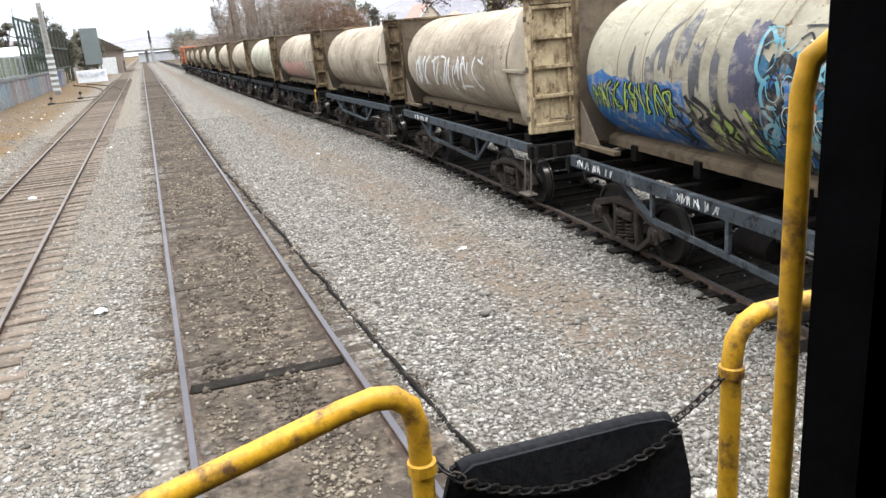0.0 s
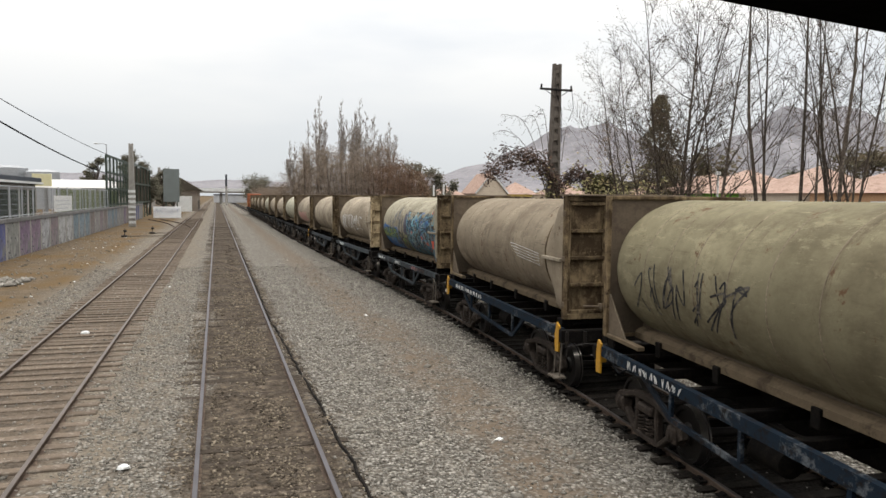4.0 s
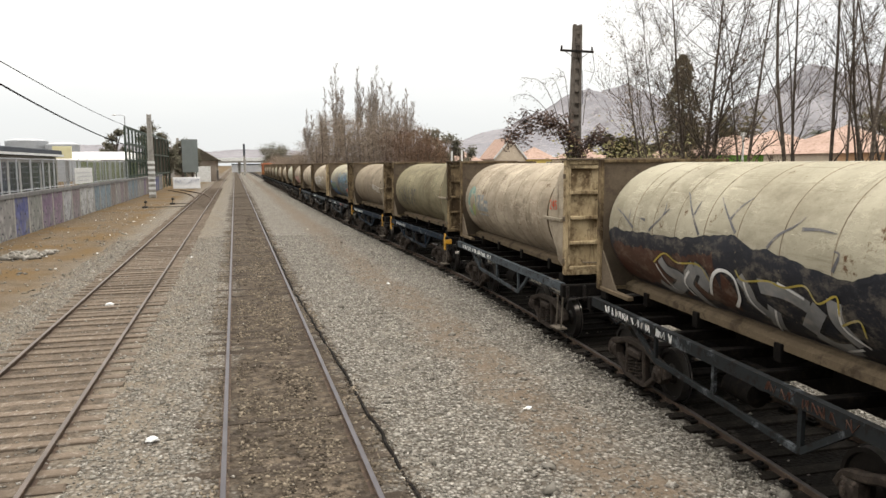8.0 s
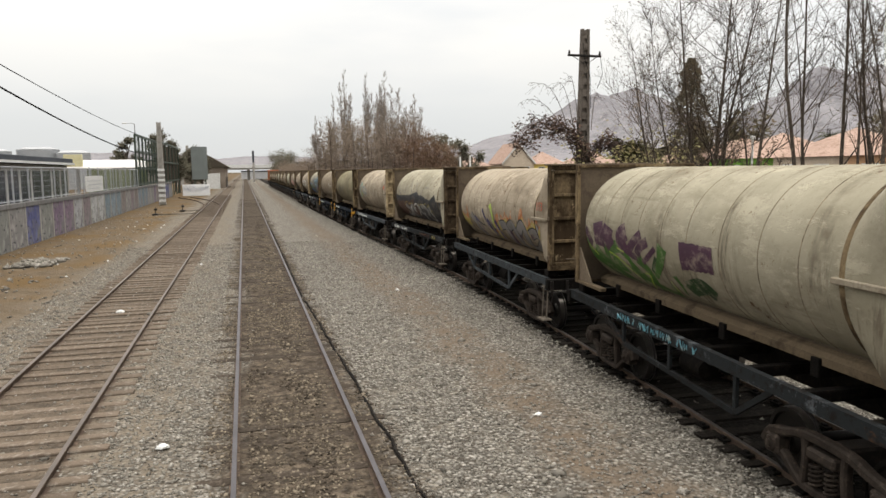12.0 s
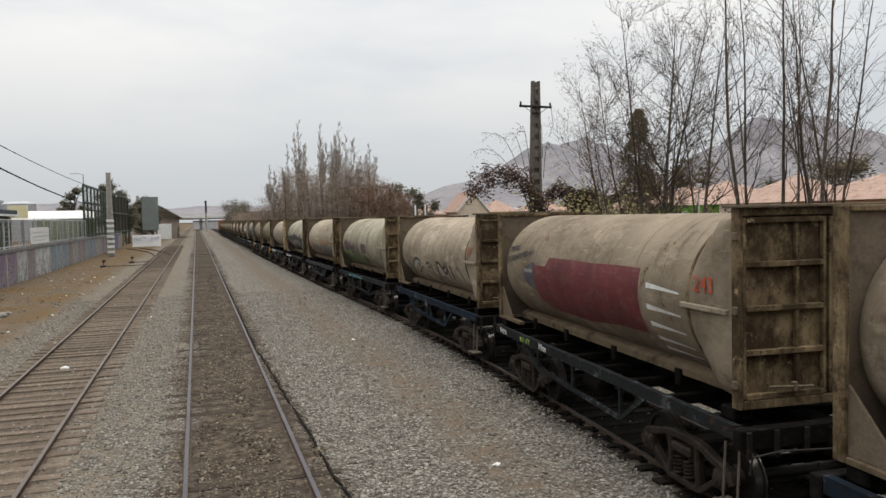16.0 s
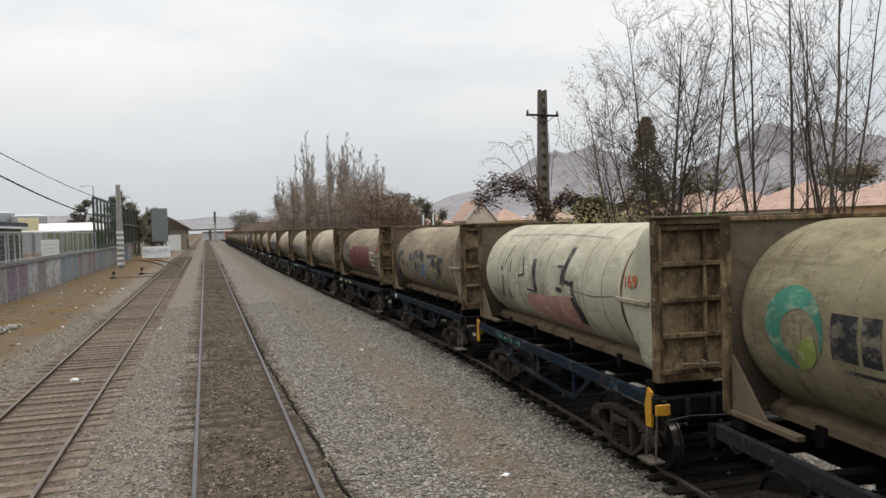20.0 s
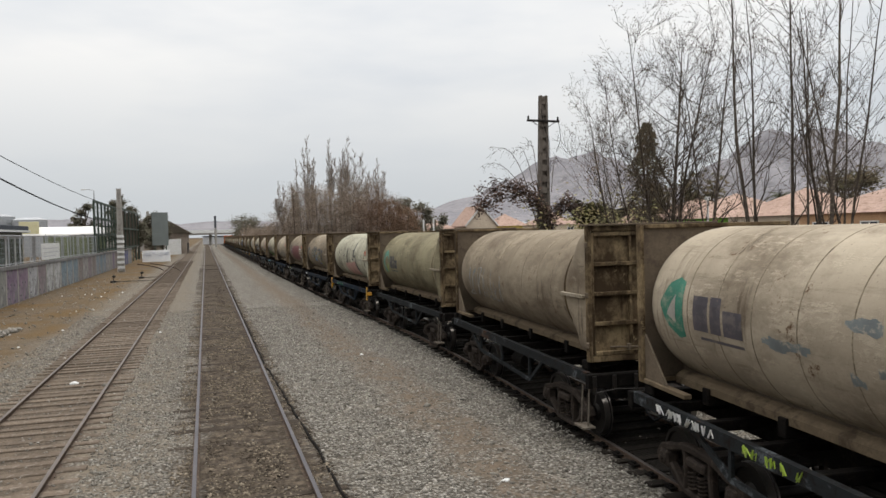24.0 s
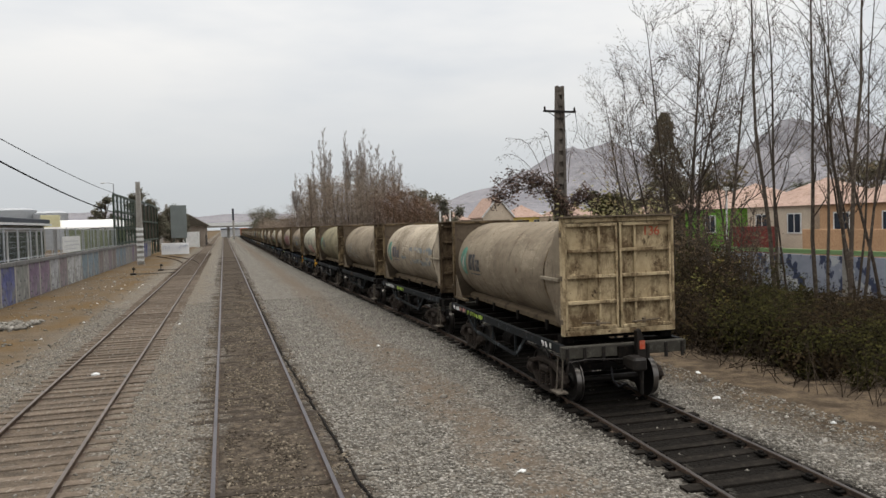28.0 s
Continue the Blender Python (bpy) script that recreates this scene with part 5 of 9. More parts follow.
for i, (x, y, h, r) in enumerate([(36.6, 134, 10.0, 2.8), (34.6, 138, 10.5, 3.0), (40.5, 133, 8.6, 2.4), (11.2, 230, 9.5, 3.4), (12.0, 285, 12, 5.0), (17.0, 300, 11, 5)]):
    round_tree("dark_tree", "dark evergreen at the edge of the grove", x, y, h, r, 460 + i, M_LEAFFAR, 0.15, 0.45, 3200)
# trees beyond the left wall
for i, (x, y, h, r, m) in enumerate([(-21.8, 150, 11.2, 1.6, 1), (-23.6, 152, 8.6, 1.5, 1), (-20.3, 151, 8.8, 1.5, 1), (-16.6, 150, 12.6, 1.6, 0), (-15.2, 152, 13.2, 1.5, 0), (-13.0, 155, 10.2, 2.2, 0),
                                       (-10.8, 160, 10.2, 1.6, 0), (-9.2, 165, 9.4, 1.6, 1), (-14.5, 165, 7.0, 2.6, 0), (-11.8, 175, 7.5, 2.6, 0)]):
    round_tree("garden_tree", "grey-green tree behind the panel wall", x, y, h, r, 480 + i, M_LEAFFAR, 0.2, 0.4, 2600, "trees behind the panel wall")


# ---- poles and wires ----
def concrete_pole(name, label, x, y, h, w0, w1, tilt=0.0, arm_z=None, arms=(-1.1, 0.95), striped=False, mat=None):
    mat = mat or M_CONCRETE
    p = thing(name, label, "utility pole", pose(x, y, 0, 0, tilt, 0))
    s = Shape()
    for sx in (-1, 1):
        s.add([(sx * w0 * 0.5 - w0 * 0.16, -w0 * 0.4, -0.2), (sx * w0 * 0.5 + w0 * 0.16, -w0 * 0.4, -0.2), (sx * w0 * 0.5 + w0 * 0.16, w0 * 0.4, -0.2), (sx * w0 * 0.5 - w0 * 0.16, w0 * 0.4, -0.2),
               (sx * w1 * 0.5 - w1 * 0.2, -w1 * 0.4, h), (sx * w1 * 0.5 + w1 * 0.2, -w1 * 0.4, h), (sx * w1 * 0.5 + w1 * 0.2, w1 * 0.4, h), (sx * w1 * 0.5 - w1 * 0.2, w1 * 0.4, h)],
              [(3, 2, 1, 0), (4, 5, 6, 7), (0, 1, 5, 4), (1, 2, 6, 5), (2, 3, 7, 6), (3, 0, 4, 7)])
    part("shaft", s, mat, p)
    back = Shape().add([(-w0 * 0.4, -0.03, -0.2), (w0 * 0.4, -0.03, -0.2), (w0 * 0.4, 0.03, -0.2), (-w0 * 0.4, 0.03, -0.2), (-w1 * 0.4, -0.03, h - 0.05), (w1 * 0.4, -0.03, h - 0.05), (w1 * 0.4, 0.03, h - 0.05), (-w1 * 0.4, 0.03, h - 0.05)],
                       [(3, 2, 1, 0), (4, 5, 6, 7), (0, 1, 5, 4), (1, 2, 6, 5), (2, 3, 7, 6), (3, 0, 4, 7)])
    part("core", back, mat, p)
    n = int(h / 0.62)
    for i in range(n):
        z = 0.3 + i * h / n
        w = w0 + (w1 - w0) * z / h
        part("web", Shape().box(-w * 0.5, w * 0.5, -w * 0.32, w * 0.32, z - 0.17, z + 0.2), mat, p)
    if arm_z:
        part("crossarm", Shape().box(arms[0], arms[1], -0.1, -0.22, arm_z - 0.06, arm_z + 0.06, 0.01), M_BOGIE, p)
        part("brace", Shape().bar((arms[0] * 0.7, -0.16, arm_z - 0.06), (-0.1, -0.16, arm_z - 0.45), 0.03, 0.03), M_BOGIE, p)
        part("brace", Shape().bar((arms[1] * 0.7, -0.16, arm_z - 0.06), (0.1, -0.16, arm_z - 0.45), 0.03, 0.03), M_BOGIE, p)
        for x0 in (arms[0] + 0.08, arms[1] - 0.08):
            part("insulator", Shape().lathe([(0, 0.03), (0.05, 0.07), (0.12, 0.05), (0.18, 0.06), (0.22, 0.02)], (x0, -0.16, arm_z + 0.06), 10, "z"), M_BOGIE, p, smooth=60)
    if striped:
        for i in range(7):
            z = 0.4 + i * 0.62
            part("white_band", Shape().box(-w0 * 0.62, w0 * 0.62, -w0 * 0.46, w0 * 0.46, z, z + 0.3), M_WHITEPAINT, p)
    return p


M_WHITEPAINT = plain("white_paint", (0.68, 0.68, 0.66), (0.55, 0.55, 0.53), 2, 0.7, 0, 20, 0.2, (0.35, 0.33, 0.3), 0.15)
M_POLE = plain("weathered_concrete", (0.2, 0.175, 0.15), (0.12, 0.1, 0.085), 1.2, 0.9, 0, 25, 0.4, (0.06, 0.05, 0.042), 0.4)
right_pole = concrete_pole("utility_pole", "weathered ladder-type concrete pole with a steel crossarm", 18.35, 40.0, 11.7, 0.62, 0.34, 0.9, 10.2, mat=M_POLE)
concrete_pole("utility_pole", "concrete pole with white painted bands beside the wall", -10.3, 96.5, 10.0, 0.62, 0.36, 0.0, None, striped=True)
part("pole_wire", Shape().tube([(0.9, -0.16, 10.3), (1.05, -0.2, 9.2), (0.75, -0.2, 8.4)], 0.015, 4, False), M_BLACK, right_pole)
part("pole_wire", Shape().tube([(-0.2, -0.2, 10.9), (-0.1, -0.25, 10.0), (0.3, -0.2, 9.0), (0.35, -0.2, 7.2)], 0.015, 4, False), M_BLACK, right_pole)


def cable(a, b, sag, r):
    a, b = Vector(a), Vector(b)
    pts = [a.lerp(b, i / 16) - Vector((0, 0, sag * 4 * (i / 16) * (1 - i / 16))) for i in range(17)]
    tagged(part("overhead_cable", Shape().tube(pts, r, 5, False), M_BLACK, mend=False), "sagging black overhead cable above the wall", "cable", "overhead cables")


cable((-12.0, 20, 10.0), (-12.6, 93.5, 6.3), 0.7, 0.05)
cable((-12.0, 20, 10.4), (-13.9, 105, 9.0), 0.5, 0.028)


# ---- left side beyond the wall ----
M_GREENSTEEL = plain("green_steel", (0.05, 0.07, 0.05), (0.035, 0.05, 0.04), 3, 0.6, 0.3, 30, 0.2, None, 0.2)
M_GREYSTEEL = plain("galvanised_steel", (0.42, 0.43, 0.44), (0.32, 0.33, 0.34), 3, 0.5, 0.4, 30, 0.2, None, 0.2)
M_DARKROOF = plain("dark_roof", (0.055, 0.06, 0.07), (0.085, 0.09, 0.1), 1, 0.7, 0, 10, 0.2, None, 0.1)
M_DARKGLASS = plain("dark_windows", (0.02, 0.025, 0.035), (0.04, 0.05, 0.07), 0.6, 0.15, 0, 10, 0.0, None, 0.5)
M_BROWNSTEEL = plain("brown_screen", (0.075, 0.06, 0.045), (0.05, 0.045, 0.035), 1.5, 0.8, 0.1, 20, 0.2, None, 0.2)
M_OLIVE = plain("olive_netting", (0.19, 0.21, 0.12), (0.14, 0.155, 0.09), 0.8, 0.9, 0, 15, 0.2, None, 0.3)


def fence_along(y0, y1, z0, z1):
    f = thing("wire_fence", "galvanised post and mesh fence on top of the panel wall", "fence")
    y = y0
    while y <= y1 + 0.01:
        part("post", Shape().box(-12.44, -12.36, y - 0.04, y + 0.04, z0, z1, 0.01), M_GREYSTEEL, f)
        y += 3.0
    part("top_rail", Shape().tube([(-12.4, y0, z1 - 0.03), (-12.4, y1, z1 - 0.03)], 0.03, 6), M_GREYSTEEL, f)
    part("bottom_rail", Shape().tube([(-12.4, y0, z0 + 0.1), (-12.4, y1, z0 + 0.1)], 0.025, 6), M_GREYSTEEL, f)
    w = Shape()
    n = int((y1 - y0) / 0.5)
    for i in range(n):
        y = y0 + i * 0.5
        w.bar((-12.4, y, z0), (-12.4, y + 0.5, z1), 0.003, 0.004)
        w.bar((-12.4, y + 0.5, z0), (-12.4, y, z1), 0.003, 0.004)
    for i in range(6):
        z = z0 + (z1 - z0) * (i + 0.5) / 6
        w.bar((-12.4, y0, z), (-12.4, y1, z), 0.006, 0.012)
    tagged(part("wire_mesh", w, M_GREYSTEEL, f, mend=False), kind="stuff")


fence_along(20, 92, 2.42, 4.35)

# low depot building with a dark flat roof
depot = thing("depot_building", "low depot with a dark flat roof and dark windows", "building", pose(0, 0, 0))
part("wall", Shape().box(-26, -16.2, 18, 75, 0, 4.7), M_CONCRETE, depot)
part("roof", Shape().box(-26.5, -15.8, 17.5, 75.6, 4.72, 5.3, 0.05), M_DARKROOF, depot)
for i in range(18):
    y = 20 + 3.05 * i
    w = part("window", Shape().box(-16.22, -16.12, y, y + 2.6, 1.0, 4.2), M_DARKGLASS, depot)
    part("window_frame", Shape().box(-16.19, -16.08, y - 0.1, y - 0.005, 0.9, 4.3), M_WHITEPAINT, w)
part("gutter", Shape().box(-15.78, -15.66, 17.5, 75.6, 4.74, 4.92), M_WHITEPAINT, depot)
# filling-station canopy; its white fascia gets an added glow to look bright
M_GLOWFASCIA = plain("glowing_white_fascia", (0.86, 0.86, 0.85), (0.8, 0.8, 0.79), 1, 0.5, 0, 5, 0.0, None, 0.0)
M_GLOWFASCIA.node_tree.nodes["Principled BSDF"].inputs["Emission Color"].default_value = (1.0, 0.98, 0.94, 1)
M_GLOWFASCIA.node_tree.nodes["Principled BSDF"].inputs["Emission Strength"].default_value = 0.55
canopy = thing("canopy", "white filling-station canopy with an added glow and a pale sign box", "canopy")
part("fascia", Shape().box(-34, -14.9, 109, 121, 4.75, 5.75, 0.03), M_GLOWFASCIA, canopy)
part("sign_box", Shape().box(-23.6, -21.3, 108.6, 108.95, 4.9, 6.5, 0.03), plain("pale_yellow_sign", (0.6, 0.56, 0.36), (0.55, 0.5, 0.3), 2, 0.6), canopy)
for x in (-32, -24, -16.5):
    for y in (111, 119):
        part("column", Shape().box(x - 0.2, x + 0.2, y - 0.2, y + 0.2, 0, 4.74), M_GREYSTEEL, canopy)
# netting and low walls under the canopy
nets = thing("green_screen", "olive green netting screen behind the panel wall", "screen")
for i in range(10):
    y = 70 + 4.0 * i
    part("net_panel", Shape().box(-13.6, -13.5, y, y + 3.9, 0.0, 4.3), M_OLIVE, nets)
    part("post", Shape().box(-13.48, -13.4, y - 0.06, y + 0.06, 0, 4.5), M_GREYSTEEL, nets)
board = thing("banner", "white banner with unreadable lettering on the fence", "banner", pose(-12.345, 66, 0))
part("sheet", Shape().box(-0.015, 0.015, -3.6, 3.6, 2.5, 3.75), M_WHITEPAINT, board)
for z, a, b in ((3.35, -3.0, 2.6), (3.05, -2.6, 3.0), (2.75, -3.0, 1.8)):
    part("text_bar", Shape().box(0.016, 0.022, a, b, z - 0.04, z + 0.04), M_GREYSTEEL, board)
tanks = thing("storage_tanks", "pale storage tanks and roofs in the hazy distance", "storage tank")
for x, y, r, h in ((-62, 210, 5, 10.5), (-52, 215, 5, 11.0), (-43, 212, 4, 10.0)):
    part("tank", Shape().lathe([(0, r), (h - 0.6, r), (h, r * 0.6)], (x, y, 0), 24, "z"), M_GREYSTEEL, tanks, smooth=40)
shedfar = thing("far_hall", "long pale hall roof beyond the depot", "building")
part("wall", Shape().box(-90, -40, 160, 190, 0, 6.5), M_CONCRETE, shedfar)
part("roof", Shape().prism([(-91, 6.52), (-39, 6.52), (-65, 8.6)], "y", 159, 191), M_GREYSTEEL, shedfar)


def frame_screen(name, label, y0, y1, z0, z1, cols, rows, mat, filled):
    f = thing(name, label, "steel screen", pose(-12.7, 0, 0))
    for i in range(cols + 1):
        y = y0 + (y1 - y0) * i / cols
        part("post", Shape().box(-0.09, 0.09, y - 0.13, y + 0.13, -0.1, z1), mat, f)
    for j in range(rows + 1):
        z = z0 + (z1 - z0) * j / rows
        part("beam", Shape().box(-0.07, 0.07, y0 + 0.13, y1 - 0.13, z - 0.13, z + 0.13), mat, f)
    if filled:
        for i in range(cols):
            ya = y0 + (y1 - y0) * i / cols
            part("sheet", Shape().box(-0.3, -0.2, ya + 0.2, ya + (y1 - y0) / cols - 0.2, z0, z1 - 0.3), M_BROWNSTEEL, f)
    else:
        m = Shape()
        for i in range(cols * 4):
            y = y0 + (y1 - y0) * (i + 0.5) / (cols * 4)
            m.bar((0.1, y, z0), (0.1, y, z1), 0.02, 0.03, (0, 1, 0))
        for j in range(rows * 4):
            z = z0 + (z1 - z0) * (j + 0.5) / (rows * 4)
            m.bar((0.1, y0, z), (0.1, y1, z), 0.02, 0.03)
        tagged(part("grille", m, mat, f, mend=False), kind="stuff")


frame_screen("lattice_screen", "tall green steel lattice screen above the wall", 93.5, 120, 2.6, 8.4, 8, 3, M_GREENSTEEL, False)
frame_screen("lattice_screen", "tall brown sheeted steel screen above the wall", 122, 152, 2.6, 8.6, 5, 2, M_GREENSTEEL, True)

lamp = thing("street_lamp", "tall thin steel street lamp with a single arm", "street lamp", pose(-14.1, 105, 0))
part("pole", Shape().tube([(0, 0, 0), (0, 0, 10.3)], [0.11, 0.06], 8), M_GREYSTEEL, lamp)
part("arm", Shape().tube([(0, 0, 10.3), (-0.4, 0, 10.42), (-1.0, 0, 10.4)], 0.045, 6), M_GREYSTEEL, lamp)
part("lamp_head", Shape().box(-1.5, -0.95, -0.12, 0.12, 10.33, 10.47, 0.04), M_WHITEPAINT, lamp)

hoarding = thing("hoarding", "grey back of a tall panel on steel legs", "billboard", pose(-7.9, 135, 0))
part("panel", Shape().box(-1.3, 1.3, -0.08, 0.08, 2.7, 8.3, 0.02), plain("grey_panel", (0.20, 0.22, 0.21), (0.16, 0.175, 0.17), 0.6, 0.7), hoarding)
for x in (-0.9, 0.9):
    part("leg", Shape().box(x - 0.1, x + 0.1, 0.1, 0.3, -0.1, 8.0), M_GREENSTEEL, hoarding)
block = thing("white_barrier", "low white wall with blue scrawls at the points", "barrier", pose(-8.5, 133, 0))
part("wall", Shape().box(-2.2, 2.2, -0.15, 0.15, -0.1, 1.9, 0.02), plain("whitewash", (0.8, 0.8, 0.8), (0.72, 0.72, 0.72), 1, 0.8, 0, 12, 0.1, None, 0.0), block)
scr = Shape()
srnd = random.Random(5)
for i in range(9):
    x = -1.8 + 0.45 * i
    pts = [(x + srnd.uniform(-0.2, 0.3), -0.165, srnd.uniform(0.7, 1.6)) for _ in range(5)]
    for p, q in zip(pts, pts[1:]):
        scr.bar(p, q, 0.012, 0.12, (0, 1, 0))
tagged(part("scrawl", scr, plain("blue_spray", (0.12, 0.16, 0.32), (0.2, 0.24, 0.36), 3, 0.7), block, mend=False), "blue and grey spray scrawl", kind="stuff")
shed = thing("station_house", "old station house with a low gable roof beside the line", "building", pose(-8.6, 190, 0))
part("wall", Shape().box(-6, 3.6, 0, 30, -0.1, 5.0), plain("ochre_plaster", (0.32, 0.27, 0.22), (0.25, 0.2, 0.16), 0.6, 0.9), shed)
part("roof", Shape().prism([(-7.0, 5.02), (4.6, 5.02), (-0.6, 8.2)], "y", -1, 31), M_BROWNSTEEL, shed)
for y in (4, 12, 20):
    part("door", Shape().box(3.62, 3.7, y, y + 1.6, 0, 2.6), M_DARKGLASS, shed)
part("kiosk_wall", Shape().box(-1.4, 2.4, -6.0, -1.2, 0, 3.6, 0.02), M_WHITEPAINT, shed)
for x, h in ((-5.4, 10.6), (-4.2, 9.6)):
    part("chimney", Shape().box(x - 0.3, x + 0.3, 6, 6.7, 5.2, h, 0.03), M_CONCRETE, shed)


# point levers by the left siding
for x, y in ((-8.65, 73.2), (-6.72, 78.9)):
    lv = thing("point_lever", "rusty weighted point lever beside the siding", "point lever", pose(x, y, 0), "point levers")
    part("base", Shape().box(-0.25, 0.25, -0.2, 0.2, -0.02, 0.18, 0.03), M_BOGIE, lv)
    part("lever", Shape().tube([(0, 0, 0.15), (0.05, 0.05, 0.75)], [0.04, 0.03], 6), M_BOGIE, lv)
    part("weight", Shape().lathe([(0.45, 0.1), (0.5, 0.15), (0.62, 0.15), (0.67, 0.08)], (0.05, 0.05, 0), 10, "z"), M_BOGIE, lv, smooth=40)
    part("rod", Shape().bar((0.1, 0.1, 0.07), (-4.9 - x, 0.4, 0.07), 0.05, 0.05), M_BOGIE, lv)
turnout = thing("turnout", "rusty turnout blades leaving the left siding", "turnout", kind="structure")
for s0 in (-GAUGE, GAUGE):
    pts = [(-4.03 + s0 - ((y - 82) / 30) ** 2 * 3.2, y, 0.07) for y in range(82, 126, 4)]
    rs = Shape()
    for p, q in zip(pts, pts[1:]):
        rs.bar(p, q, 0.07, 0.12)
    part("switch_rail", rs, M_RAIL, turnout)


# ---- far end of the line ----
bridge = thing("road_bridge", "pale concrete road bridge across the tracks", "bridge", pose(0, 350, 0))
part("deck", Shape().box(-60, 60, 0, 10, 4.9, 6.4), M_CONCRETE, bridge)
part("parapet", Shape().box(-60, 60, -0.3, -0.02, 5.6, 7.0), M_WHITEPAINT, bridge)
for x in (-22, -9, 1.5, 13.5, 26):
    part("pier", Shape().box(x - 0.6, x + 0.6, 3, 6, -0.1, 4.88), M_CONCRETE, bridge)
mast = thing("signal_mast", "grey advertising mast with a narrow head", "mast", pose(3.2, 300, 0))
part("shaft", Shape().tube([(0, 0, 0), (0, 0, 8.0)], [0.5, 0.4], 10), M_CONCRETE, mast)
part("head", Shape().box(-0.45, 0.35, -0.4, 0.4, 7.4, 12.0, 0.1), M_DARKROOF, mast)


# pale plaster with the distance haze put into its colour
M_PALEFAR = plain("haze_toned_plaster", (0.42, 0.42, 0.42), (0.36, 0.36, 0.365), 0.3, 0.95, 0, 4, 0.1, None, 0.2)


def far_building(x, y, w, d, h, m):
    b = thing("far_building", "hazy low building near the bridge", "building", pose(x, y, 0), "far buildings")
    part("wall", Shape().box(-w / 2, w / 2, 0, d, 0, h), m, b)
    part("roof", Shape().box(-w / 2 - 0.3, w / 2 + 0.3, -0.3, d + 0.3, h + 0.004, h + 0.5), M_DARKROOF, b)


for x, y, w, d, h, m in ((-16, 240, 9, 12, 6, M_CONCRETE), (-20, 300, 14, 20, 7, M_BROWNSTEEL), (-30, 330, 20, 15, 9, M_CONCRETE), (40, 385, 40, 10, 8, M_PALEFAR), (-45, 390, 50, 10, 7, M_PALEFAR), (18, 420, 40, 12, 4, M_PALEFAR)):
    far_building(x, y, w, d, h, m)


def hill_material():
    k = Nodes("haze_toned_hillside", 1.0)
    # greyish-mauve tones that carry the distance haze in the colour
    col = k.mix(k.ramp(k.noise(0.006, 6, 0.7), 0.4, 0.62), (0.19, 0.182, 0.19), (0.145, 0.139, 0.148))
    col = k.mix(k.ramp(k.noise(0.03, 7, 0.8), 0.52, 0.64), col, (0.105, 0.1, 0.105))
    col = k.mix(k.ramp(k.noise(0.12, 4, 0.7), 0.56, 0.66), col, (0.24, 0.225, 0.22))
    return k.done(col, k.noise(0.02, 6, 0.7), 0.6, 12.0)


M_HILL = hill_material()


def hill(name, peaks, x0, x1, y0, y1, seed):
    """A mountainside from a few rounded summits with gullies."""
    s, nx, ny = Shape(), 90, 40
    for j in range(ny + 1):
        for i in range(nx + 1):
            x, y = x0 + (x1 - x0) * i / nx, y0 + (y1 - y0) * j / ny
            z = 0.0
            for px, py, h, wx, wy in peaks:
                z = max(z, h * math.exp(-(((x - px) / wx) ** 2 + ((y - py) / wy) ** 2)))
            n = noise.fractal(Vector((x * 0.008, y * 0.008, seed)), 0.8, 2.0, 5)
            s.v.append((x, y, z * (1 + 0.09 * n) - 2 + 2.0 * n))
    for j in range(ny):
        for i in range(nx):
            a = j * (nx + 1) + i
            s.f.append((a, a + 1, a + nx + 2, a + nx + 1))
    return tagged(part(name, s, M_HILL, smooth=180, mend=False), "bare hill, greyish-mauve with painted haze", "hill", kind="structure")


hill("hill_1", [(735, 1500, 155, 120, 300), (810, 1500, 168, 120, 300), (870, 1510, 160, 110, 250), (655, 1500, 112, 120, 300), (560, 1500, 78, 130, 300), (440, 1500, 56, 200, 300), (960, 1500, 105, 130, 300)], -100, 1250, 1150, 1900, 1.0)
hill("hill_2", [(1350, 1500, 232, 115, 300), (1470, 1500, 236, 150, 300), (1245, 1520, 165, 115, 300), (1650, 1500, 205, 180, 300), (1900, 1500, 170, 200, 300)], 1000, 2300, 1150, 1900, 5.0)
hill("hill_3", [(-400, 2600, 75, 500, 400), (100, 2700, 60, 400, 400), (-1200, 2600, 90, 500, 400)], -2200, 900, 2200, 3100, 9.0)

# ---- houses on the right ----
M_TILE = plain("terracotta_tile", (0.37, 0.265, 0.215), (0.31, 0.215, 0.172), 0.8, 0.85, 0, 6, 0.4, (0.2, 0.13, 0.1), 0.15)
WALLS = {n: plain(n + "_plaster", c, tuple(v * 0.8 for v in c), 0.7, 0.9, 0, 12, 0.2, None, 0.1)
         for n, c in (("cream", (0.55, 0.46, 0.36)), ("green", (0.17, 0.36, 0.06)), ("orange", (0.47, 0.29, 0.17)), ("yellow", (0.55, 0.42, 0.12)), ("maroon", (0.17, 0.045, 0.04)), ("peach", (0.55, 0.38, 0.28)))}


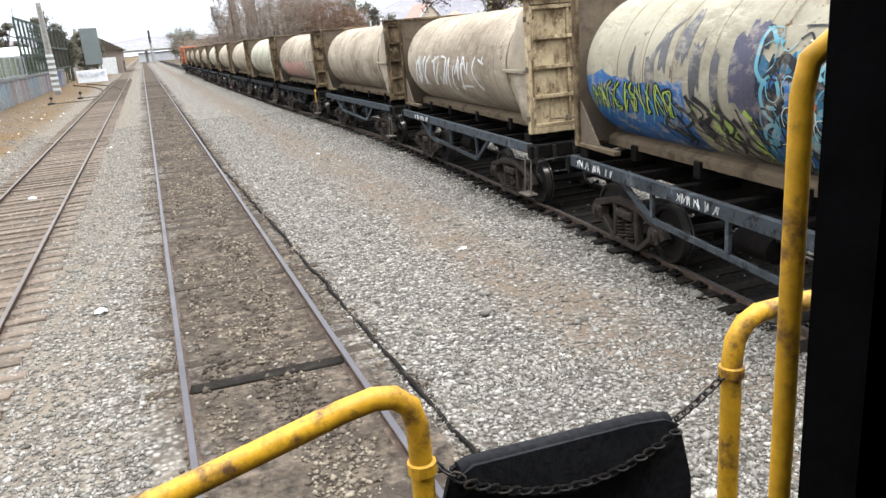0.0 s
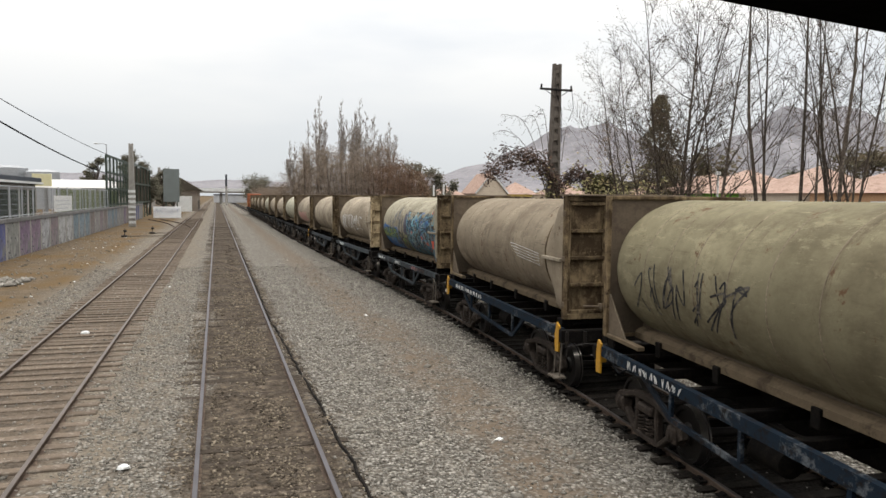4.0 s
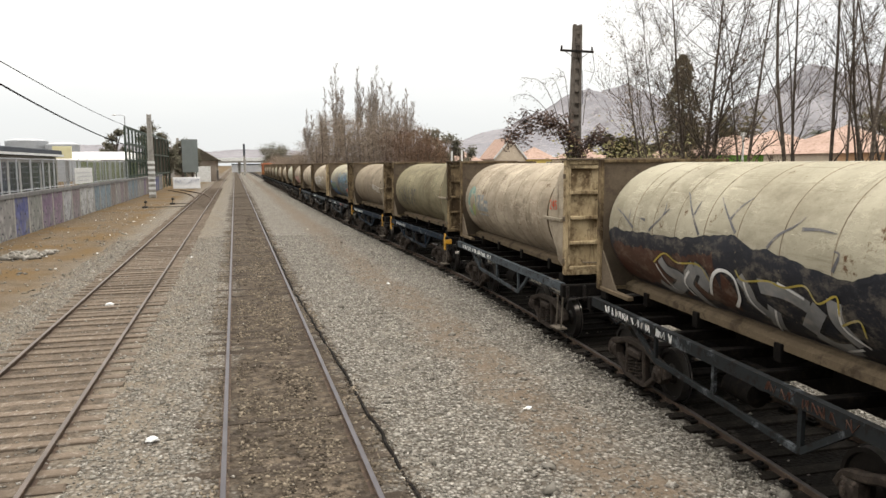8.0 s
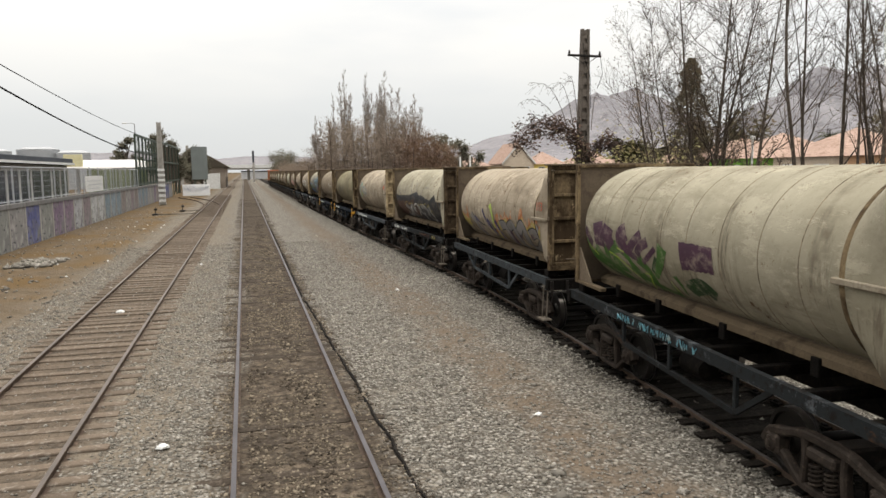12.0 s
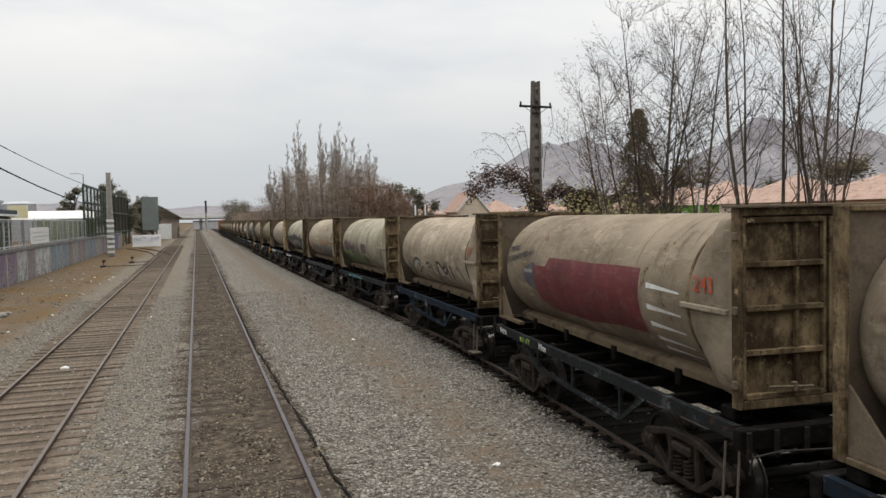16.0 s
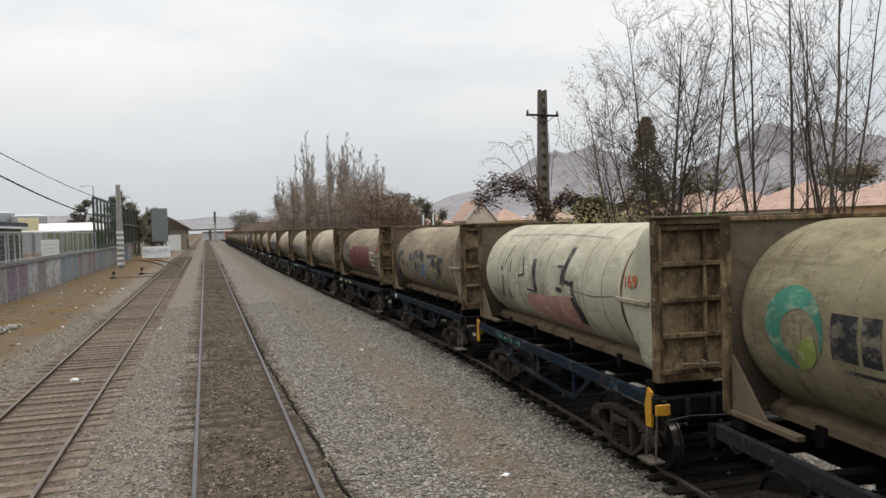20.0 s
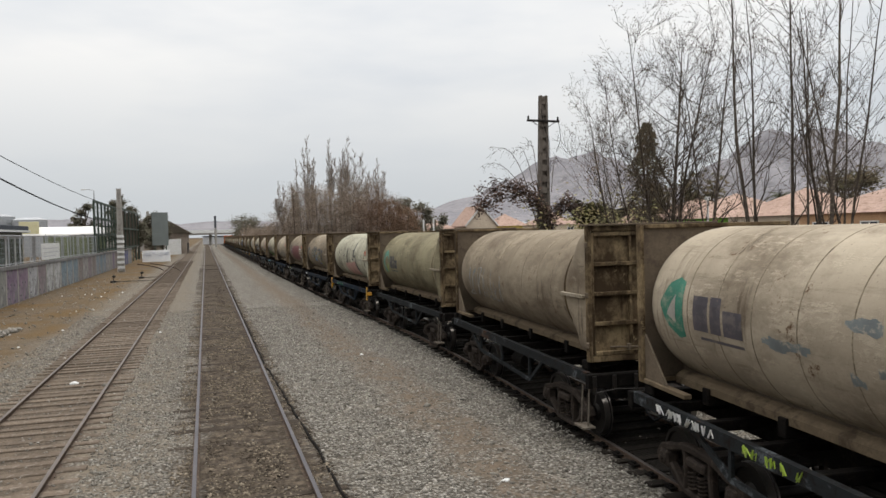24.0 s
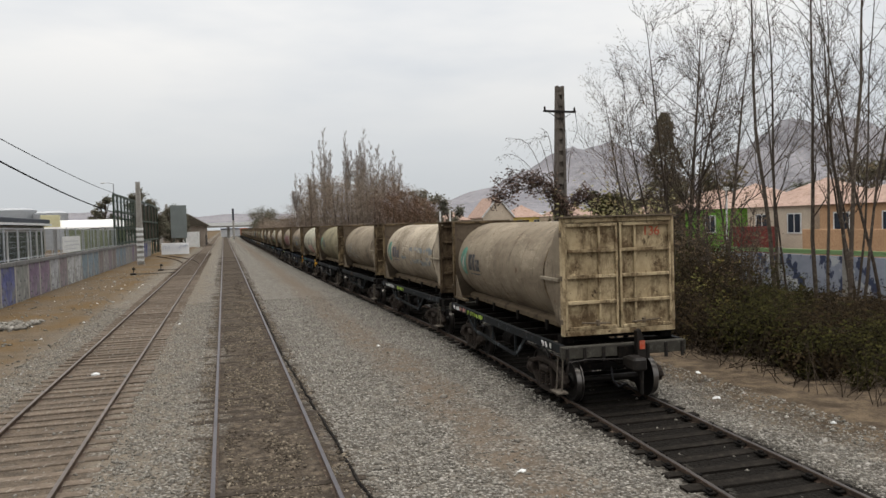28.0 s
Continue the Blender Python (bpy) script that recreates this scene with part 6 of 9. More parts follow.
def house(x, y, w, d, h, ridge, wall, label, hip=True, turn=0, windows=2):
    """A house of two rooms' depth; its front looks along its own -y side."""
    b = thing("house", label, "house", pose(x, y, 0, 0, 0, turn), "houses beyond the siding")
    part("wall", Shape().box(-w / 2, w / 2, 0, d, -0.1, h), wall, b)
    e, r = 0.22, Shape()
    q = min(w, d) * 0.5 if hip else 0.0
    if hip:
        r.add([(-w / 2 - e, -e, h), (w / 2 + e, -e, h), (w / 2 + e, d + e, h), (-w / 2 - e, d + e, h), (-w / 2 + q, d / 2, ridge), (w / 2 - q, d / 2, ridge)],
              [(0, 1, 5, 4), (1, 2, 5), (2, 3, 4, 5), (3, 0, 4), (3, 2, 1, 0)])
    else:
        r.add([(-w / 2 - e, -e, h - 0.15), (0, -e, ridge), (w / 2 + e, -e, h - 0.15), (-w / 2 - e, d + e, h - 0.15), (0, d + e, ridge), (w / 2 + e, d + e, h - 0.15),
               (-w / 2 - e, -e, h + 0.1), (0, -e, ridge + 0.25), (w / 2 + e, -e, h + 0.1), (-w / 2 - e, d + e, h + 0.1), (0, d + e, ridge + 0.25), (w / 2 + e, d + e, h + 0.1)],
              [(6, 7, 10, 9), (7, 8, 11, 10), (0, 3, 4, 1), (1, 4, 5, 2), (0, 1, 7, 6), (1, 2, 8, 7), (3, 9, 10, 4), (4, 10, 11, 5), (0, 6, 9, 3), (2, 5, 11, 8)])
        part("gable", Shape().prism([(-w / 2, h), (w / 2, h), (0, ridge - 0.1)], "y", 0.02, d - 0.02), wall, b)
        for sg in (-1, 1):
            part("barge_board", Shape().bar((sg * (w / 2 + e), -e - 0.03, h + 0.02), (0, -e - 0.03, ridge + 0.17), 0.06, 0.3, (0, 0, 1)), M_WHITEPAINT, b)
    part("roof", r, M_TILE, b, "terracotta tiled roof")
    for i in range(windows):
        wx = -w / 2 + w * (i + 0.5) / windows
        win = part("window", Shape().box(wx - 0.6, wx + 0.6, -0.03, 0.04, h - 1.9, h - 0.6), M_DARKGLASS, b)
        fr = Shape()
        fr.box(wx - 0.68, wx - 0.6, -0.06, 0.03, h - 1.98, h - 0.52).box(wx + 0.6, wx + 0.68, -0.06, 0.03, h - 1.98, h - 0.52)
        fr.box(wx - 0.6, wx + 0.6, -0.06, 0.03, h - 0.6, h - 0.52).box(wx - 0.6, wx + 0.6, -0.06, 0.03, h - 1.98, h - 1.9).box(wx - 0.03, wx + 0.03, -0.06, 0.03, h - 1.9, h - 0.6)
        part("window_frame", fr, M_WHITEPAINT, win)
    return b


house(52.4, 140, 6.6, 9, 4.7, 8.6, WALLS["cream"], "cream gabled house with pale barge boards and a terracotta roof", False)
house(59.5, 141, 7.0, 8, 4.6, 7.2, WALLS["yellow"], "yellow house with a terracotta hip roof")
house(45.6, 146, 6.0, 8, 4.4, 6.4, WALLS["peach"], "small peach house with a terracotta hip roof")
for hx in (66.0, 75.0, 84.0, 93.0, 102.0):
    house(hx, 132 - 0.25 * (hx - 66), 8.4, 9, 4.6, 7.2, WALLS["cream"], "cream house with a terracotta hip roof in a far row")
house(40.0, 60.5, 9.0, 9, 4.5, 6.4, WALLS["peach"], "peach house with a terracotta hip roof behind the trees", True, -90)
house(38.4, 53.2, 7.0, 9, 4.4, 6.5, WALLS["green"], "bright green house with a terracotta hip roof", True, -90, 1)
house(38.6, 45.6, 6.6, 9, 4.4, 6.5, WALLS["cream"], "cream house with a terracotta hip roof", True, -90, 2)
house(38.4, 37.6, 7.6, 9, 4.4, 6.2, WALLS["orange"], "orange house with a terracotta hip roof", True, -90, 2)
house(38.4, 28.5, 8.0, 9, 4.4, 6.3, WALLS["peach"], "peach house with a terracotta hip roof", True, -90, 2)
garage = thing("garden_wall", "maroon garden wall before the cream house", "wall")
part("wall", Shape().box(36.2, 36.4, 43.2, 47.6, -0.1, 3.0, 0.02), WALLS["maroon"], garage)
oranges = thing("garden_wall", "ochre garden wall before the orange house", "wall")
part("wall", Shape().box(36.2, 36.4, 30.4, 40.6, -0.1, 2.8, 0.02), WALLS["orange"], oranges)
trnd = random.Random(71)
for i in range(26):
    hx, hy = 120 + trnd.uniform(0, 260), 420 + trnd.uniform(0, 120)
    tb = thing("town_house", "tiny pale house at the foot of the hill", "house", pose(hx * 0.9, hy, trnd.uniform(0, 3), 0, 0, trnd.uniform(-30, 30)), "houses at the foot of the hill")
    part("wall", Shape().box(-4, 4, 0, 8, -3, 5), (WALLS["cream"], M_WHITEPAINT, WALLS["peach"])[i % 3], tb)
    part("roof", Shape().prism([(-4.5, 5.01), (4.5, 5.01), (0, 7.2)], "y", -0.5, 8.5), M_TILE if i % 2 else M_CONCRETE, tb)
twinpost = thing("vent_posts", "pair of thin white posts by the gabled house", "post")
for x, h in ((33.1, 5.9), (31.5, 5.7)):
    part("post", Shape().tube([(x, 110, 0), (x, 110, h)], 0.12, 6), M_WHITEPAINT, twinpost)
whitepost = thing("white_post", "thin white post by the boundary wall", "post", pose(27.2, 36.5, 0))
part("post", Shape().tube([(0, 0, 0), (0, 0, 5.4)], 0.06, 6), M_WHITEPAINT, whitepost)
part("head", Shape().box(-0.15, 0.15, -0.08, 0.08, 5.3, 5.5, 0.02), M_WHITEPAINT, whitepost)

wall_right = thing("wall_right", "pale grey-blue boundary wall with faded scrawls", "wall", kind="structure")
k = Nodes("scrawled_wall", 0.85)
wcol = k.mix(k.ramp(k.noise(0.6, 5), 0.4, 0.6), (0.30, 0.32, 0.37), (0.22, 0.24, 0.29))
wcol = k.mix(k.ramp(k.noise(1.4, 5, 0.6, k.mapped((1, 1.2, 0.8))), 0.53, 0.57), wcol, (0.05, 0.06, 0.10))
wcol = k.mix(k.ramp(k.noise(1.1, 5, 0.6, k.mapped((1, 0.8, 1.1))), 0.58, 0.62), wcol, (0.42, 0.43, 0.44))
M_SCRAWL = k.done(wcol, k.noise(18, 4), 0.3, 0.01)
k = Nodes("green_fence_paint", 0.7)
M_GREENFENCE = k.done(k.mix(k.noise(1.5), (0.16, 0.26, 0.10), (0.20, 0.30, 0.16)))
slab = tidy(Shape().box(-0.09, 0.09, -1.98, 1.98, -0.1, 1.85, 0.01).mesh("panel", M_SCRAWL))
rail_top = tidy(Shape().box(-0.05, 0.05, -1.98, 1.98, 1.9, 2.12, 0.01).mesh("green_rail", M_GREENFENCE))
pier = tidy(Shape().box(-0.14, 0.14, -0.14, 0.14, -0.1, 2.2, 0.01).mesh("pier", M_CONCRETE))
for i in range(16):
    y = 8 + 4.3 * i
    part("panel", slab, None, wall_right, at=pose(26.6, y, 0))
    part("green_rail", rail_top, None, wall_right, at=pose(26.6, y, 0))
    part("pier", pier, None, wall_right, at=pose(26.6, y - 2.14, 0))


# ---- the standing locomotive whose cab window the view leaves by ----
# almost no reflectance: the unlit cab interior is put into the lining's colour
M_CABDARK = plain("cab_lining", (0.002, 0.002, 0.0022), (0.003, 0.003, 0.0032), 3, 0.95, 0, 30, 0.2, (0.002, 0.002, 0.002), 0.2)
M_CABBLUE = plain("cab_paint", (0.09, 0.11, 0.13), (0.06, 0.075, 0.09), 2, 0.55, 0.1, 20, 0.2, None, 0.2)
loco = thing("locomotive_cab", "dark locomotive cab end with yellow tube railings", "locomotive")
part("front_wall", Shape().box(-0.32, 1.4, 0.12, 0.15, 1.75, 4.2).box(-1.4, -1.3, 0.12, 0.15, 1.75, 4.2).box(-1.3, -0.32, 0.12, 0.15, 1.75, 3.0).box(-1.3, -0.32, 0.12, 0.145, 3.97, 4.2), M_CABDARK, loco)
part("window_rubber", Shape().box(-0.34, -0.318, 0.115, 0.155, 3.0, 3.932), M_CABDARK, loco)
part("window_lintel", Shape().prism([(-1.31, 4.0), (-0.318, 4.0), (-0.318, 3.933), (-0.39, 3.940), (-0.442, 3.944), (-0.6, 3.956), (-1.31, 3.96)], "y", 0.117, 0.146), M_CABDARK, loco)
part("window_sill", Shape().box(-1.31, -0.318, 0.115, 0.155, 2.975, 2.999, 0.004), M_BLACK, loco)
part("inner_post", Shape().box(-0.26, -0.2, 0.06, 0.118, 1.76, 4.19, 0.015), M_CABBLUE, loco)
part("latch_plate", Shape().box(-0.30, -0.275, 0.085, 0.118, 3.08, 3.3, 0.006), M_GREYSTEEL, loco)
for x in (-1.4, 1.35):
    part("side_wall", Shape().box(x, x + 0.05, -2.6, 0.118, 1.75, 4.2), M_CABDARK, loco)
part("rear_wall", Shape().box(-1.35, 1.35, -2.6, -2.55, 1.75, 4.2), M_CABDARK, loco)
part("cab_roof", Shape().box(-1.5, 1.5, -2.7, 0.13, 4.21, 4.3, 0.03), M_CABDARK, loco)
part("deck", Shape().box(-1.42, 1.42, -9.0, 1.3, 1.55, 1.74, 0.02), M_UNDER, loco)
part("hood", Shape().box(-1.0, 1.0, -9.0, -2.72, 1.745, 3.9, 0.08), M_CABBLUE, loco)
part("buffer_beam", Shape().box(-1.4, 1.4, 1.3, 1.42, 0.85, 1.74, 0.02), M_BLACK, loco)
part("underframe", Shape().box(-1.1, 1.1, -9.0, 1.3, 0.95, 1.545, 0.03), M_UNDER, loco)
for y in (-1.2, -7.0):
    tr = part("truck", Shape().box(-1.1, 1.1, y - 1.6, y + 1.6, 0.45, 0.94, 0.05), M_UNDER, loco)
    for dy in (-1.1, 1.1):
        part("wheelset", wheelset_shape(), M_WHEEL, tr, smooth=35, at=pose(0, y + dy, RAIL_TOP + WHEEL_R + 0.0))
M_RAILYELLOW = plain("chipped_yellow_paint", (0.46, 0.25, 0.012), (0.38, 0.2, 0.01), 5, 0.45, 0, 45, 0.15, (0.07, 0.035, 0.015), 0.0)
left_rail = [(-1.35, 1.1, 2.70), (-0.78, 1.1, 2.785), (-0.586, 1.1, 2.83), (-0.45, 1.1, 2.862), (-0.385, 1.1, 2.872), (-0.345, 1.1, 2.865), (-0.315, 1.1, 2.838), (-0.303, 1.1, 2.79), (-0.302, 1.1, 2.5), (-0.302, 1.1, 1.74)]
part("handrail", Shape().tube(left_rail, 0.024, 12), M_RAILYELLOW, loco, "chipped yellow tube handrail", smooth=60)
right_rail = [(0.476, 1.1, 1.74), (0.476, 1.1, 2.5), (0.476, 1.1, 2.74), (0.484, 1.1, 2.79), (0.51, 1.1, 2.828), (0.55, 1.1, 2.845), (0.62, 1.1, 2.845), (1.38, 1.1, 2.83)]
part("handrail", Shape().tube(right_rail, 0.024, 12), M_RAILYELLOW, loco, "chipped yellow tube handrail", smooth=60)
grab = [(-0.043, 0.45, 1.74), (-0.043, 0.45, 2.6), (-0.043, 0.45, 3.44), (-0.04, 0.445, 3.475), (-0.025, 0.43, 3.495), (0.0, 0.4, 3.5), (0.02, 0.155, 3.5)]
part("grab_pole", Shape().tube(grab, 0.0125, 12), M_RAILYELLOW, loco, "chipped yellow tube grab pole", smooth=60)
for x in (-1.35, 1.38):
    part("rail_post", Shape().tube([(x, 1.1, 1.74), (x, 1.1, 2.8)], 0.022, 10), M_RAILYELLOW, loco, smooth=60)
for x, z in ((-0.302, 2.70), (0.476, 2.715)):
    part("chain_eye", Shape().lathe([(-0.02, 0.012), (-0.012, 0.03), (0.012, 0.03), (0.02, 0.012)], (x, 1.1, z), 12, "z"), M_RAILYELLOW, loco)

mat_thing = thing("rubber_mat", "black rubber mat folded over the gangway chain", "mat")
mat_out = [(-0.25, 2.0), (-0.27, 2.46), (-0.262, 2.58), (-0.236, 2.664), (-0.2, 2.68), (0.2, 2.662), (0.27, 2.655), (0.31, 2.635), (0.345, 2.58), (0.375, 2.45), (0.38, 2.0)]
part("back_sheet", Shape().prism(mat_out, "y", 1.112, 1.124), M_BLACK, mat_thing)
flap = [(-0.236, 2.664)] + [(-0.236 + 0.55 * i / 12, 2.66 - 0.032 * i / 12 - 0.10 * math.sin(math.pi * i / 12)) for i in range(1, 12)] + [(0.31, 2.632), (0.27, 2.655), (0.2, 2.665), (-0.2, 2.682)]
part("front_flap", Shape().prism(flap, "y", 1.076, 1.086), M_BLACK, mat_thing)
part("fold", Shape().tube([(-0.225, 1.1, 2.666), (-0.18, 1.1, 2.67), (0.2, 1.1, 2.655), (0.29, 1.1, 2.638)], 0.02, 8), M_BLACK, mat_thing, smooth=60)


def chain(a, b, sag, link):
    c = thing("gangway_chain", "dark steel safety chain between the railings", "chain", group="gangway chains")
    a, b = Vector(a), Vector(b)
    n = int((b - a).length / (link * 0.72))
    for i in range(n):
        f = (i + 0.5) / n
        p = a.lerp(b, f) - Vector((0, 0, sag * 4 * f * (1 - f)))
        d = (b - a).normalized()
        s = Vector((0, 1, 0)) if i % 2 else d.cross(Vector((0, 1, 0)))
        ring = [p + d * math.cos(q * 0.7854) * link * 0.5 + s * math.sin(q * 0.7854) * link * 0.3 for q in range(9)]
        part("link", Shape().tube(ring, link * 0.085, 5, False), M_BOGIE, c, mend=False)


chain((-0.285, 1.1, 2.70), (-0.225, 1.072, 2.66), 0.0, 0.035)
chain((-0.225, 1.062, 2.66), (0.30, 1.062, 2.632), 0.075, 0.032)
chain((0.30, 1.1, 2.625), (0.462, 1.1, 2.715), 0.008, 0.032)

# ---- the engine at the head of the train ----
M_ORANGE = plain("orange_paint", (0.3, 0.095, 0.04), (0.22, 0.075, 0.035), 1.2, 0.6, 0, 15, 0.2, (0.2, 0.08, 0.04), 0.1)
engine = thing("freight_engine", "faded orange-red diesel engine at the head of the tank train", "locomotive")
part("underframe", Shape().box(-1.4, 1.4, -8, 8, 1.0, 1.5, 0.05), M_UNDER, engine)
part("long_hood", Shape().box(-0.95, 0.95, -7.8, 3.2, 1.505, 3.9, 0.1), M_ORANGE, engine)
cabp = part("cab", Shape().box(-1.4, 1.4, 3.25, 6.0, 1.505, 4.3, 0.12), M_ORANGE, engine)
part("short_hood", Shape().box(-0.95, 0.95, 6.02, 7.8, 1.505, 3.0, 0.1), M_ORANGE, engine)
for x in (-1.42, 1.4):
    part("cab_window", Shape().box(x, x + 0.02, 3.9, 5.4, 2.9, 3.8), M_DARKGLASS, cabp)
for x in (-0.9, 0.3):
    part("cab_window", Shape().box(x, x + 0.6, 3.22, 3.245, 3.2, 3.9), M_DARKGLASS, cabp)
for y in (-5.2, 5.2):
    tk = part("truck", Shape().box(-1.15, 1.15, y - 2.0, y + 2.0, 0.4, 0.98, 0.06), M_UNDER, engine)
    for dy in (-1.5, 0, 1.5):
        part("wheelset", wheelset_shape(), M_WHEEL, tk, smooth=35, at=pose(0, y + dy, SIDING_TOP + WHEEL_R))
part("fuel_tank", Shape().box(-1.2, 1.2, -2.4, 2.4, 0.45, 0.99, 0.1), M_UNDER, engine)
for sx in (-1, 1):
    part("handrail", Shape().tube([(sx * 1.35, -7.8, 1.5), (sx * 1.35, -7.8, 2.5), (sx * 1.35, 3.0, 2.5), (sx * 1.35, 3.0, 1.5)], 0.025, 6), M_YELLOW, engine)


# ---- sleepers, fastenings and loose stones ----
lay_sleepers(left_track, lambda y: -4.03, 2.0, 130, 0.56, M_SLEEPER, 0.035, 11, 120)
lay_sleepers(main_track, lambda y: 0.0, 2.0, 110, 0.6, M_SLEEPERDARK, 0.004, 23, 100)
part("sleeper", sleeper_mesh(71, M_SLEEPERBLACK, 0.2, 1.68), None, main_track, "dark exposed sleeper", at=pose(0.02, 7.68, 0.03, 0, 0, -3.5))
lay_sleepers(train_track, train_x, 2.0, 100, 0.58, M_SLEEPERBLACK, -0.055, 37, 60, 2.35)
anchor = tidy(Shape().box(-0.06, 0.06, -0.1, 0.1, 0, 0.035, 0.008).box(-0.03, 0.03, -0.05, 0.05, 0.03, 0.07, 0.01).mesh("rail_clip", M_UNDER))
for i in range(34):
    y = 4.0 + 0.58 * i
    for side in (-1, 1):
        for e in (-0.1, 0.1):
            part("rail_clip", anchor, None, train_track, at=pose(train_x(y) + side * GAUGE + e, y, -0.055))


def stone_material():
    k = Nodes("ballast_stone", 0.9)
    g = k.n.new("ShaderNodeNewGeometry").outputs["Random Per Island"]
    col = k.mix(k.ramp(g, 0.0, 0.6), (0.07, 0.065, 0.056), (0.19, 0.176, 0.153))
    col = k.mix(k.ramp(g, 0.75, 1.0), col, (0.3, 0.282, 0.25))
    col = k.mix(k.ramp(k.noise(60, 3), 0.5, 0.7), col, (0.105, 0.087, 0.068))
    return k.done(col, k.noise(90, 3), 0.4, 0.004)


M_STONE = stone_material()


def stones(name, label, count, area, size, seed, bury=0.35, keep=None, mat=None):
    """Angular stones strewn over a stretch, all in one mesh."""
    rng = np.random.default_rng(seed)
    n = count
    y = area[2] + (area[3] - area[2]) * rng.random(n) ** 1.5
    x = area[0] + (area[1] - area[0]) * rng.random(n)
    if keep is not None:
        ok = keep(x, y, rng)
        x, y = x[ok], y[ok]
        n = len(x)
    base = np.array([(1, 0, 0), (-1, 0, 0), (0, 1, 0), (0, -1, 0), (0, 0, 1), (0, 0, -1)], float)
    tri = np.array([(0, 2, 4), (2, 1, 4), (1, 3, 4), (3, 0, 4), (2, 0, 5), (1, 2, 5), (3, 1, 5), (0, 3, 5)])
    v = base[None] * rng.uniform(0.55, 1.2, (n, 6, 1)) + rng.normal(0, 0.16, (n, 6, 3))
    v *= (size * rng.lognormal(0, 0.35, (n, 1, 1))) * rng.uniform(0.6, 1.2, (n, 1, 3)) * np.array([1, 1, 0.7])
    a = rng.uniform(0, 6.283, n)
    c, s = np.cos(a)[:, None], np.sin(a)[:, None]
    vx, vy = v[..., 0] * c - v[..., 1] * s, v[..., 0] * s + v[..., 1] * c
    lift = size * (0.5 - bury)
    gz = -0.09 * np.clip(np.minimum((x - 4.3) / 1.2, (10.8 - x) / 1.2), 0, 1)
    p = np.stack([vx + x[:, None], vy + y[:, None], v[..., 2] + lift + gz[:, None]], -1).reshape(-1, 3)
    f = (tri[None] + 6 * np.arange(n)[:, None, None]).reshape(-1, 3)
    me = bpy.data.meshes.new(name)
    me.vertices.add(len(p))
    me.vertices.foreach_set("co", p.ravel().astype(np.float32))
    me.loops.add(len(f) * 3)
    me.loops.foreach_set("vertex_index", f.ravel().astype(np.int32))
    me.polygons.add(len(f))
    me.polygons.foreach_set("loop_start", np.arange(0, len(f) * 3, 3, dtype=np.int32))
    me.update(calc_edges=True)
    me.materials.append(mat or M_STONE)
    return tagged(new(name, me), label, "gravel", kind="stuff")


def open_gravel(x, y, rng):
    own = (np.abs(x) < 1.25)
    lane = (x > 3.2) & (x < 4.8)
    lt = (np.abs(x + 4.03) < 1.3)
    mid = np.interp(y, (0, 8, 14, 20, 27, 36, 50), (6.2, 6.85, 7.32, 7.66, 7.82, 7.68, 7.45))
    under = (np.abs(x - mid) < 1.15)
    drop = np.where(own, 0.985, np.where(lane, 0.55, np.where(lt, 0.9, np.where(under, 0.985, 0.0))))
    return rng.random(len(x)) > drop


stones("ballast_stones", "loose grey ballast stones between the tracks", 115000, (-6.6, 10.6, 6.0, 42.0), 0.027, 3, 0.3, open_gravel)
def crumb_material(name, c1, c2):
    k = Nodes(name, 0.92)
    geo = k.n.new("ShaderNodeNewGeometry")
    col = k.mix(geo.outputs["Random Per Island"], c1, c2)
    return k.done(col, k.noise(60, 3), 0.3, 0.005)


def between_rails(x, y, rng):
    """Patches of crumbs, thicker along the middle and the rails."""
    patch = np.sin(x * 5.1 + 1.3 * np.sin(y * 1.7)) + np.sin(y * 2.3 + 2.1 * np.sin(x * 3.7)) + np.sin(y * 0.71)
    return (np.abs(np.abs(x) - 0.76) > 0.07) & (patch + rng.normal(0, 0.6, len(x)) > -0.1)


def oily_patches(x, y, rng):
    patch = np.sin(y * 1.9 + 1.7 * np.sin(x * 4.3)) + np.sin(x * 6.7 + 0.9 * np.sin(y * 2.9)) - 1.6 * np.abs(x)
    return (np.abs(x) < 0.68) & (patch + rng.normal(0, 0.5, len(x)) > 0.1)


def cable_side(x, y, rng):
    line = 1.44 - 0.42 * np.clip((y - 4) / 20, 0, 1)
    return np.abs(x - line + rng.normal(0, 0.03, len(x))) < 0.05 + 0.04 * np.sin(y * 3.1)


M_CRUMB = crumb_material("brown_crumbs", (0.05, 0.04, 0.03), (0.2, 0.166, 0.125))
M_CLOD = crumb_material("oily_clods", (0.022, 0.018, 0.014), (0.09, 0.072, 0.055))
stones("bed_crumbs", "brown gravel crumbs between the polished rails", 23000, (-1.3, 1.3, 4.4, 46.0), 0.026, 31, 0.25, between_rails, M_CRUMB)
stones("bed_clods", "oil-soaked clods between the polished rails", 9000, (-0.7, 0.7, 6.0, 60.0), 0.03, 32, 0.35, oily_patches, M_CLOD)
stones("dark_clods", "dark clods heaped along the ground cable", 9000, (0.9, 1.6, 5.0, 60.0), 0.026, 33, 0.15, cable_side, M_CLOD)
stones("pale_stones", "scattered larger pale stones on the ballast", 420, (-6.4, 9.4, 7.0, 46.0), 0.05, 4, 0.25, lambda x, y, rng: (np.abs(x) > 0.95) & (np.abs(x - 7.2) > 1.5))
stones("verge_rubble", "rubble and stones on the earth verge", 900, (-12.0, -6.4, 14.0, 80.0), 0.06, 6, 0.2)
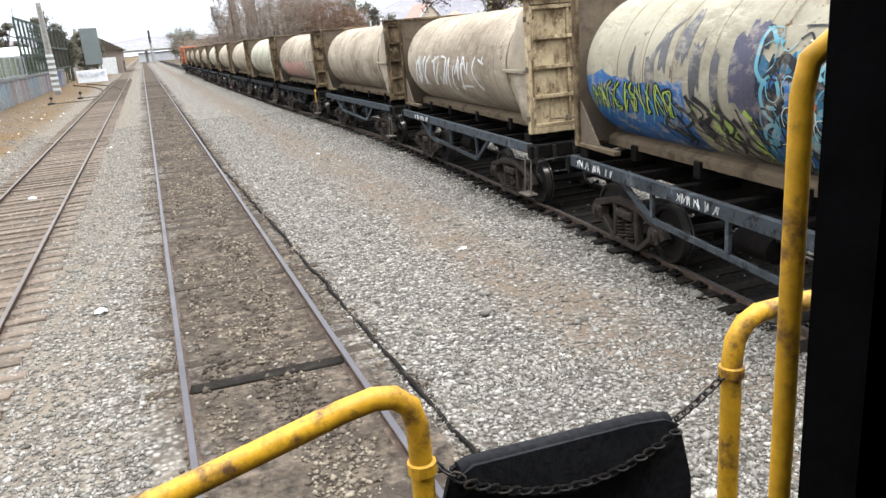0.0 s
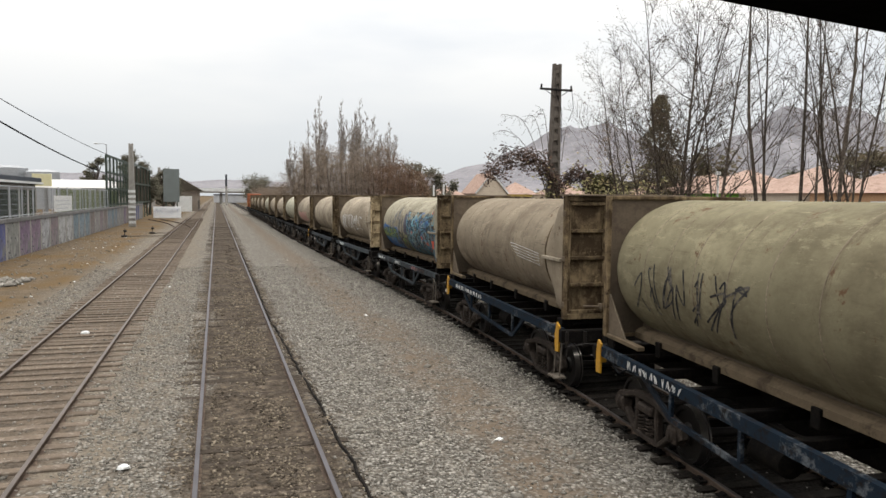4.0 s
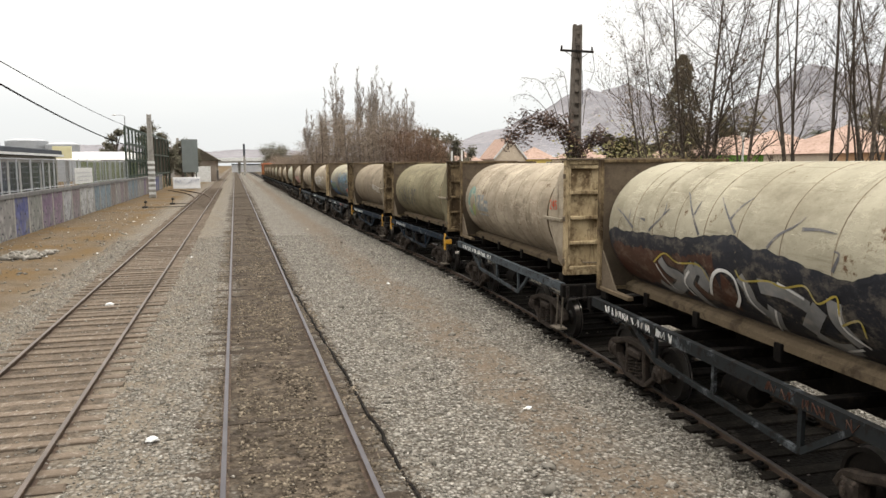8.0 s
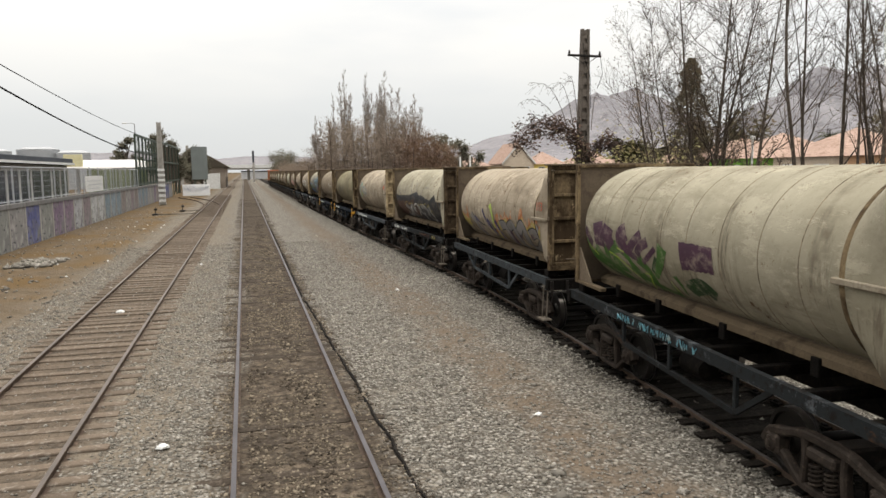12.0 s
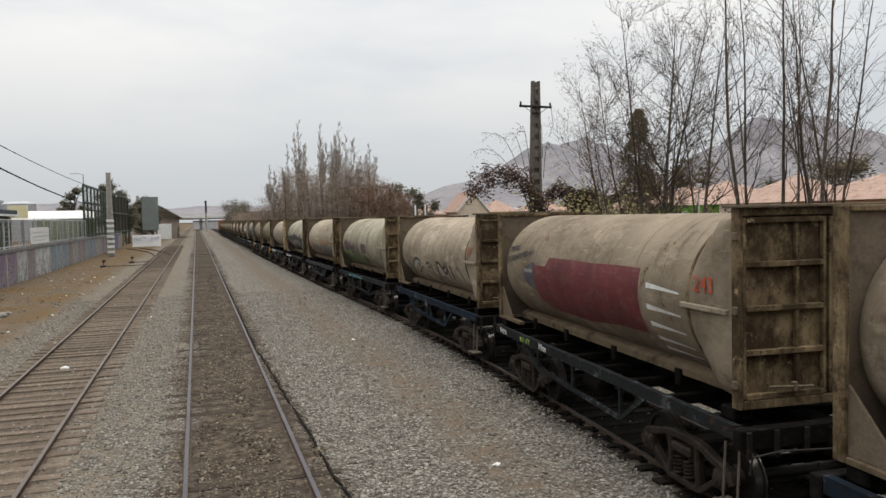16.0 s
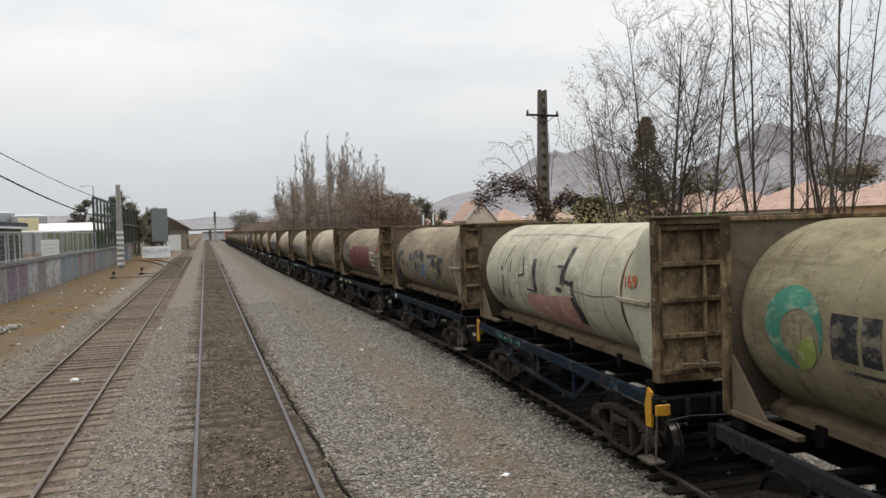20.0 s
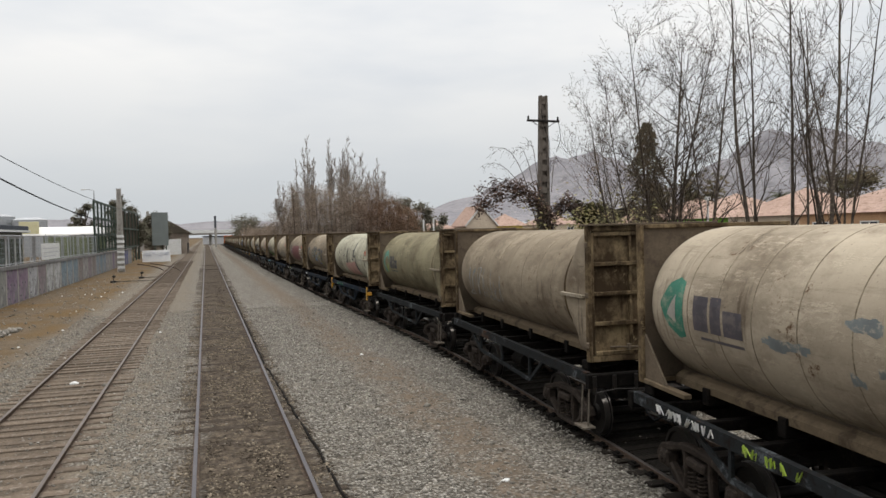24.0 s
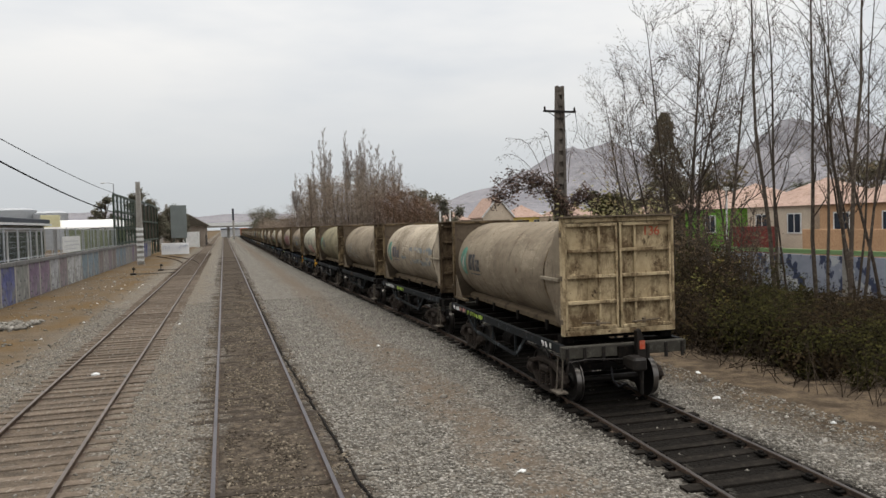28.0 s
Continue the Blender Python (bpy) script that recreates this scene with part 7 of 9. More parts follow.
stones("rubble_heap", "low heap of pale rubble near the panel wall", 160, (-10.4, -8.6, 34.6, 37.6), 0.14, 8, 0.1)
stones("near_stones", "loose grey ballast stones beside the running line", 15000, (1.25, 6.0, 2.6, 6.3), 0.025, 41, 0.3)
M_CABLE = plain("dusty_cable", (0.009, 0.008, 0.0075), (0.015, 0.013, 0.011), 2, 0.9, 0, 30, 0.2, (0.025, 0.022, 0.019), 0.0)
gc = []
grnd = random.Random(77)
for i in range(120):
    y = 4.0 + 0.4 * i
    gc.append((1.42 - 0.42 * min(1, (y - 4) / 20) + grnd.uniform(-0.025, 0.025), y, 0.012 + 0.02 * math.sin(i * 1.1) * math.sin(i * 0.37) + grnd.uniform(-0.008, 0.012)))
tagged(part("ground_cable", Shape().tube(gc, 0.028, 5), M_CABLE, mend=False), "dark cable lying along the outer rail", "cable")
for i, (x, y, s0) in enumerate([(-4.09, 22.29, 0.12), (-1.86, 11.05, 0.1)]):
    st = Shape()
    rr = random.Random(i)
    st.lathe([(-0.02, 0.05), (0.0, 0.95), (0.35, 0.8), (0.6, 0.3)], (0, 0, 0), 7, "z")
    st.v = [(a * s0 * rr.uniform(0.8, 1.2), b * s0 * rr.uniform(0.6, 0.9), c * s0 + 0.04) for a, b, c in st.v]
    tagged(part("white_stone", st, M_WHITEPAINT, at=pose(x, y, 0)), "pale flat stone lying by the track", "stone")


# small litter on the verges and between the tracks
def litter(x, y, seed):
    rr = random.Random(seed)
    a, b = rr.uniform(0.035, 0.09), rr.uniform(0.025, 0.06)
    s = Shape()
    s.add([(-a, -b, 0.004), (a, -b * 0.7, 0.01), (a * 0.8, b, 0.03), (-a * 0.9, b * 0.8, 0.012), (0.0, 0.0, 0.05), (-a, -b, 0.0), (a, -b * 0.7, 0.0), (a * 0.8, b, 0.0), (-a * 0.9, b * 0.8, 0.0)],
          [(0, 1, 4), (1, 2, 4), (2, 3, 4), (3, 0, 4), (0, 5, 6, 1), (1, 6, 7, 2), (2, 7, 8, 3), (3, 8, 5, 0), (8, 7, 6, 5)])
    tagged(part("litter", s, M_WHITEPAINT, at=pose(x, y, ground_z(x), 0, 0, rr.uniform(0, 360))), "crumpled pale scrap of litter on the ground", "litter", group="scraps of litter")


lrnd = random.Random(321)
for i in range(26):
    if i < 16:
        litter(lrnd.uniform(-11.5, -6.3), lrnd.uniform(16, 60), i)
    else:
        litter(lrnd.choice((lrnd.uniform(-2.6, -1.4), lrnd.uniform(2.0, 5.0), lrnd.uniform(9.6, 11.2))), lrnd.uniform(9, 40), i)


# ---- paint on the tanks ----
def spray(name, c, wear=0.45, under=(0.33, 0.28, 0.21)):
    k = Nodes(name, 0.6)
    col = k.mix(k.ramp(k.noise(1.6, 5, 0.6), 0.35, 0.7), c, tuple(v * 0.55 for v in c))
    col = k.mix(k.math("MULTIPLY", k.ramp(k.noise(9.0, 5, 0.7), 0.5, 0.75), 0.5), col, tuple(v * 0.5 + 0.03 for v in c))
    col = k.mix(k.math("MULTIPLY", k.ramp(k.noise(5.0, 7, 0.75, k.mapped((1, 0.6, 1))), 0.5, 0.62), min(1.0, wear * 1.5)), col, under)
    return k.done(col, k.noise(40, 3), 0.1, 0.004)


P = {n: spray("spray_" + n, c, w) for n, c, w in (
    ("blue", (0.025, 0.105, 0.27), 0.45), ("teal", (0.015, 0.09, 0.16), 0.25), ("cyan", (0.10, 0.28, 0.34), 0.45), ("lime", (0.3, 0.42, 0.05), 0.3), ("black", (0.01, 0.01, 0.012), 0.2),
    ("grey", (0.085, 0.082, 0.085), 0.3), ("violet", (0.045, 0.038, 0.13), 0.15), ("orange", (0.36, 0.12, 0.03), 0.5), ("yellow", (0.33, 0.26, 0.045), 0.5), ("moss", (0.16, 0.2, 0.04), 0.55), ("silver", (0.2, 0.2, 0.197), 0.15),
    ("green", (0.04, 0.11, 0.015), 0.25), ("purple", (0.055, 0.02, 0.04), 0.25), ("red", (0.11, 0.018, 0.02), 0.05), ("white", (0.62, 0.62, 0.60), 0.35), ("navy", (0.008, 0.009, 0.014), 0.12),
    ("rust", (0.055, 0.02, 0.01), 0.12), ("emerald", (0.03, 0.15, 0.1), 0.3), ("pink", (0.40, 0.20, 0.17), 0.6), ("brightred", (0.45, 0.06, 0.02), 0.2), ("slate", (0.14, 0.155, 0.155), 0.75), ("dullgrey", (0.17, 0.16, 0.155), 0.12), ("tip", (0.06, 0.052, 0.06), 0.1), ("dusk", (0.05, 0.047, 0.07), 0.25), ("fadedgreen", (0.11, 0.19, 0.15), 0.6), ("darkgreen", (0.015, 0.045, 0.01), 0.3), ("brightblue", (0.025, 0.11, 0.25), 0.5), ("ghost", (0.30, 0.285, 0.25), 0.7))}


def shell_point(u, v, off):
    """A point of the near side of the tank, u metres along and v metres round from mid-height."""
    a = math.pi * 1.5 + v / TR
    s, c = math.sin(a), math.cos(a)
    r = tank_radius(u)
    if u < -2.97:
        f = min(1.0, (-2.97 - u) / 0.48) * 0.75
        p = 2 + 9 * f * f
        r = min((TR + 0.012) / (abs(s) ** p + abs(c) ** p) ** (1 / p), (TR + 0.012) * 1.36)
    r += off
    return (r * s * WIDE, u * LONG, TZ + r * c)


class edge:
    """A painted edge: v along u through a few points."""

    def __init__(self, pts):
        self.pts = sorted(pts)
        self.ends = (self.pts[0][0], self.pts[-1][0])

    def __call__(self, u):
        return float(np.interp(u, [p[0] for p in self.pts], [p[1] for p in self.pts]))


class Paint(Shape):
    """Strokes and fields of paint that follow the tank."""

    def stroke(self, pts, w, off, curved=True, taper=False):
        line = smooth_line(pts) if curved else pts
        if not curved:
            line = [tuple(a[j] + (b[j] - a[j]) * i / 10 for j in (0, 1)) for a, b in zip(pts, pts[1:]) for i in range(10)] + [tuple(pts[-1])]
        m = 2 if w < 0.1 else 4
        n0, n = len(self.v), len(line)
        for i, p in enumerate(line):
            q, o = line[min(i + 1, n - 1)], line[max(i - 1, 0)]
            dx, dy = q[0] - o[0], q[1] - o[1]
            ln = math.hypot(dx, dy) or 1e-6
            ww = w * ((1 - 0.8 * i / n) if taper else 1.0)
            for k in range(m + 1):
                e = (k / m - 0.5) * ww
                self.v.append(shell_point(p[0] - dy / ln * e, p[1] + dx / ln * e, off))
        for i in range(n - 1):
            for k in range(m):
                a = n0 + i * (m + 1) + k
                self.f.append((a, a + 1, a + m + 2, a + m + 1))
        return self

    def band(self, outer, inner, off, m=4):
        """A sheet between two lines of equally many points, rounded through them."""
        a, b = smooth_line(outer, 5), smooth_line(inner, 5)
        n0 = len(self.v)
        for p, q in zip(a, b):
            self.v += [shell_point(p[0] + (q[0] - p[0]) * k / m, p[1] + (q[1] - p[1]) * k / m, off) for k in range(m + 1)]
        for i in range(len(a) - 1):
            for k in range(m):
                c = n0 + i * (m + 1) + k
                self.f.append((c, c + 1, c + m + 2, c + m + 1))
        return self

    def field(self, u0, u1, low, high, off, n=40, m=20):
        n0 = len(self.v)
        for i in range(n + 1):
            u = u0 + (u1 - u0) * i / n
            a, b = low(u), high(u)
            for k in range(m + 1):
                self.v.append(shell_point(u, a + (b - a) * k / m, off))
        for i in range(n):
            for k in range(m):
                a = n0 + i * (m + 1) + k
                self.f.append((a, a + 1, a + m + 2, a + m + 1))
        return self


def lay(k, shape, colour, label):
    tagged(part("graffiti", shape, P[colour], CONTAINERS[k], label, mend=False), kind="stuff")


def ragged(seed, base, amp, scale=2.0):
    return lambda u: base + amp * noise.fractal(Vector((u * scale, seed, 0.3)), 0.7, 2.0, 4)


def letters(rnd, u0, u1, v0, v1, n, slant=0.15):
    """Loose strokes of n wild letters between two ends."""
    out = []
    for i in range(n):
        c = u0 + (u1 - u0) * (i + 0.5) / n
        w = abs(u1 - u0) / n * 0.5
        for _ in range(rnd.choice((2, 3))):
            pts = []
            for j in range(rnd.choice((3, 4, 4))):
                pts.append((c + rnd.uniform(-w, w), v0 + (v1 - v0) * (rnd.random() if j else rnd.choice((0.0, 1.0))) ))
            out.append([(p - slant * (q - v0), q) for p, q in pts])
    return out


def outlined(k, lines, w, fill, edge, rim, rimw, off, words):
    if rim:
        s = Paint()
        for ln in lines:
            s.stroke(ln, w + rimw * 2 + 0.07, off)
        lay(k, s, rim, words + " rim")
    s = Paint()
    for ln in lines:
        s.stroke(ln, w + 0.07, off + 0.002)
    lay(k, s, edge, words + " outline")
    s = Paint()
    for ln in lines:
        s.stroke(ln, w, off + 0.004)
    lay(k, s, fill, words)


def emblem(k, ring, dark, u, v, shield=False):
    """Company mark: a ring with a leaf and three letter-high blocks, as plain shapes."""
    s = Paint()
    if shield:
        top = edge([(u - 0.26, v + 0.4), (u - 0.1, v + 0.46), (u + 0.12, v + 0.36), (u + 0.3, v + 0.08)])
        low = edge([(u - 0.26, v - 0.38), (u - 0.1, v - 0.42), (u + 0.14, v - 0.26), (u + 0.3, v + 0.02)])
        s.field(u + 0.3, u - 0.26, low, top, 0.004, 14, 10)
        lay(k, Paint().field(u + 0.12, u - 0.08, lambda a: v - 0.1 - 0.5 * (u + 0.12 - a), lambda a: v - 0.06 + 1.4 * (u + 0.12 - a), 0.008, 8, 5), "ghost", "pale sail within the emblem")
    else:
        outer = [(0.02, -0.46), (0.23, -0.43), (0.36, -0.23), (0.43, 0.0), (0.39, 0.22), (0.28, 0.37), (0.09, 0.47), (-0.13, 0.43), (-0.32, 0.27), (-0.41, -0.01), (-0.34, -0.25)]
        inner = [(0.0, -0.46), (0.11, -0.28), (0.17, -0.16), (0.2, -0.04), (0.18, 0.06), (0.13, 0.14), (-0.02, 0.22), (-0.19, 0.19), (-0.3, 0.09), (-0.35, -0.06), (-0.335, -0.25)]
        s.band([(u + a, v + b) for a, b in outer], [(u + a, v + b) for a, b in inner], 0.004)
        leaf = Paint().band([(u - 0.02, v - 0.44), (u - 0.03, v - 0.25), (u - 0.1, v - 0.12), (u - 0.26, v - 0.04)], [(u - 0.03, v - 0.45), (u - 0.18, v - 0.4), (u - 0.3, v - 0.24), (u - 0.27, v - 0.04)], 0.006)
        lay(k, leaf, "moss", "dull yellow-green leaf within the emblem")
    lay(k, s, ring, "faded green painted company emblem")
    s = Paint()
    x = u - 0.5
    for w, h in ((0.32, 0.47), (0.22, 0.48), (0.36, 0.33)):
        s.field(x, x - w, lambda a: v - 0.24, lambda a: v - 0.24 + h, 0.004, 6, 4)
        x -= w + 0.05
    s.field(u - 0.62, u - 1.5, lambda a: v - 0.36, lambda a: v - 0.32, 0.004, 10, 2)
    lay(k, s, dark, "dark plain lettering blocks beside the emblem")


# wagon with the blue and turquoise lettering
rnd = random.Random(900)
lay(0, Paint().field(3.74, 1.25, ragged(1, -1.25, 0.1), lambda u: -0.02 + 0.08 * math.sin(u * 2.2) - 0.22 * max(0.0, u - 3.2) + 0.06 * noise.fractal(Vector((u * 4, 2, 0.3)), 0.7, 2.0, 4), 0.003, 50), "blue", "deep blue painted cloud")
outlined(0, letters(rnd, 3.6, 1.5, -0.55, -0.1, 10), 0.018, "lime", "navy", None, 0, 0.006, "pale lime graffiti letters")
s = Paint()
for i in range(9):
    a = 3.5 - 0.24 * i
    s.stroke([(a, -0.2), (a - 0.1, -0.45), (a + 0.06, -0.7)], 0.022, 0.009)
lay(0, s, "cyan", "turquoise lines on the blue cloud")
s = Paint()
for i, (a, w, top, low) in enumerate(((1.95, 0.2, 0.2, -0.2), (1.68, 0.16, 0.62, 0.15), (1.3, 0.24, 0.78, 0.3), (1.02, 0.2, 0.5, -0.25), (0.66, 0.14, 0.3, -0.3), (2.4, 0.1, 0.3, 0.0))):
    s.field(a + w / 2, a - w / 2, ragged(60 + i, low, 0.3, 5), ragged(70 + i, top, 0.2, 6), 0.005, 14, 12)
s.stroke([(1.9, 0.25), (1.7, 0.55), (1.45, 0.8)], 0.1, 0.005, True, True)
lay(0, s, "grey", "dark grey painted smears")
s = Paint()
for i, (a, w, top, low) in enumerate(((0.2, 0.42, 0.5, -0.25), (0.12, 0.26, 0.66, 0.3), (0.0, 0.3, -0.1, -0.5))):
    s.field(a + w / 2, a - w / 2, ragged(80 + i, low, 0.2, 5), ragged(85 + i, top, 0.12, 6), 0.007, 14, 12)
lay(0, s, "dusk", "dark violet-grey painted figure")
s = Paint()
for i in range(34):
    a = rnd.uniform(-0.3, 2.0)
    v = rnd.uniform(-0.75, -0.2)
    s.stroke([(a, v), (a - rnd.uniform(0.05, 0.3), v - 0.2), (a - rnd.uniform(0.0, 0.2), v - 0.4), (a - rnd.uniform(0.2, 0.6), v - 0.62)], rnd.uniform(0.03, 0.09), 0.009, True, True)
lay(0, s, "black", "black painted branches")
s = Paint()
for i in range(16):
    a, v = rnd.uniform(-0.3, 1.2), rnd.uniform(-0.9, -0.2)
    s.stroke([(a, v), (a - 0.12, v - 0.15), (a + 0.04, v - 0.3)], rnd.uniform(0.03, 0.08), 0.008, True, True)
lay(0, s, "lime", "lime painted flecks")
lay(0, Paint().field(0.1, -3.55, ragged(4, -1.28, 0.08), lambda u: 0.34 + 0.16 * math.sin(u * 2.3 + 0.8) - 0.35 * max(0.0, u + 0.5) - 0.4 * max(0.0, -3.0 - u) + 0.22 * noise.fractal(Vector((u * 3.4, 5, 0.3)), 0.7, 2.0, 4), 0.004, 80), "teal", "deep blue painted ground of large graffiti")


def curls(n, u0, u1, v0, v1, size):
    out = []
    for i in range(n):
        c, d = rnd.uniform(u1, u0), rnd.uniform(v0, v1)
        a, turn = rnd.uniform(0, 6.283), rnd.choice((-1, 1)) * rnd.uniform(0.4, 1.2)
        pts = [(c, d)]
        for j in range(rnd.choice((3, 4, 5))):
            c, d, a = c + math.cos(a) * size * 0.7, d + math.sin(a) * size, a + turn
            pts.append((max(u1 - 0.1, min(u0, c)), max(v0 - 0.2, min(v1 + 0.15, d))))
        out.append(pts)
    return out


for n, w, off, col, size, words in ((70, 0.085, 0.006, "navy", 0.19, "dark graffiti strokes"), (85, 0.05, 0.009, "cyan", 0.17, "turquoise wild-style graffiti strokes"), (110, 0.026, 0.012, "black", 0.15, "black graffiti outlines"),
                                    (60, 0.013, 0.014, "cyan", 0.15, "pale graffiti highlights"), (30, 0.011, 0.015, "white", 0.12, "white graffiti highlights"), (14, 0.07, 0.010, "blue", 0.22, "blue graffiti strokes")):
    s = Paint()
    for q in curls(n, 0.0, -3.35, -1.1, 0.45, size):
        s.stroke(q, w, off)
    lay(0, s, col, words)
s = Paint()
for a, b, w in ((-0.7, -0.12, 0.08), (-1.89, -0.26, 0.1), (-2.36, -0.45, 0.12), (-2.31, -0.76, 0.1), (-2.75, 0.72, 0.12)):
    s.stroke([(a, b), (a - 0.06, b - 0.08), (a - 0.1, b - 0.02)], w, 0.017)
s.field(-3.1, -3.5, lambda u: -0.55, lambda u: -0.32, 0.017, 6, 4)
lay(0, s, "brightred", "orange-red graffiti spots")


def shell_words(k, text, u, v, size, slope, colour):
    """Hand-painted words that follow the tank."""
    cu = bpy.data.curves.new("words", "FONT")
    cu.body, cu.size, cu.resolution_u, cu.shear, cu.offset = text, size, 3, 0.15, 0.006
    tmp = bpy.data.objects.new("words", cu)
    me = bpy.data.meshes.new_from_object(tmp)
    bpy.data.objects.remove(tmp)
    for p in me.vertices:
        p.co = shell_point(u - p.co.x, v + p.co.y + slope * p.co.x + 0.012 * math.sin(p.co.x * 23), 0.006)
    me.materials.clear()
    me.materials.append(P[colour])
    part("painted_words", me, None, CONTAINERS[k], "black hand-painted words on the tank")


# dark hillside under a cracked pale sky, silver letters with a yellow rim
crest = edge([(-3.03, -0.09), (-2.62, -0.02), (-2.47, 0.2), (-2.15, 0.06), (-1.86, -0.05), (-1.68, -0.05), (-1.34, -0.01), (-0.91, 0.06), (-0.61, 0.11), (-0.33, 0.08), (-0.16, 0.14), (0.05, 0.22), (0.48, 0.18), (1.34, 0.04), (1.85, 0.03), (2.41, 0.02), (3.04, -0.02), (3.39, 0.03), (3.74, -0.09)])
lay(4, Paint().field(3.8, -3.3, ragged(6, -1.25, 0.08), lambda u: crest(u) + 0.03 * noise.fractal(Vector((u * 6, 7, 0)), 0.7, 2, 4), 0.003, 110), "navy", "black painted hillside")
lay(4, Paint().field(3.55, 0.5, ragged(8, -1.0, 0.1), lambda u: crest(u) - 0.26 + 0.1 * noise.fractal(Vector((u * 9, 3, 0)), 0.7, 2, 4), 0.005, 70), "rust", "dark rusty glow of the painted hillside")
s = Paint()
s.stroke([(2.23, 0.06), (1.87, 0.35), (1.91, 0.58)], 0.05, 0.004, True, True)
s.stroke([(1.9, 0.32), (1.74, 0.47)], 0.05, 0.004, True, True)
s.stroke([(0.83, 0.14), (1.03, 0.35), (1.36, 0.67), (1.5, 0.78)], 0.05, 0.004, True, True)
s.stroke([(1.06, 0.42), (1.03, 0.64)], 0.05, 0.004, True, True)
s.stroke([(0.05, 0.25), (0.25, 0.42), (0.62, 0.72)], 0.05, 0.004, True, True)
s.stroke([(0.23, 0.42), (0.14, 0.6), (-0.01, 0.76)], 0.05, 0.004, True, True)
s.stroke([(-0.58, 0.13), (-0.72, 0.3), (-0.94, 0.44), (-1.04, 0.56)], 0.05, 0.004, True, True)
s.stroke([(-1.61, 0.0), (-1.67, 0.19), (-1.59, 0.22)], 0.05, 0.004, True, True)
s.stroke([(2.73, 0.07), (3.11, 0.25), (3.45, 0.37)], 0.05, 0.004, True, True)
s.stroke([(2.9, 0.18), (2.92, 0.38)], 0.05, 0.004, True, True)
s.stroke([(2.37, 0.23), (2.58, 0.25)], 0.05, 0.004, True, True)
s.stroke([(-1.06, 0.41), (-1.3, 0.43), (-1.56, 0.41)], 0.05, 0.004, True, True)
lay(4, s, "grey", "black painted cracks")
ln = [[(1.93, -0.36), (1.79, -0.55), (1.43, -0.64), (2.1, -1.03), (2.33, -0.87)], [(0.97, -0.34), (1.3, -0.63), (1.27, -0.9), (1.25, -1.25)], [(0.97, -0.34), (0.77, -0.46), (0.99, -0.7)], [(-0.04, -0.31), (-0.15, -0.47), (-0.15, -0.65), (-0.33, -0.83)], [(-0.4, -0.37), (-0.87, -0.37), (-1.21, -0.49)], [(-0.53, -0.66), (-0.28, -1.11)], [(-1.37, -0.45), (-0.98, -0.87)], [(-1.61, -0.31), (-1.58, -0.58), (-1.73, -0.86)], [(-1.05, -0.91), (-1.28, -1.06), (-1.6, -0.97)]]
outlined(4, ln, 0.2, "silver", "black", None, 0, 0.007, "silver graffiti letters")
s = Paint()
s.stroke([(0.83, -0.77), (0.55, -0.4), (0.3, -0.28), (0.07, -0.36), (0.11, -0.64), (0.36, -0.88)], 0.05, 0.014)
lay(4, s, "white", "white ring of the graffiti letters")
s = Paint()
s.stroke([(0.41, -0.47), (0.29, -0.56), (0.44, -0.9)], 0.3, 0.013)
lay(4, s, "rust", "rusty hollow of the letters")
s = Paint()
s.stroke([(2.16, -0.45), (1.74, -0.24), (1.41, -0.34), (0.84, -0.29), (0.68, -0.52)], 0.026, 0.016)
s.stroke([(-0.0, -0.23), (-0.12, -0.35), (-0.59, -0.27), (-0.87, -0.3), (-1.22, -0.22), (-1.37, -0.39), (-1.66, -0.25), (-1.64, -0.48)], 0.026, 0.016)
s.stroke([(-1.62, -0.6), (-1.9, -0.47), (-1.9, -0.68)], 0.026, 0.016)
lay(4, s, "yellow", "yellow rim over the letters")
s = Paint()
s.stroke([(2.11, -0.47), (2.05, -0.75), (1.96, -0.98)], 0.034, 0.015)
s.stroke([(1.14, -0.43), (1.44, -0.69), (1.41, -0.97)], 0.034, 0.015)
s.stroke([(-0.12, -0.37), (-0.12, -0.66), (-0.25, -0.83)], 0.034, 0.015)
s.stroke([(-0.55, -0.68), (-0.21, -1.19)], 0.034, 0.015)
s.stroke([(-1.66, -0.39), (-1.63, -0.64), (-1.86, -0.84)], 0.034, 0.015)
s.stroke([(-1.35, -1.1), (-1.71, -0.91)], 0.034, 0.015)
s.stroke([(-0.77, -0.26), (-1.17, -0.38)], 0.034, 0.015)
lay(4, s, "white", "white highlights on the letters")

# grey letters under orange flames
rnd = random.Random(905)
flame = edge([(-3.08, -0.33), (-2.89, -0.22), (-2.6, -0.38), (-2.26, -0.44), (-2.19, -0.27), (-1.98, -0.16), (-1.71, -0.37), (-1.31, -0.5), (-1.25, -0.22), (-0.92, -0.38), (-0.85, -0.25), (0.02, -0.44), (0.56, -0.93), (2.0, -0.49), (2.24, -0.2), (2.59, -0.3), (3.11, -0.58), (3.39, -0.5), (3.61, -0.28), (3.74, -0.56), (3.74, -0.44)])
tongue = lambda u, a, q: flame(u) + a * (0.45 + 0.55 * noise.fractal(Vector((u * 7.0, q, 0.4)), 0.8, 2.0, 4))
for (a, b), off in (((3.72, 2.85), 0.0), ((1.05, -3.3), 0.0)):
    lay(5, Paint().field(a, b, lambda u: flame(u) - 0.2, lambda u: tongue(u, 0.42, 1.0), 0.003, 70, 8), "orange", "orange flames over graffiti letters")
    lay(5, Paint().field(a, b, lambda u: flame(u) - 0.2, lambda u: tongue(u, 0.17, 2.0), 0.005, 70, 8), "yellow", "yellow inner flames")
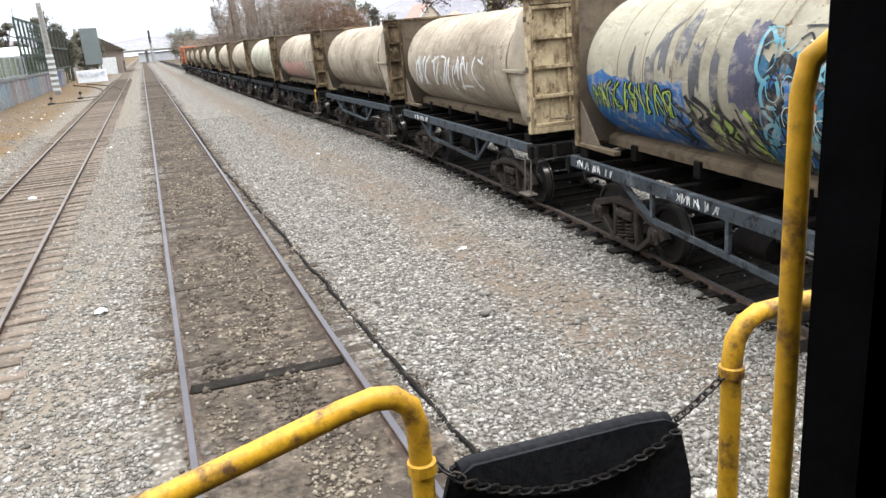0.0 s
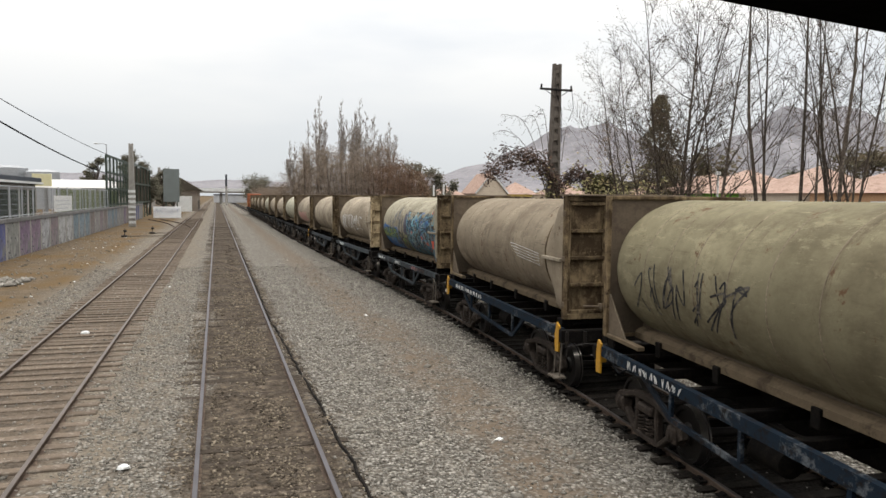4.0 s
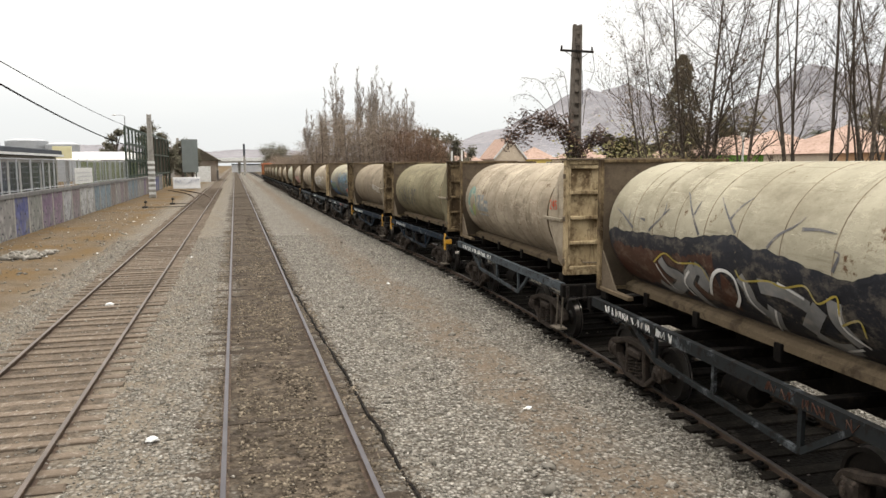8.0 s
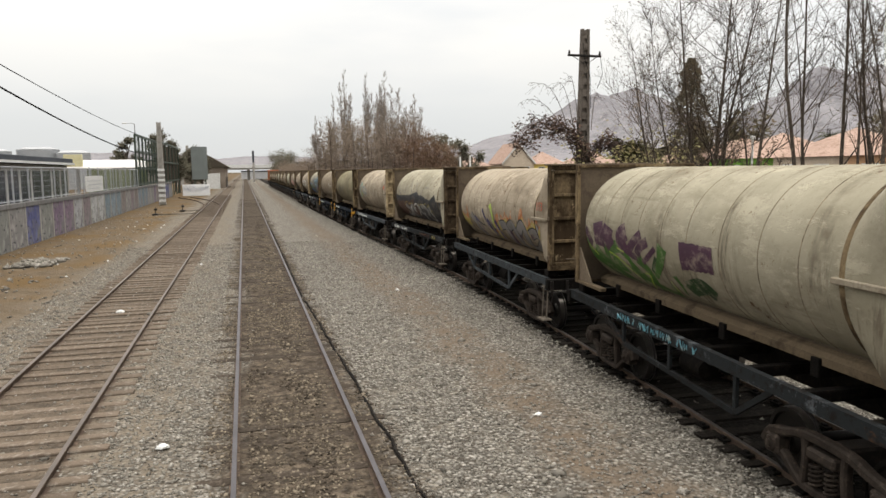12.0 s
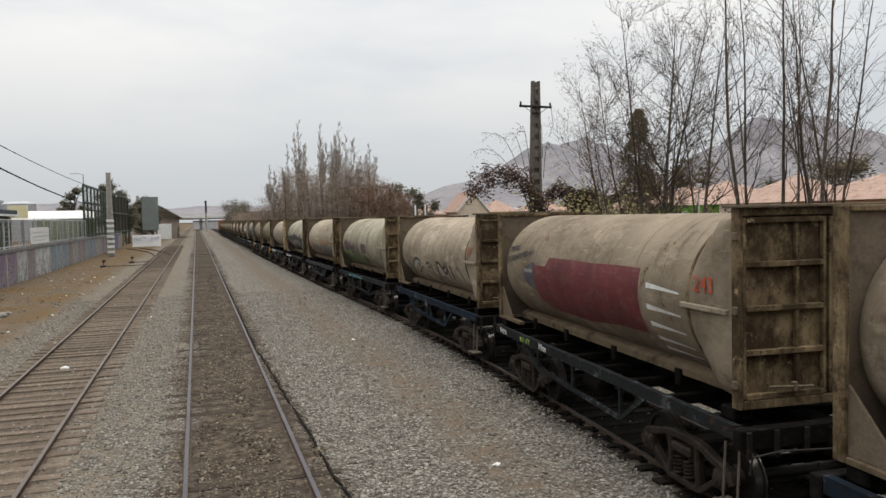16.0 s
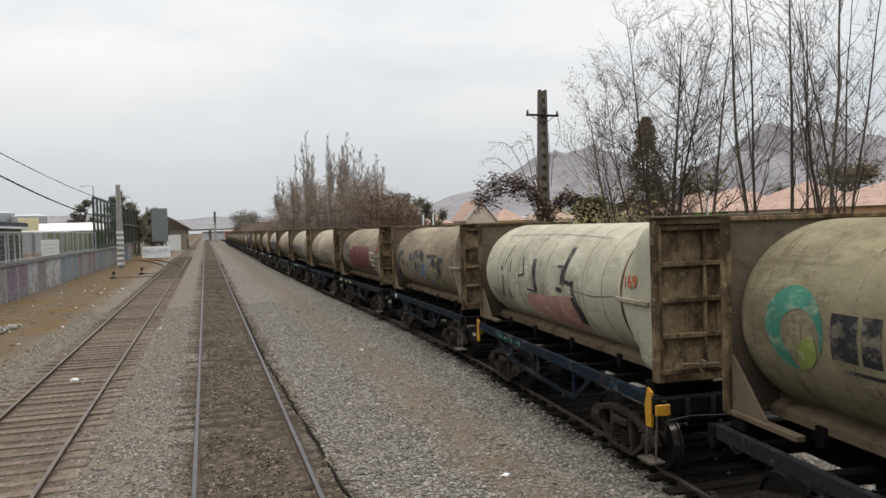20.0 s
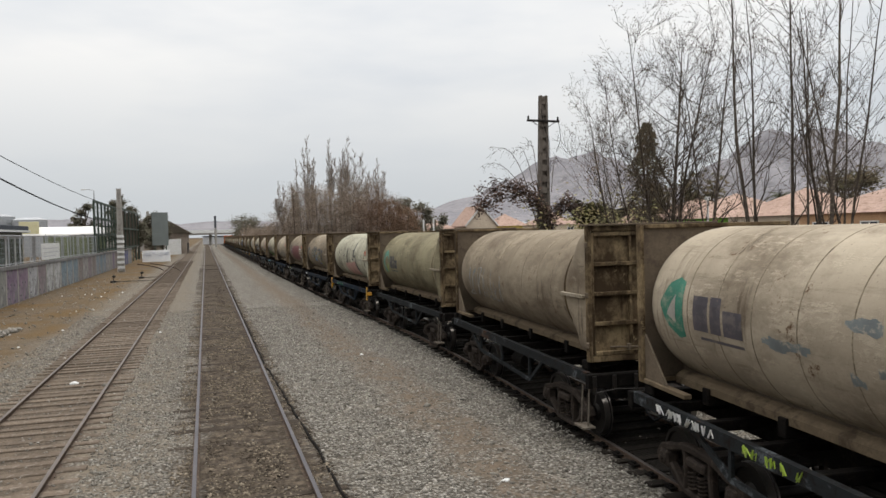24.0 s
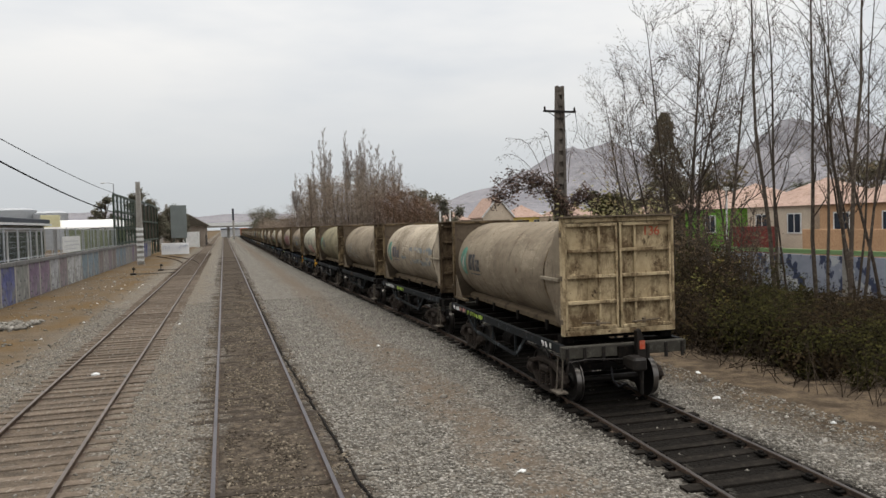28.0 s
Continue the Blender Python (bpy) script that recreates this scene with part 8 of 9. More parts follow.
ln = [[(3.74, -0.53), (3.74, -0.75)], [(3.7, -0.78), (3.74, -1.32)], [(2.48, -0.29), (2.22, -0.57), (2.17, -1.15)], [(-0.18, -0.47), (-0.62, -0.43), (-0.68, -0.76), (-0.48, -1.2)], [(-0.83, -0.49), (-1.22, -0.36), (-1.32, -0.68), (-1.1, -1.35)], [(-1.51, -0.58), (-1.93, -0.31), (-2.08, -0.49), (-1.86, -0.97)], [(-2.32, -0.57), (-2.74, -0.46), (-2.96, -0.58)], [(-1.86, -1.08), (-2.35, -1.05), (-2.96, -0.73)], [(-2.98, -0.29), (-3.15, -0.4)]]
outlined(5, ln, 0.25, "dullgrey", "black", None, 0, 0.007, "grey graffiti letters")
s = Paint()
s.stroke([(-0.83, -0.59), (-0.92, -0.72), (-0.68, -1.11)], 0.2, 0.013)
s.stroke([(-1.56, -0.62), (-1.55, -0.78)], 0.16, 0.013)
s.stroke([(-2.35, -0.61), (-2.61, -0.55)], 0.12, 0.013)
s.stroke([(-2.91, -0.6), (-3.09, -0.58)], 0.22, 0.013)
s.stroke([(3.74, -0.58), (3.74, -0.82)], 0.1, 0.013)
lay(5, s, "purple", "dark hollows in the letters")
s = Paint()
s.stroke([(1.21, -0.05), (1.06, -0.35), (0.81, -0.76)], 0.13, 0.016, True, True)
s.stroke([(0.88, -0.34), (0.74, -0.57), (0.77, -0.96)], 0.15, 0.016, True, True)
s.stroke([(0.18, -0.34), (0.1, -0.65), (0.18, -1.03)], 0.2, 0.016, True, True)
s.stroke([(2.13, -0.31), (1.79, -0.59), (1.85, -1.07)], 0.09, 0.016, True, True)
s.stroke([(0.56, -0.64), (0.63, -1.12)], 0.16, 0.016, True, True)
lay(5, s, "violet", "violet graffiti streaks")
s = Paint()
s.stroke([(0.84, -0.49), (0.79, -0.81), (0.97, -1.28)], 0.12, 0.015)
s.stroke([(2.82, -0.51), (2.82, -1.07)], 0.06, 0.015)
s.stroke([(1.98, -0.46), (1.38, -0.6)], 0.05, 0.015)
lay(5, s, "black", "black graffiti shadows")
s = Paint()
s.stroke([(0.48, 0.12), (0.32, -0.16), (0.36, -0.4)], 0.19, 0.018, True, True)
s.stroke([(0.35, -0.3), (0.4, -0.6)], 0.06, 0.018)
lay(5, s, "lime", "lime graffiti spike")

# purple petals over green leaves
s = Paint()
s.stroke([(3.63, -0.04), (3.49, -0.19), (3.37, -0.35)], 0.2, 0.006)
s.stroke([(3.05, 0.12), (3.01, -0.09), (3.02, -0.35)], 0.42, 0.006)
s.stroke([(2.58, 0.07), (2.63, -0.14), (2.54, -0.32)], 0.4, 0.006)
s.stroke([(1.89, 0.04), (2.12, -0.1), (2.00, -0.33)], 0.34, 0.006)
s.stroke([(1.36, 0.04), (1.62, -0.12), (1.84, -0.3)], 0.17, 0.006)
s.stroke([(1.15, -0.07), (1.41, -0.19), (1.58, -0.35)], 0.17, 0.006)
s.stroke([(0.91, -0.16), (1.18, -0.33), (1.43, -0.48)], 0.1, 0.006)
s.stroke([(2.01, -0.3), (1.77, -0.38), (1.60, -0.4)], 0.14, 0.006)
lay(6, s, "purple", "dark purple painted petals")
head = edge([(-0.65, 0.03), (-0.22, 0.04), (0.21, 0.03)])
foot = edge([(-0.59, -0.36), (-0.26, -0.37), (0.13, -0.4)])
lay(6, Paint().field(head.ends[1] - 0.02, head.ends[0], lambda u: foot(u) + 0.04 * noise.fractal(Vector((u * 9, 4, 0)), 0.7, 2, 4), lambda u: head(u) + 0.02 * noise.fractal(Vector((u * 9, 5, 0)), 0.7, 2, 4), 0.006, 24, 8), "purple", "dark purple painted block")
s = Paint()
s.stroke([(3.61, -0.24), (3.38, -0.64), (3.13, -0.82)], 0.2, 0.004, True, True)
s.stroke([(2.71, -0.39), (2.26, -0.29), (1.92, -0.56), (1.88, -1.28)], 0.3, 0.004, True, True)
s.stroke([(2.59, -0.52), (2.25, -0.86)], 0.34, 0.004, True, True)
s.stroke([(1.60, -0.4), (1.35, -0.69), (1.52, -1.24)], 0.3, 0.004, True, True)
s.stroke([(0.69, -0.11), (0.84, -0.39), (1.22, -0.75)], 0.3, 0.004, True, True)
s.stroke([(0.91, -1.19), (0.85, -0.81)], 0.26, 0.004, True, True)
s.stroke([(0.53, -0.58), (0.48, -0.77), (0.55, -0.98)], 0.14, 0.004, True, True)
s.stroke([(3.78, -0.48), (3.4, -0.64), (3.0, -0.88), (2.5, -1.06)], 0.3, 0.004, True, True)
s.stroke([(3.3, -0.42), (3.0, -0.68), (2.6, -0.9), (2.2, -1.15)], 0.34, 0.004, True, True)
s.stroke([(2.75, -0.3), (2.8, -0.62), (2.4, -0.82)], 0.24, 0.004, True, True)
s.stroke([(2.0, -0.62), (1.5, -0.95), (0.9, -1.1)], 0.34, 0.004, True, True)
lay(6, s, "green", "green painted leaves")
s = Paint()
s.stroke([(0.25, -0.78), (-0.21, -0.64), (-0.41, -0.79)], 0.3, 0.003)
s.stroke([(3.37, -0.72), (2.88, -1.04)], 0.12, 0.003)
s.stroke([(0.92, -0.32), (1.21, -0.63)], 0.1, 0.003)
s.stroke([(0.28, -0.69), (0.11, -0.88)], 0.2, 0.003)
lay(6, s, "darkgreen", "dark green painted leaves")
s = Paint()
s.stroke([(3.55, -0.35), (3.26, -0.57)], 0.035, 0.009)
s.stroke([(2.68, -0.42), (2.29, -0.55), (1.93, -0.87)], 0.035, 0.009)
s.stroke([(1.55, -0.71), (1.43, -0.76), (1.88, -1.28)], 0.035, 0.009)
s.stroke([(0.75, -0.72), (0.75, -0.96)], 0.035, 0.009)
s.stroke([(2.29, -0.3), (2.06, -0.36)], 0.035, 0.009)
lay(6, s, "lime", "light green leaf ribs")

# pale letters with black arcs
s = Paint()
s.stroke([(2.41, -0.56), (1.95, -0.34), (1.71, -0.48)], 0.2, 0.003)
s.stroke([(1.55, -0.65), (1.38, -0.75)], 0.16, 0.003)
s.stroke([(1.01, -0.67), (0.84, -0.92)], 0.2, 0.003)
s.stroke([(0.21, -0.4), (0.11, -0.7)], 0.3, 0.003)
s.stroke([(-0.35, -0.3), (-0.65, -0.61)], 0.35, 0.003)
s.stroke([(-0.82, -0.41), (-1.04, -0.65)], 0.35, 0.003)
s.stroke([(3.31, -0.4), (3.1, -0.62)], 0.2, 0.003)
lay(7, s, "ghost", "faint pale graffiti letters")
s = Paint()
s.stroke([(3.31, -0.33), (3.15, -0.43), (3.58, -0.78)], 0.06, 0.006)
s.stroke([(2.98, -0.36), (2.88, -0.5), (3.29, -0.79)], 0.06, 0.006)
s.stroke([(2.82, -0.86), (2.43, -0.45), (1.99, -0.23), (1.65, -0.23), (1.54, -0.37)], 0.1, 0.006)
s.stroke([(1.85, -0.4), (1.65, -0.45), (1.85, -0.67), (2.14, -0.76)], 0.07, 0.006)
s.stroke([(1.72, -0.74), (1.48, -0.51), (1.25, -0.51), (1.14, -0.65)], 0.05, 0.006)
s.stroke([(0.97, -0.51), (0.85, -0.65), (0.77, -0.9)], 0.05, 0.006)
s.stroke([(0.89, -0.36), (0.64, -0.28), (0.47, -0.36), (0.61, -0.48), (0.77, -0.43)], 0.07, 0.006)
s.stroke([(0.29, -0.35), (0.28, -0.56), (0.18, -0.8), (0.13, -0.9)], 0.08, 0.006)
s.stroke([(-0.22, -0.24), (-0.26, -0.48), (0.47, -1.35)], 0.08, 0.006)
s.stroke([(-0.22, -0.24), (-0.53, -0.24), (-0.76, -0.43), (-0.91, -0.58)], 0.09, 0.006)
s.stroke([(-0.76, -0.43), (-1.01, -0.32), (-1.17, -0.38), (-1.01, -0.54), (-0.86, -0.53)], 0.08, 0.006)
s.stroke([(-1.45, -0.26), (-1.55, -0.39), (-1.48, -0.72)], 0.09, 0.006)
s.stroke([(-2.09, -0.24), (-2.31, -0.39), (-2.43, -0.65)], 0.06, 0.006)
s.stroke([(-0.31, -0.77), (-0.47, -0.74)], 0.1, 0.006)
lay(7, s, "black", "black graffiti arcs")

# red painted pencil with a stepped edge
brow = edge([(-1.02, 0.36), (-0.32, 0.34), (0.84, 0.35), (1.46, 0.34), (1.56, 0.15), (2.09, 0.16)])
belly = edge([(-0.88, -0.7), (0.31, -0.85), (1.59, -0.79), (2.19, -0.51)])
lay(8, Paint().field(brow.ends[1], -1.75, belly, brow, 0.003, 60, 14), "red", "dark red painted pencil shaft")
tip = brow.ends[1]
lay(8, Paint().field(tip + 0.62, tip + 0.004, lambda u: -0.06 - 0.36 * math.sqrt(max(0, (tip + 0.62 - u) / 0.62)), lambda u: -0.06 + 0.28 * math.sqrt(max(0, (tip + 0.62 - u) / 0.62)), 0.005, 16, 8), "tip", "dark silver pencil tip")
lay(8, Paint().field(tip + 0.5, tip + 0.1, lambda u: -0.02, lambda u: 0.05, 0.007, 8, 2), "silver", "pale gleam on the pencil tip")
s = Paint()
for v in (0.12, -0.2, -0.47, -0.72, -0.93):
    s.stroke([(-1.95, v), (-2.3, v - 0.02), (-2.75, v - 0.05)], 0.085, 0.004, True, True)
lay(8, s, "white", "white painted stripes")
shell_words(8, "TODAS", 3.6, 0.36, 0.17, 0.14, "black")
shell_words(8, "SE DEVOLVERÁN", 3.62, 0.1, 0.18, 0.2, "black")

# worn dark blue and yellow letters
rnd = random.Random(909)
s = Paint()
s.stroke([(2.56, 0.26), (2.97, 0.21), (3.24, -0.08), (3.43, -0.47), (3.56, -0.82)], 0.2, 0.003)
s.stroke([(2.66, -0.07), (2.46, -0.22)], 0.2, 0.003)
s.stroke([(1.58, 0.24), (1.58, -0.01), (1.51, -0.26)], 0.22, 0.003)
s.stroke([(1.21, -0.02), (1.16, 0.2), (1.03, 0.33), (0.84, 0.24), (0.74, 0.05)], 0.16, 0.003)
s.stroke([(1.05, -0.11), (0.92, -0.29)], 0.3, 0.003)
s.stroke([(0.55, 0.27), (0.27, 0.21), (-0.01, 0.1)], 0.3, 0.003)
s.stroke([(0.53, 0.01), (0.45, -0.21)], 0.2, 0.003)
s.stroke([(-0.38, 0.19), (-1.0, 0.22), (-1.39, 0.21)], 0.12, 0.003)
s.stroke([(-0.95, 0.04), (-1.19, -0.02), (-1.34, -0.09)], 0.25, 0.003)
s.stroke([(-1.56, 0.12), (-2.1, 0.12)], 0.16, 0.003)
s.stroke([(-1.52, 0.07), (-1.63, -0.16), (-1.68, -0.43)], 0.34, 0.003)
s.stroke([(2.08, -0.17), (1.96, -0.43)], 0.12, 0.003)
lay(9, s, "navy", "worn dark blue graffiti letters")
s = Paint()
s.stroke([(1.08, 0.0), (0.78, 0.09), (0.56, -0.04), (0.7, -0.34)], 0.04, 0.008)
s.stroke([(1.56, -0.08), (1.43, -0.3), (1.15, -0.17)], 0.04, 0.008)
s.stroke([(-0.51, -0.29), (-0.74, 0.01), (-0.6, 0.04), (-0.46, -0.13), (-0.51, -0.29)], 0.04, 0.008)
s.stroke([(-0.91, -0.49), (-1.17, -0.17)], 0.04, 0.008)
s.stroke([(-0.46, -0.3), (-0.87, -0.39)], 0.04, 0.008)
lay(9, s, "cyan", "pale blue graffiti loops")
s = Paint()
s.stroke([(0.77, -0.4), (0.37, -0.47), (-0.09, -0.24)], 0.2, 0.006)
s.stroke([(0.2, -0.13), (0.15, -0.42), (0.3, -0.62)], 0.16, 0.006)
s.stroke([(-0.56, -0.59), (-0.57, -0.79)], 0.2, 0.006)
s.stroke([(-0.17, -0.07), (-0.23, -0.27)], 0.14, 0.006)
s.stroke([(1.43, -0.16), (1.21, -0.3)], 0.1, 0.006)
lay(9, s, "brightblue", "bright blue graffiti patches")
s = Paint()
s.stroke([(-0.37, 0.16), (-0.33, -0.13), (-0.3, -0.49)], 0.055, 0.012, False)
s.stroke([(-0.71, -0.27), (-0.97, -0.14), (-1.01, -0.28), (-1.39, -0.23), (-1.43, -0.38)], 0.055, 0.012, False)
s.stroke([(-1.44, 0.19), (-1.38, -0.2)], 0.055, 0.012, False)
s.stroke([(1.55, -0.01), (1.43, -0.27)], 0.055, 0.012, False)
s.stroke([(1.08, -0.03), (1.14, -0.44)], 0.055, 0.012, False)
s.stroke([(0.32, 0.13), (0.39, -0.41)], 0.055, 0.012, False)
s.stroke([(2.87, -0.12), (2.79, -0.37), (3.44, -0.91)], 0.055, 0.012, False)
s.stroke([(-0.67, -0.55), (-0.87, -0.53)], 0.055, 0.012, False)
lay(9, s, "yellow", "yellow graffiti strokes")
s = Paint()
s.stroke([(-1.43, -0.53), (-1.56, -0.54), (-1.52, -0.68), (-1.3, -0.83), (-1.24, -0.75), (-1.43, -0.53)], 0.03, 0.013)
s.stroke([(-1.8, -0.34), (-1.76, -0.54), (-1.79, -0.61)], 0.03, 0.013)
s.stroke([(-1.19, -0.56), (-1.16, -0.8)], 0.03, 0.013)
s.stroke([(2.89, -0.6), (3.74, -1.16)], 0.03, 0.013)
lay(9, s, "lime", "lime graffiti loops")
s = Paint()
s.stroke([(3.48, 1.5), (3.12, 0.97), (2.92, 0.92), (2.71, 1.42)], 0.035, 0.004, False)
lay(9, s, "black", "thin black scrawl")

# pale tank with broken black blocks
s = Paint()
s.stroke([(2.52, 0.2), (2.42, 0.11)], 0.08, 0.005, False)
s.stroke([(2.38, -0.02), (2.61, -0.53)], 0.06, 0.005, False)
s.stroke([(2.3, 0.22), (2.22, 0.5), (2.15, 0.75)], 0.04, 0.005, False)
s.stroke([(1.96, 0.37), (1.94, 0.08)], 0.05, 0.005, False)
s.stroke([(1.3, 0.47), (1.11, 0.09)], 0.06, 0.005, False)
s.stroke([(1.44, 0.03), (1.11, 0.09)], 0.05, 0.005, False)
s.stroke([(0.64, 0.45), (0.51, -0.25)], 0.17, 0.005, False)
s.stroke([(0.98, -0.23), (0.53, -0.26)], 0.05, 0.005, False)
s.stroke([(-0.87, 0.77), (-0.91, 0.6), (-0.82, 0.26)], 0.16, 0.005, False)
s.stroke([(-0.5, 0.35), (-0.81, 0.35)], 0.06, 0.005, False)
s.stroke([(-0.79, 0.3), (-0.79, 0.0)], 0.2, 0.005, False)
s.stroke([(-0.77, 0.08), (-1.21, 0.03)], 0.08, 0.005, False)
s.stroke([(-1.2, 0.11), (-1.2, -0.18)], 0.12, 0.005, False)
s.stroke([(-1.18, -0.2), (-1.31, -0.53), (-1.25, -0.78)], 0.26, 0.005, False)
s.stroke([(-0.49, -0.11), (-0.74, -0.12)], 0.1, 0.005, False)
s.stroke([(2.16, -0.31), (2.19, -0.6)], 0.07, 0.005, False)
s.stroke([(3.27, -0.4), (2.99, -0.5)], 0.04, 0.005, False)
s.stroke([(3.24, -0.49), (2.99, -0.6)], 0.04, 0.005, False)
lay(10, s, "black", "broken black painted blocks")
s = Paint()
s.stroke([(-1.24, -0.08), (-2.0, -0.11), (-2.73, -0.04)], 0.02, 0.004)
s.stroke([(3.0, 1.06), (0.11, 1.12), (-1.92, 1.03)], 0.02, 0.004)
lay(10, s, "grey", "thin dark scrapes on the shell")
rim = edge([(-1.18, -0.2), (0.1, -0.29), (1.18, -0.36)])
hem = edge([(-0.61, -1.04)])
lay(10, Paint().field(rim.ends[1], rim.ends[0], hem, rim, 0.003), "pink", "faded pink painted patch")
s = Paint()
s.stroke([(2.98, -0.35), (2.95, -0.51), (3.08, -0.73)], 0.022, 0.006)
s.stroke([(3.0, -0.54), (2.94, -0.68)], 0.022, 0.006)
s.stroke([(2.82, -0.34), (2.78, -0.52)], 0.022, 0.006)
s.stroke([(2.95, -0.76), (2.6, -0.41), (2.64, -0.57)], 0.022, 0.006)
lay(10, s, "black", "small black scrawl")

# company marks
emblem(3, "fadedgreen", "slate", 2.85, 0.0)
emblem(11, "emerald", "black", 2.85, 0.0)
emblem(13, "emerald", "tip", 3.12, 0.02, True)
emblem(14, "emerald", "black", 3.05, 0.02, True)
rnd = random.Random(913)
s = Paint()
for i in range(26):
    a, b = rnd.uniform(-2.6, 1.3), rnd.choice((rnd.uniform(0.12, 0.3), rnd.uniform(-0.4, -0.1)))
    s.field(a, a - rnd.uniform(0.15, 0.7), ragged(40 + i, b - rnd.uniform(0.03, 0.09), 0.06, 4), ragged(80 + i, b + rnd.uniform(0.02, 0.09), 0.06, 4), 0.003, 14, 4)
lay(13, s, "slate", "worn scraps of a grey-blue painted band")
# scribbles on wagons further ahead
for k, col in ((-1, "white"), (2, "black"), (-3, "pink"), (1, "white"), (12, "slate")):
    rnd = random.Random(950 + k)
    s = Paint()
    if k == -3:
        s.field(2.8, -1.5, ragged(44, -0.9, 0.12), ragged(45, -0.1, 0.12), 0.003)
    elif k == 1:
        for i in range(5):
            s.stroke([(-0.9 - 0.1 * i, 0.12 - 0.07 * i), (-1.8 - 0.2 * i, 0.05 - 0.08 * i), (-2.6, -0.02 - 0.05 * i)], 0.012, 0.004, False)
    else:
        for q in letters(rnd, 3.2, -1.6 if k == -1 else 0.5, -0.6, 0.2, 7, 0.3):
            s.stroke(q, 0.05 if k == -1 else 0.03, 0.004)
    lay(k, s, col, {"white": "white scribbled graffiti", "black": "thin black scribbles", "rust": "rusty scrawl", "pink": "faded reddish painted field", "slate": "faint grey scrawl"}[col])

for ks, paint in (((2, 11), M_TANKOLIVE), ((1, 8, 9, 12, 14), M_BROWN), ((0, 4, 6), M_CREAM), ((10, -4, -7), M_WHITE)):
    for k in ks:
        for ob in CONTAINERS[k].children:
            if ob.name.startswith("tank_shell"):
                ob.material_slots[0].link = "OBJECT"
                ob.material_slots[0].material = paint

for ks, paint in (((14, 3, -1), M_DOORPALE), ((4, 13), M_DOORDARK)):
    for k in ks:
        for ob in [q for c in CONTAINERS[k].children for q in (c, *c.children)]:
            if ob.data.materials and ob.data.materials[0] == M_DOOR and not ob.name.startswith(("front_flange", "rear_band")):
                ob.material_slots[0].link = "OBJECT"
                ob.material_slots[0].material = paint
M_SILLGREY = sill_material("grey_sill_paint", (0.05, 0.058, 0.064))
for k in (0, 3, -1, -2, 5):
    for ob in WAGONS[k].children:
        if ob.name.startswith(("side_sill", "truss")):
            ob.material_slots[0].link = "OBJECT"
            ob.material_slots[0].material = M_SILLGREY
for k in (1, 2, 7, 9, 10):
    for ob in WAGONS[k].children:
        if ob.name.startswith(("side_sill", "truss")):
            ob.material_slots[0].link = "OBJECT"
            ob.material_slots[0].material = M_SILLBLUE
# the open tail end takes the lit headstock copy
for ob in WAGONS[14].children:
    if ob.name.startswith("headstock"):
        ob.material_slots[0].link = "OBJECT"
        ob.material_slots[0].material = M_HEADPALE

# tags along the sills
def sill_tag(k, colour, y0, y1, seed, label, bold=0.018):
    y0, y1 = y0 * FRAME_LONG, y1 * FRAME_LONG
    rnd = random.Random(seed)
    s = Shape()
    n = max(2, int(abs(y1 - y0) / 0.16))
    for i in range(n):
        c = y0 + (y1 - y0) * (i + 0.5) / n
        lean = rnd.uniform(-0.03, 0.03)
        pts = [(c + rnd.uniform(-0.06, 0.06) + lean * j, 1.175 + 0.14 * (0.5 + (0.5 if j % 2 else -0.5) * rnd.uniform(0.5, 1.0))) for j in range(6)]
        for p, q in zip(pts, pts[1:]):
            s.bar((-1.371, *p), (-1.371, *q), 0.004, bold * rnd.uniform(0.7, 1.2), (1, 0, 0))
    tagged(part("sill_tag", s, P[colour], WAGONS[k], label, mend=False), kind="stuff")


for k, col, a, b in ((0, "white", 3.9, 2.7), (0, "white", 1.2, 0.3), (0, "purple", -1.2, -2.2), (0, "pink", -1.3, -2.0), (0, "rust", -2.3, -2.9), (10, "emerald", 2.6, 1.0), (1, "white", 3.2, 0.8), (3, "white", 3.5, 0.6), (4, "white", 3.6, 1.2), (4, "rust", -0.8, -2.2), (4, "yellow", -2.6, -3.1), (8, "lime", 2.7, 2.1),
                     (8, "white", 3.9, 3.4), (9, "white", 3.5, 3.1), (13, "white", 3.5, 2.0), (13, "lime", 1.5, 0.5), (14, "white", 3.9, 3.3), (14, "pink", 3.2, 2.6), (14, "lime", 2.4, 0.9), (14, "white", -3.2, -3.7), (2, "white", 3.0, 1.4), (-1, "white", 3.0, 1.8), (6, "cyan", 2.0, -0.6)):
    sill_tag(k, col, a, b, 1000 + k * 7 + int(a * 10), "spray-painted tag on the wagon sill", 0.034 if k in (14, 13) else 0.018)


# red stencilled numbers
def number(k, text, m, size, parent=None):
    cu = bpy.data.curves.new("number", "FONT")
    cu.body, cu.size, cu.align_x, cu.align_y, cu.extrude = text, size, "CENTER", "CENTER", 0.002
    tmp = bpy.data.objects.new("number", cu)
    me = bpy.data.meshes.new_from_object(tmp)
    bpy.data.objects.remove(tmp)
    me.materials.clear()
    me.materials.append(P["brightred"])
    part("number", me, None, CONTAINERS[k], "faded red stencilled number", at=m)


number(14, "136", pose(0.78, -4.42, 3.62, 90, 0, 0), 0.27)
number(5, "113", pose(-1.255, -3.72, 2.95, 90, 0, -90), 0.3)
number(3, "245", pose(-1.255, -3.72, 2.95, 90, 0, -90), 0.3)
number(8, "243", pose(-1.255, -3.72, 2.95, 90, 0, -90), 0.3)
number(7, "137", pose(-1.255, -3.72, 2.95, 90, 0, -90), 0.3)
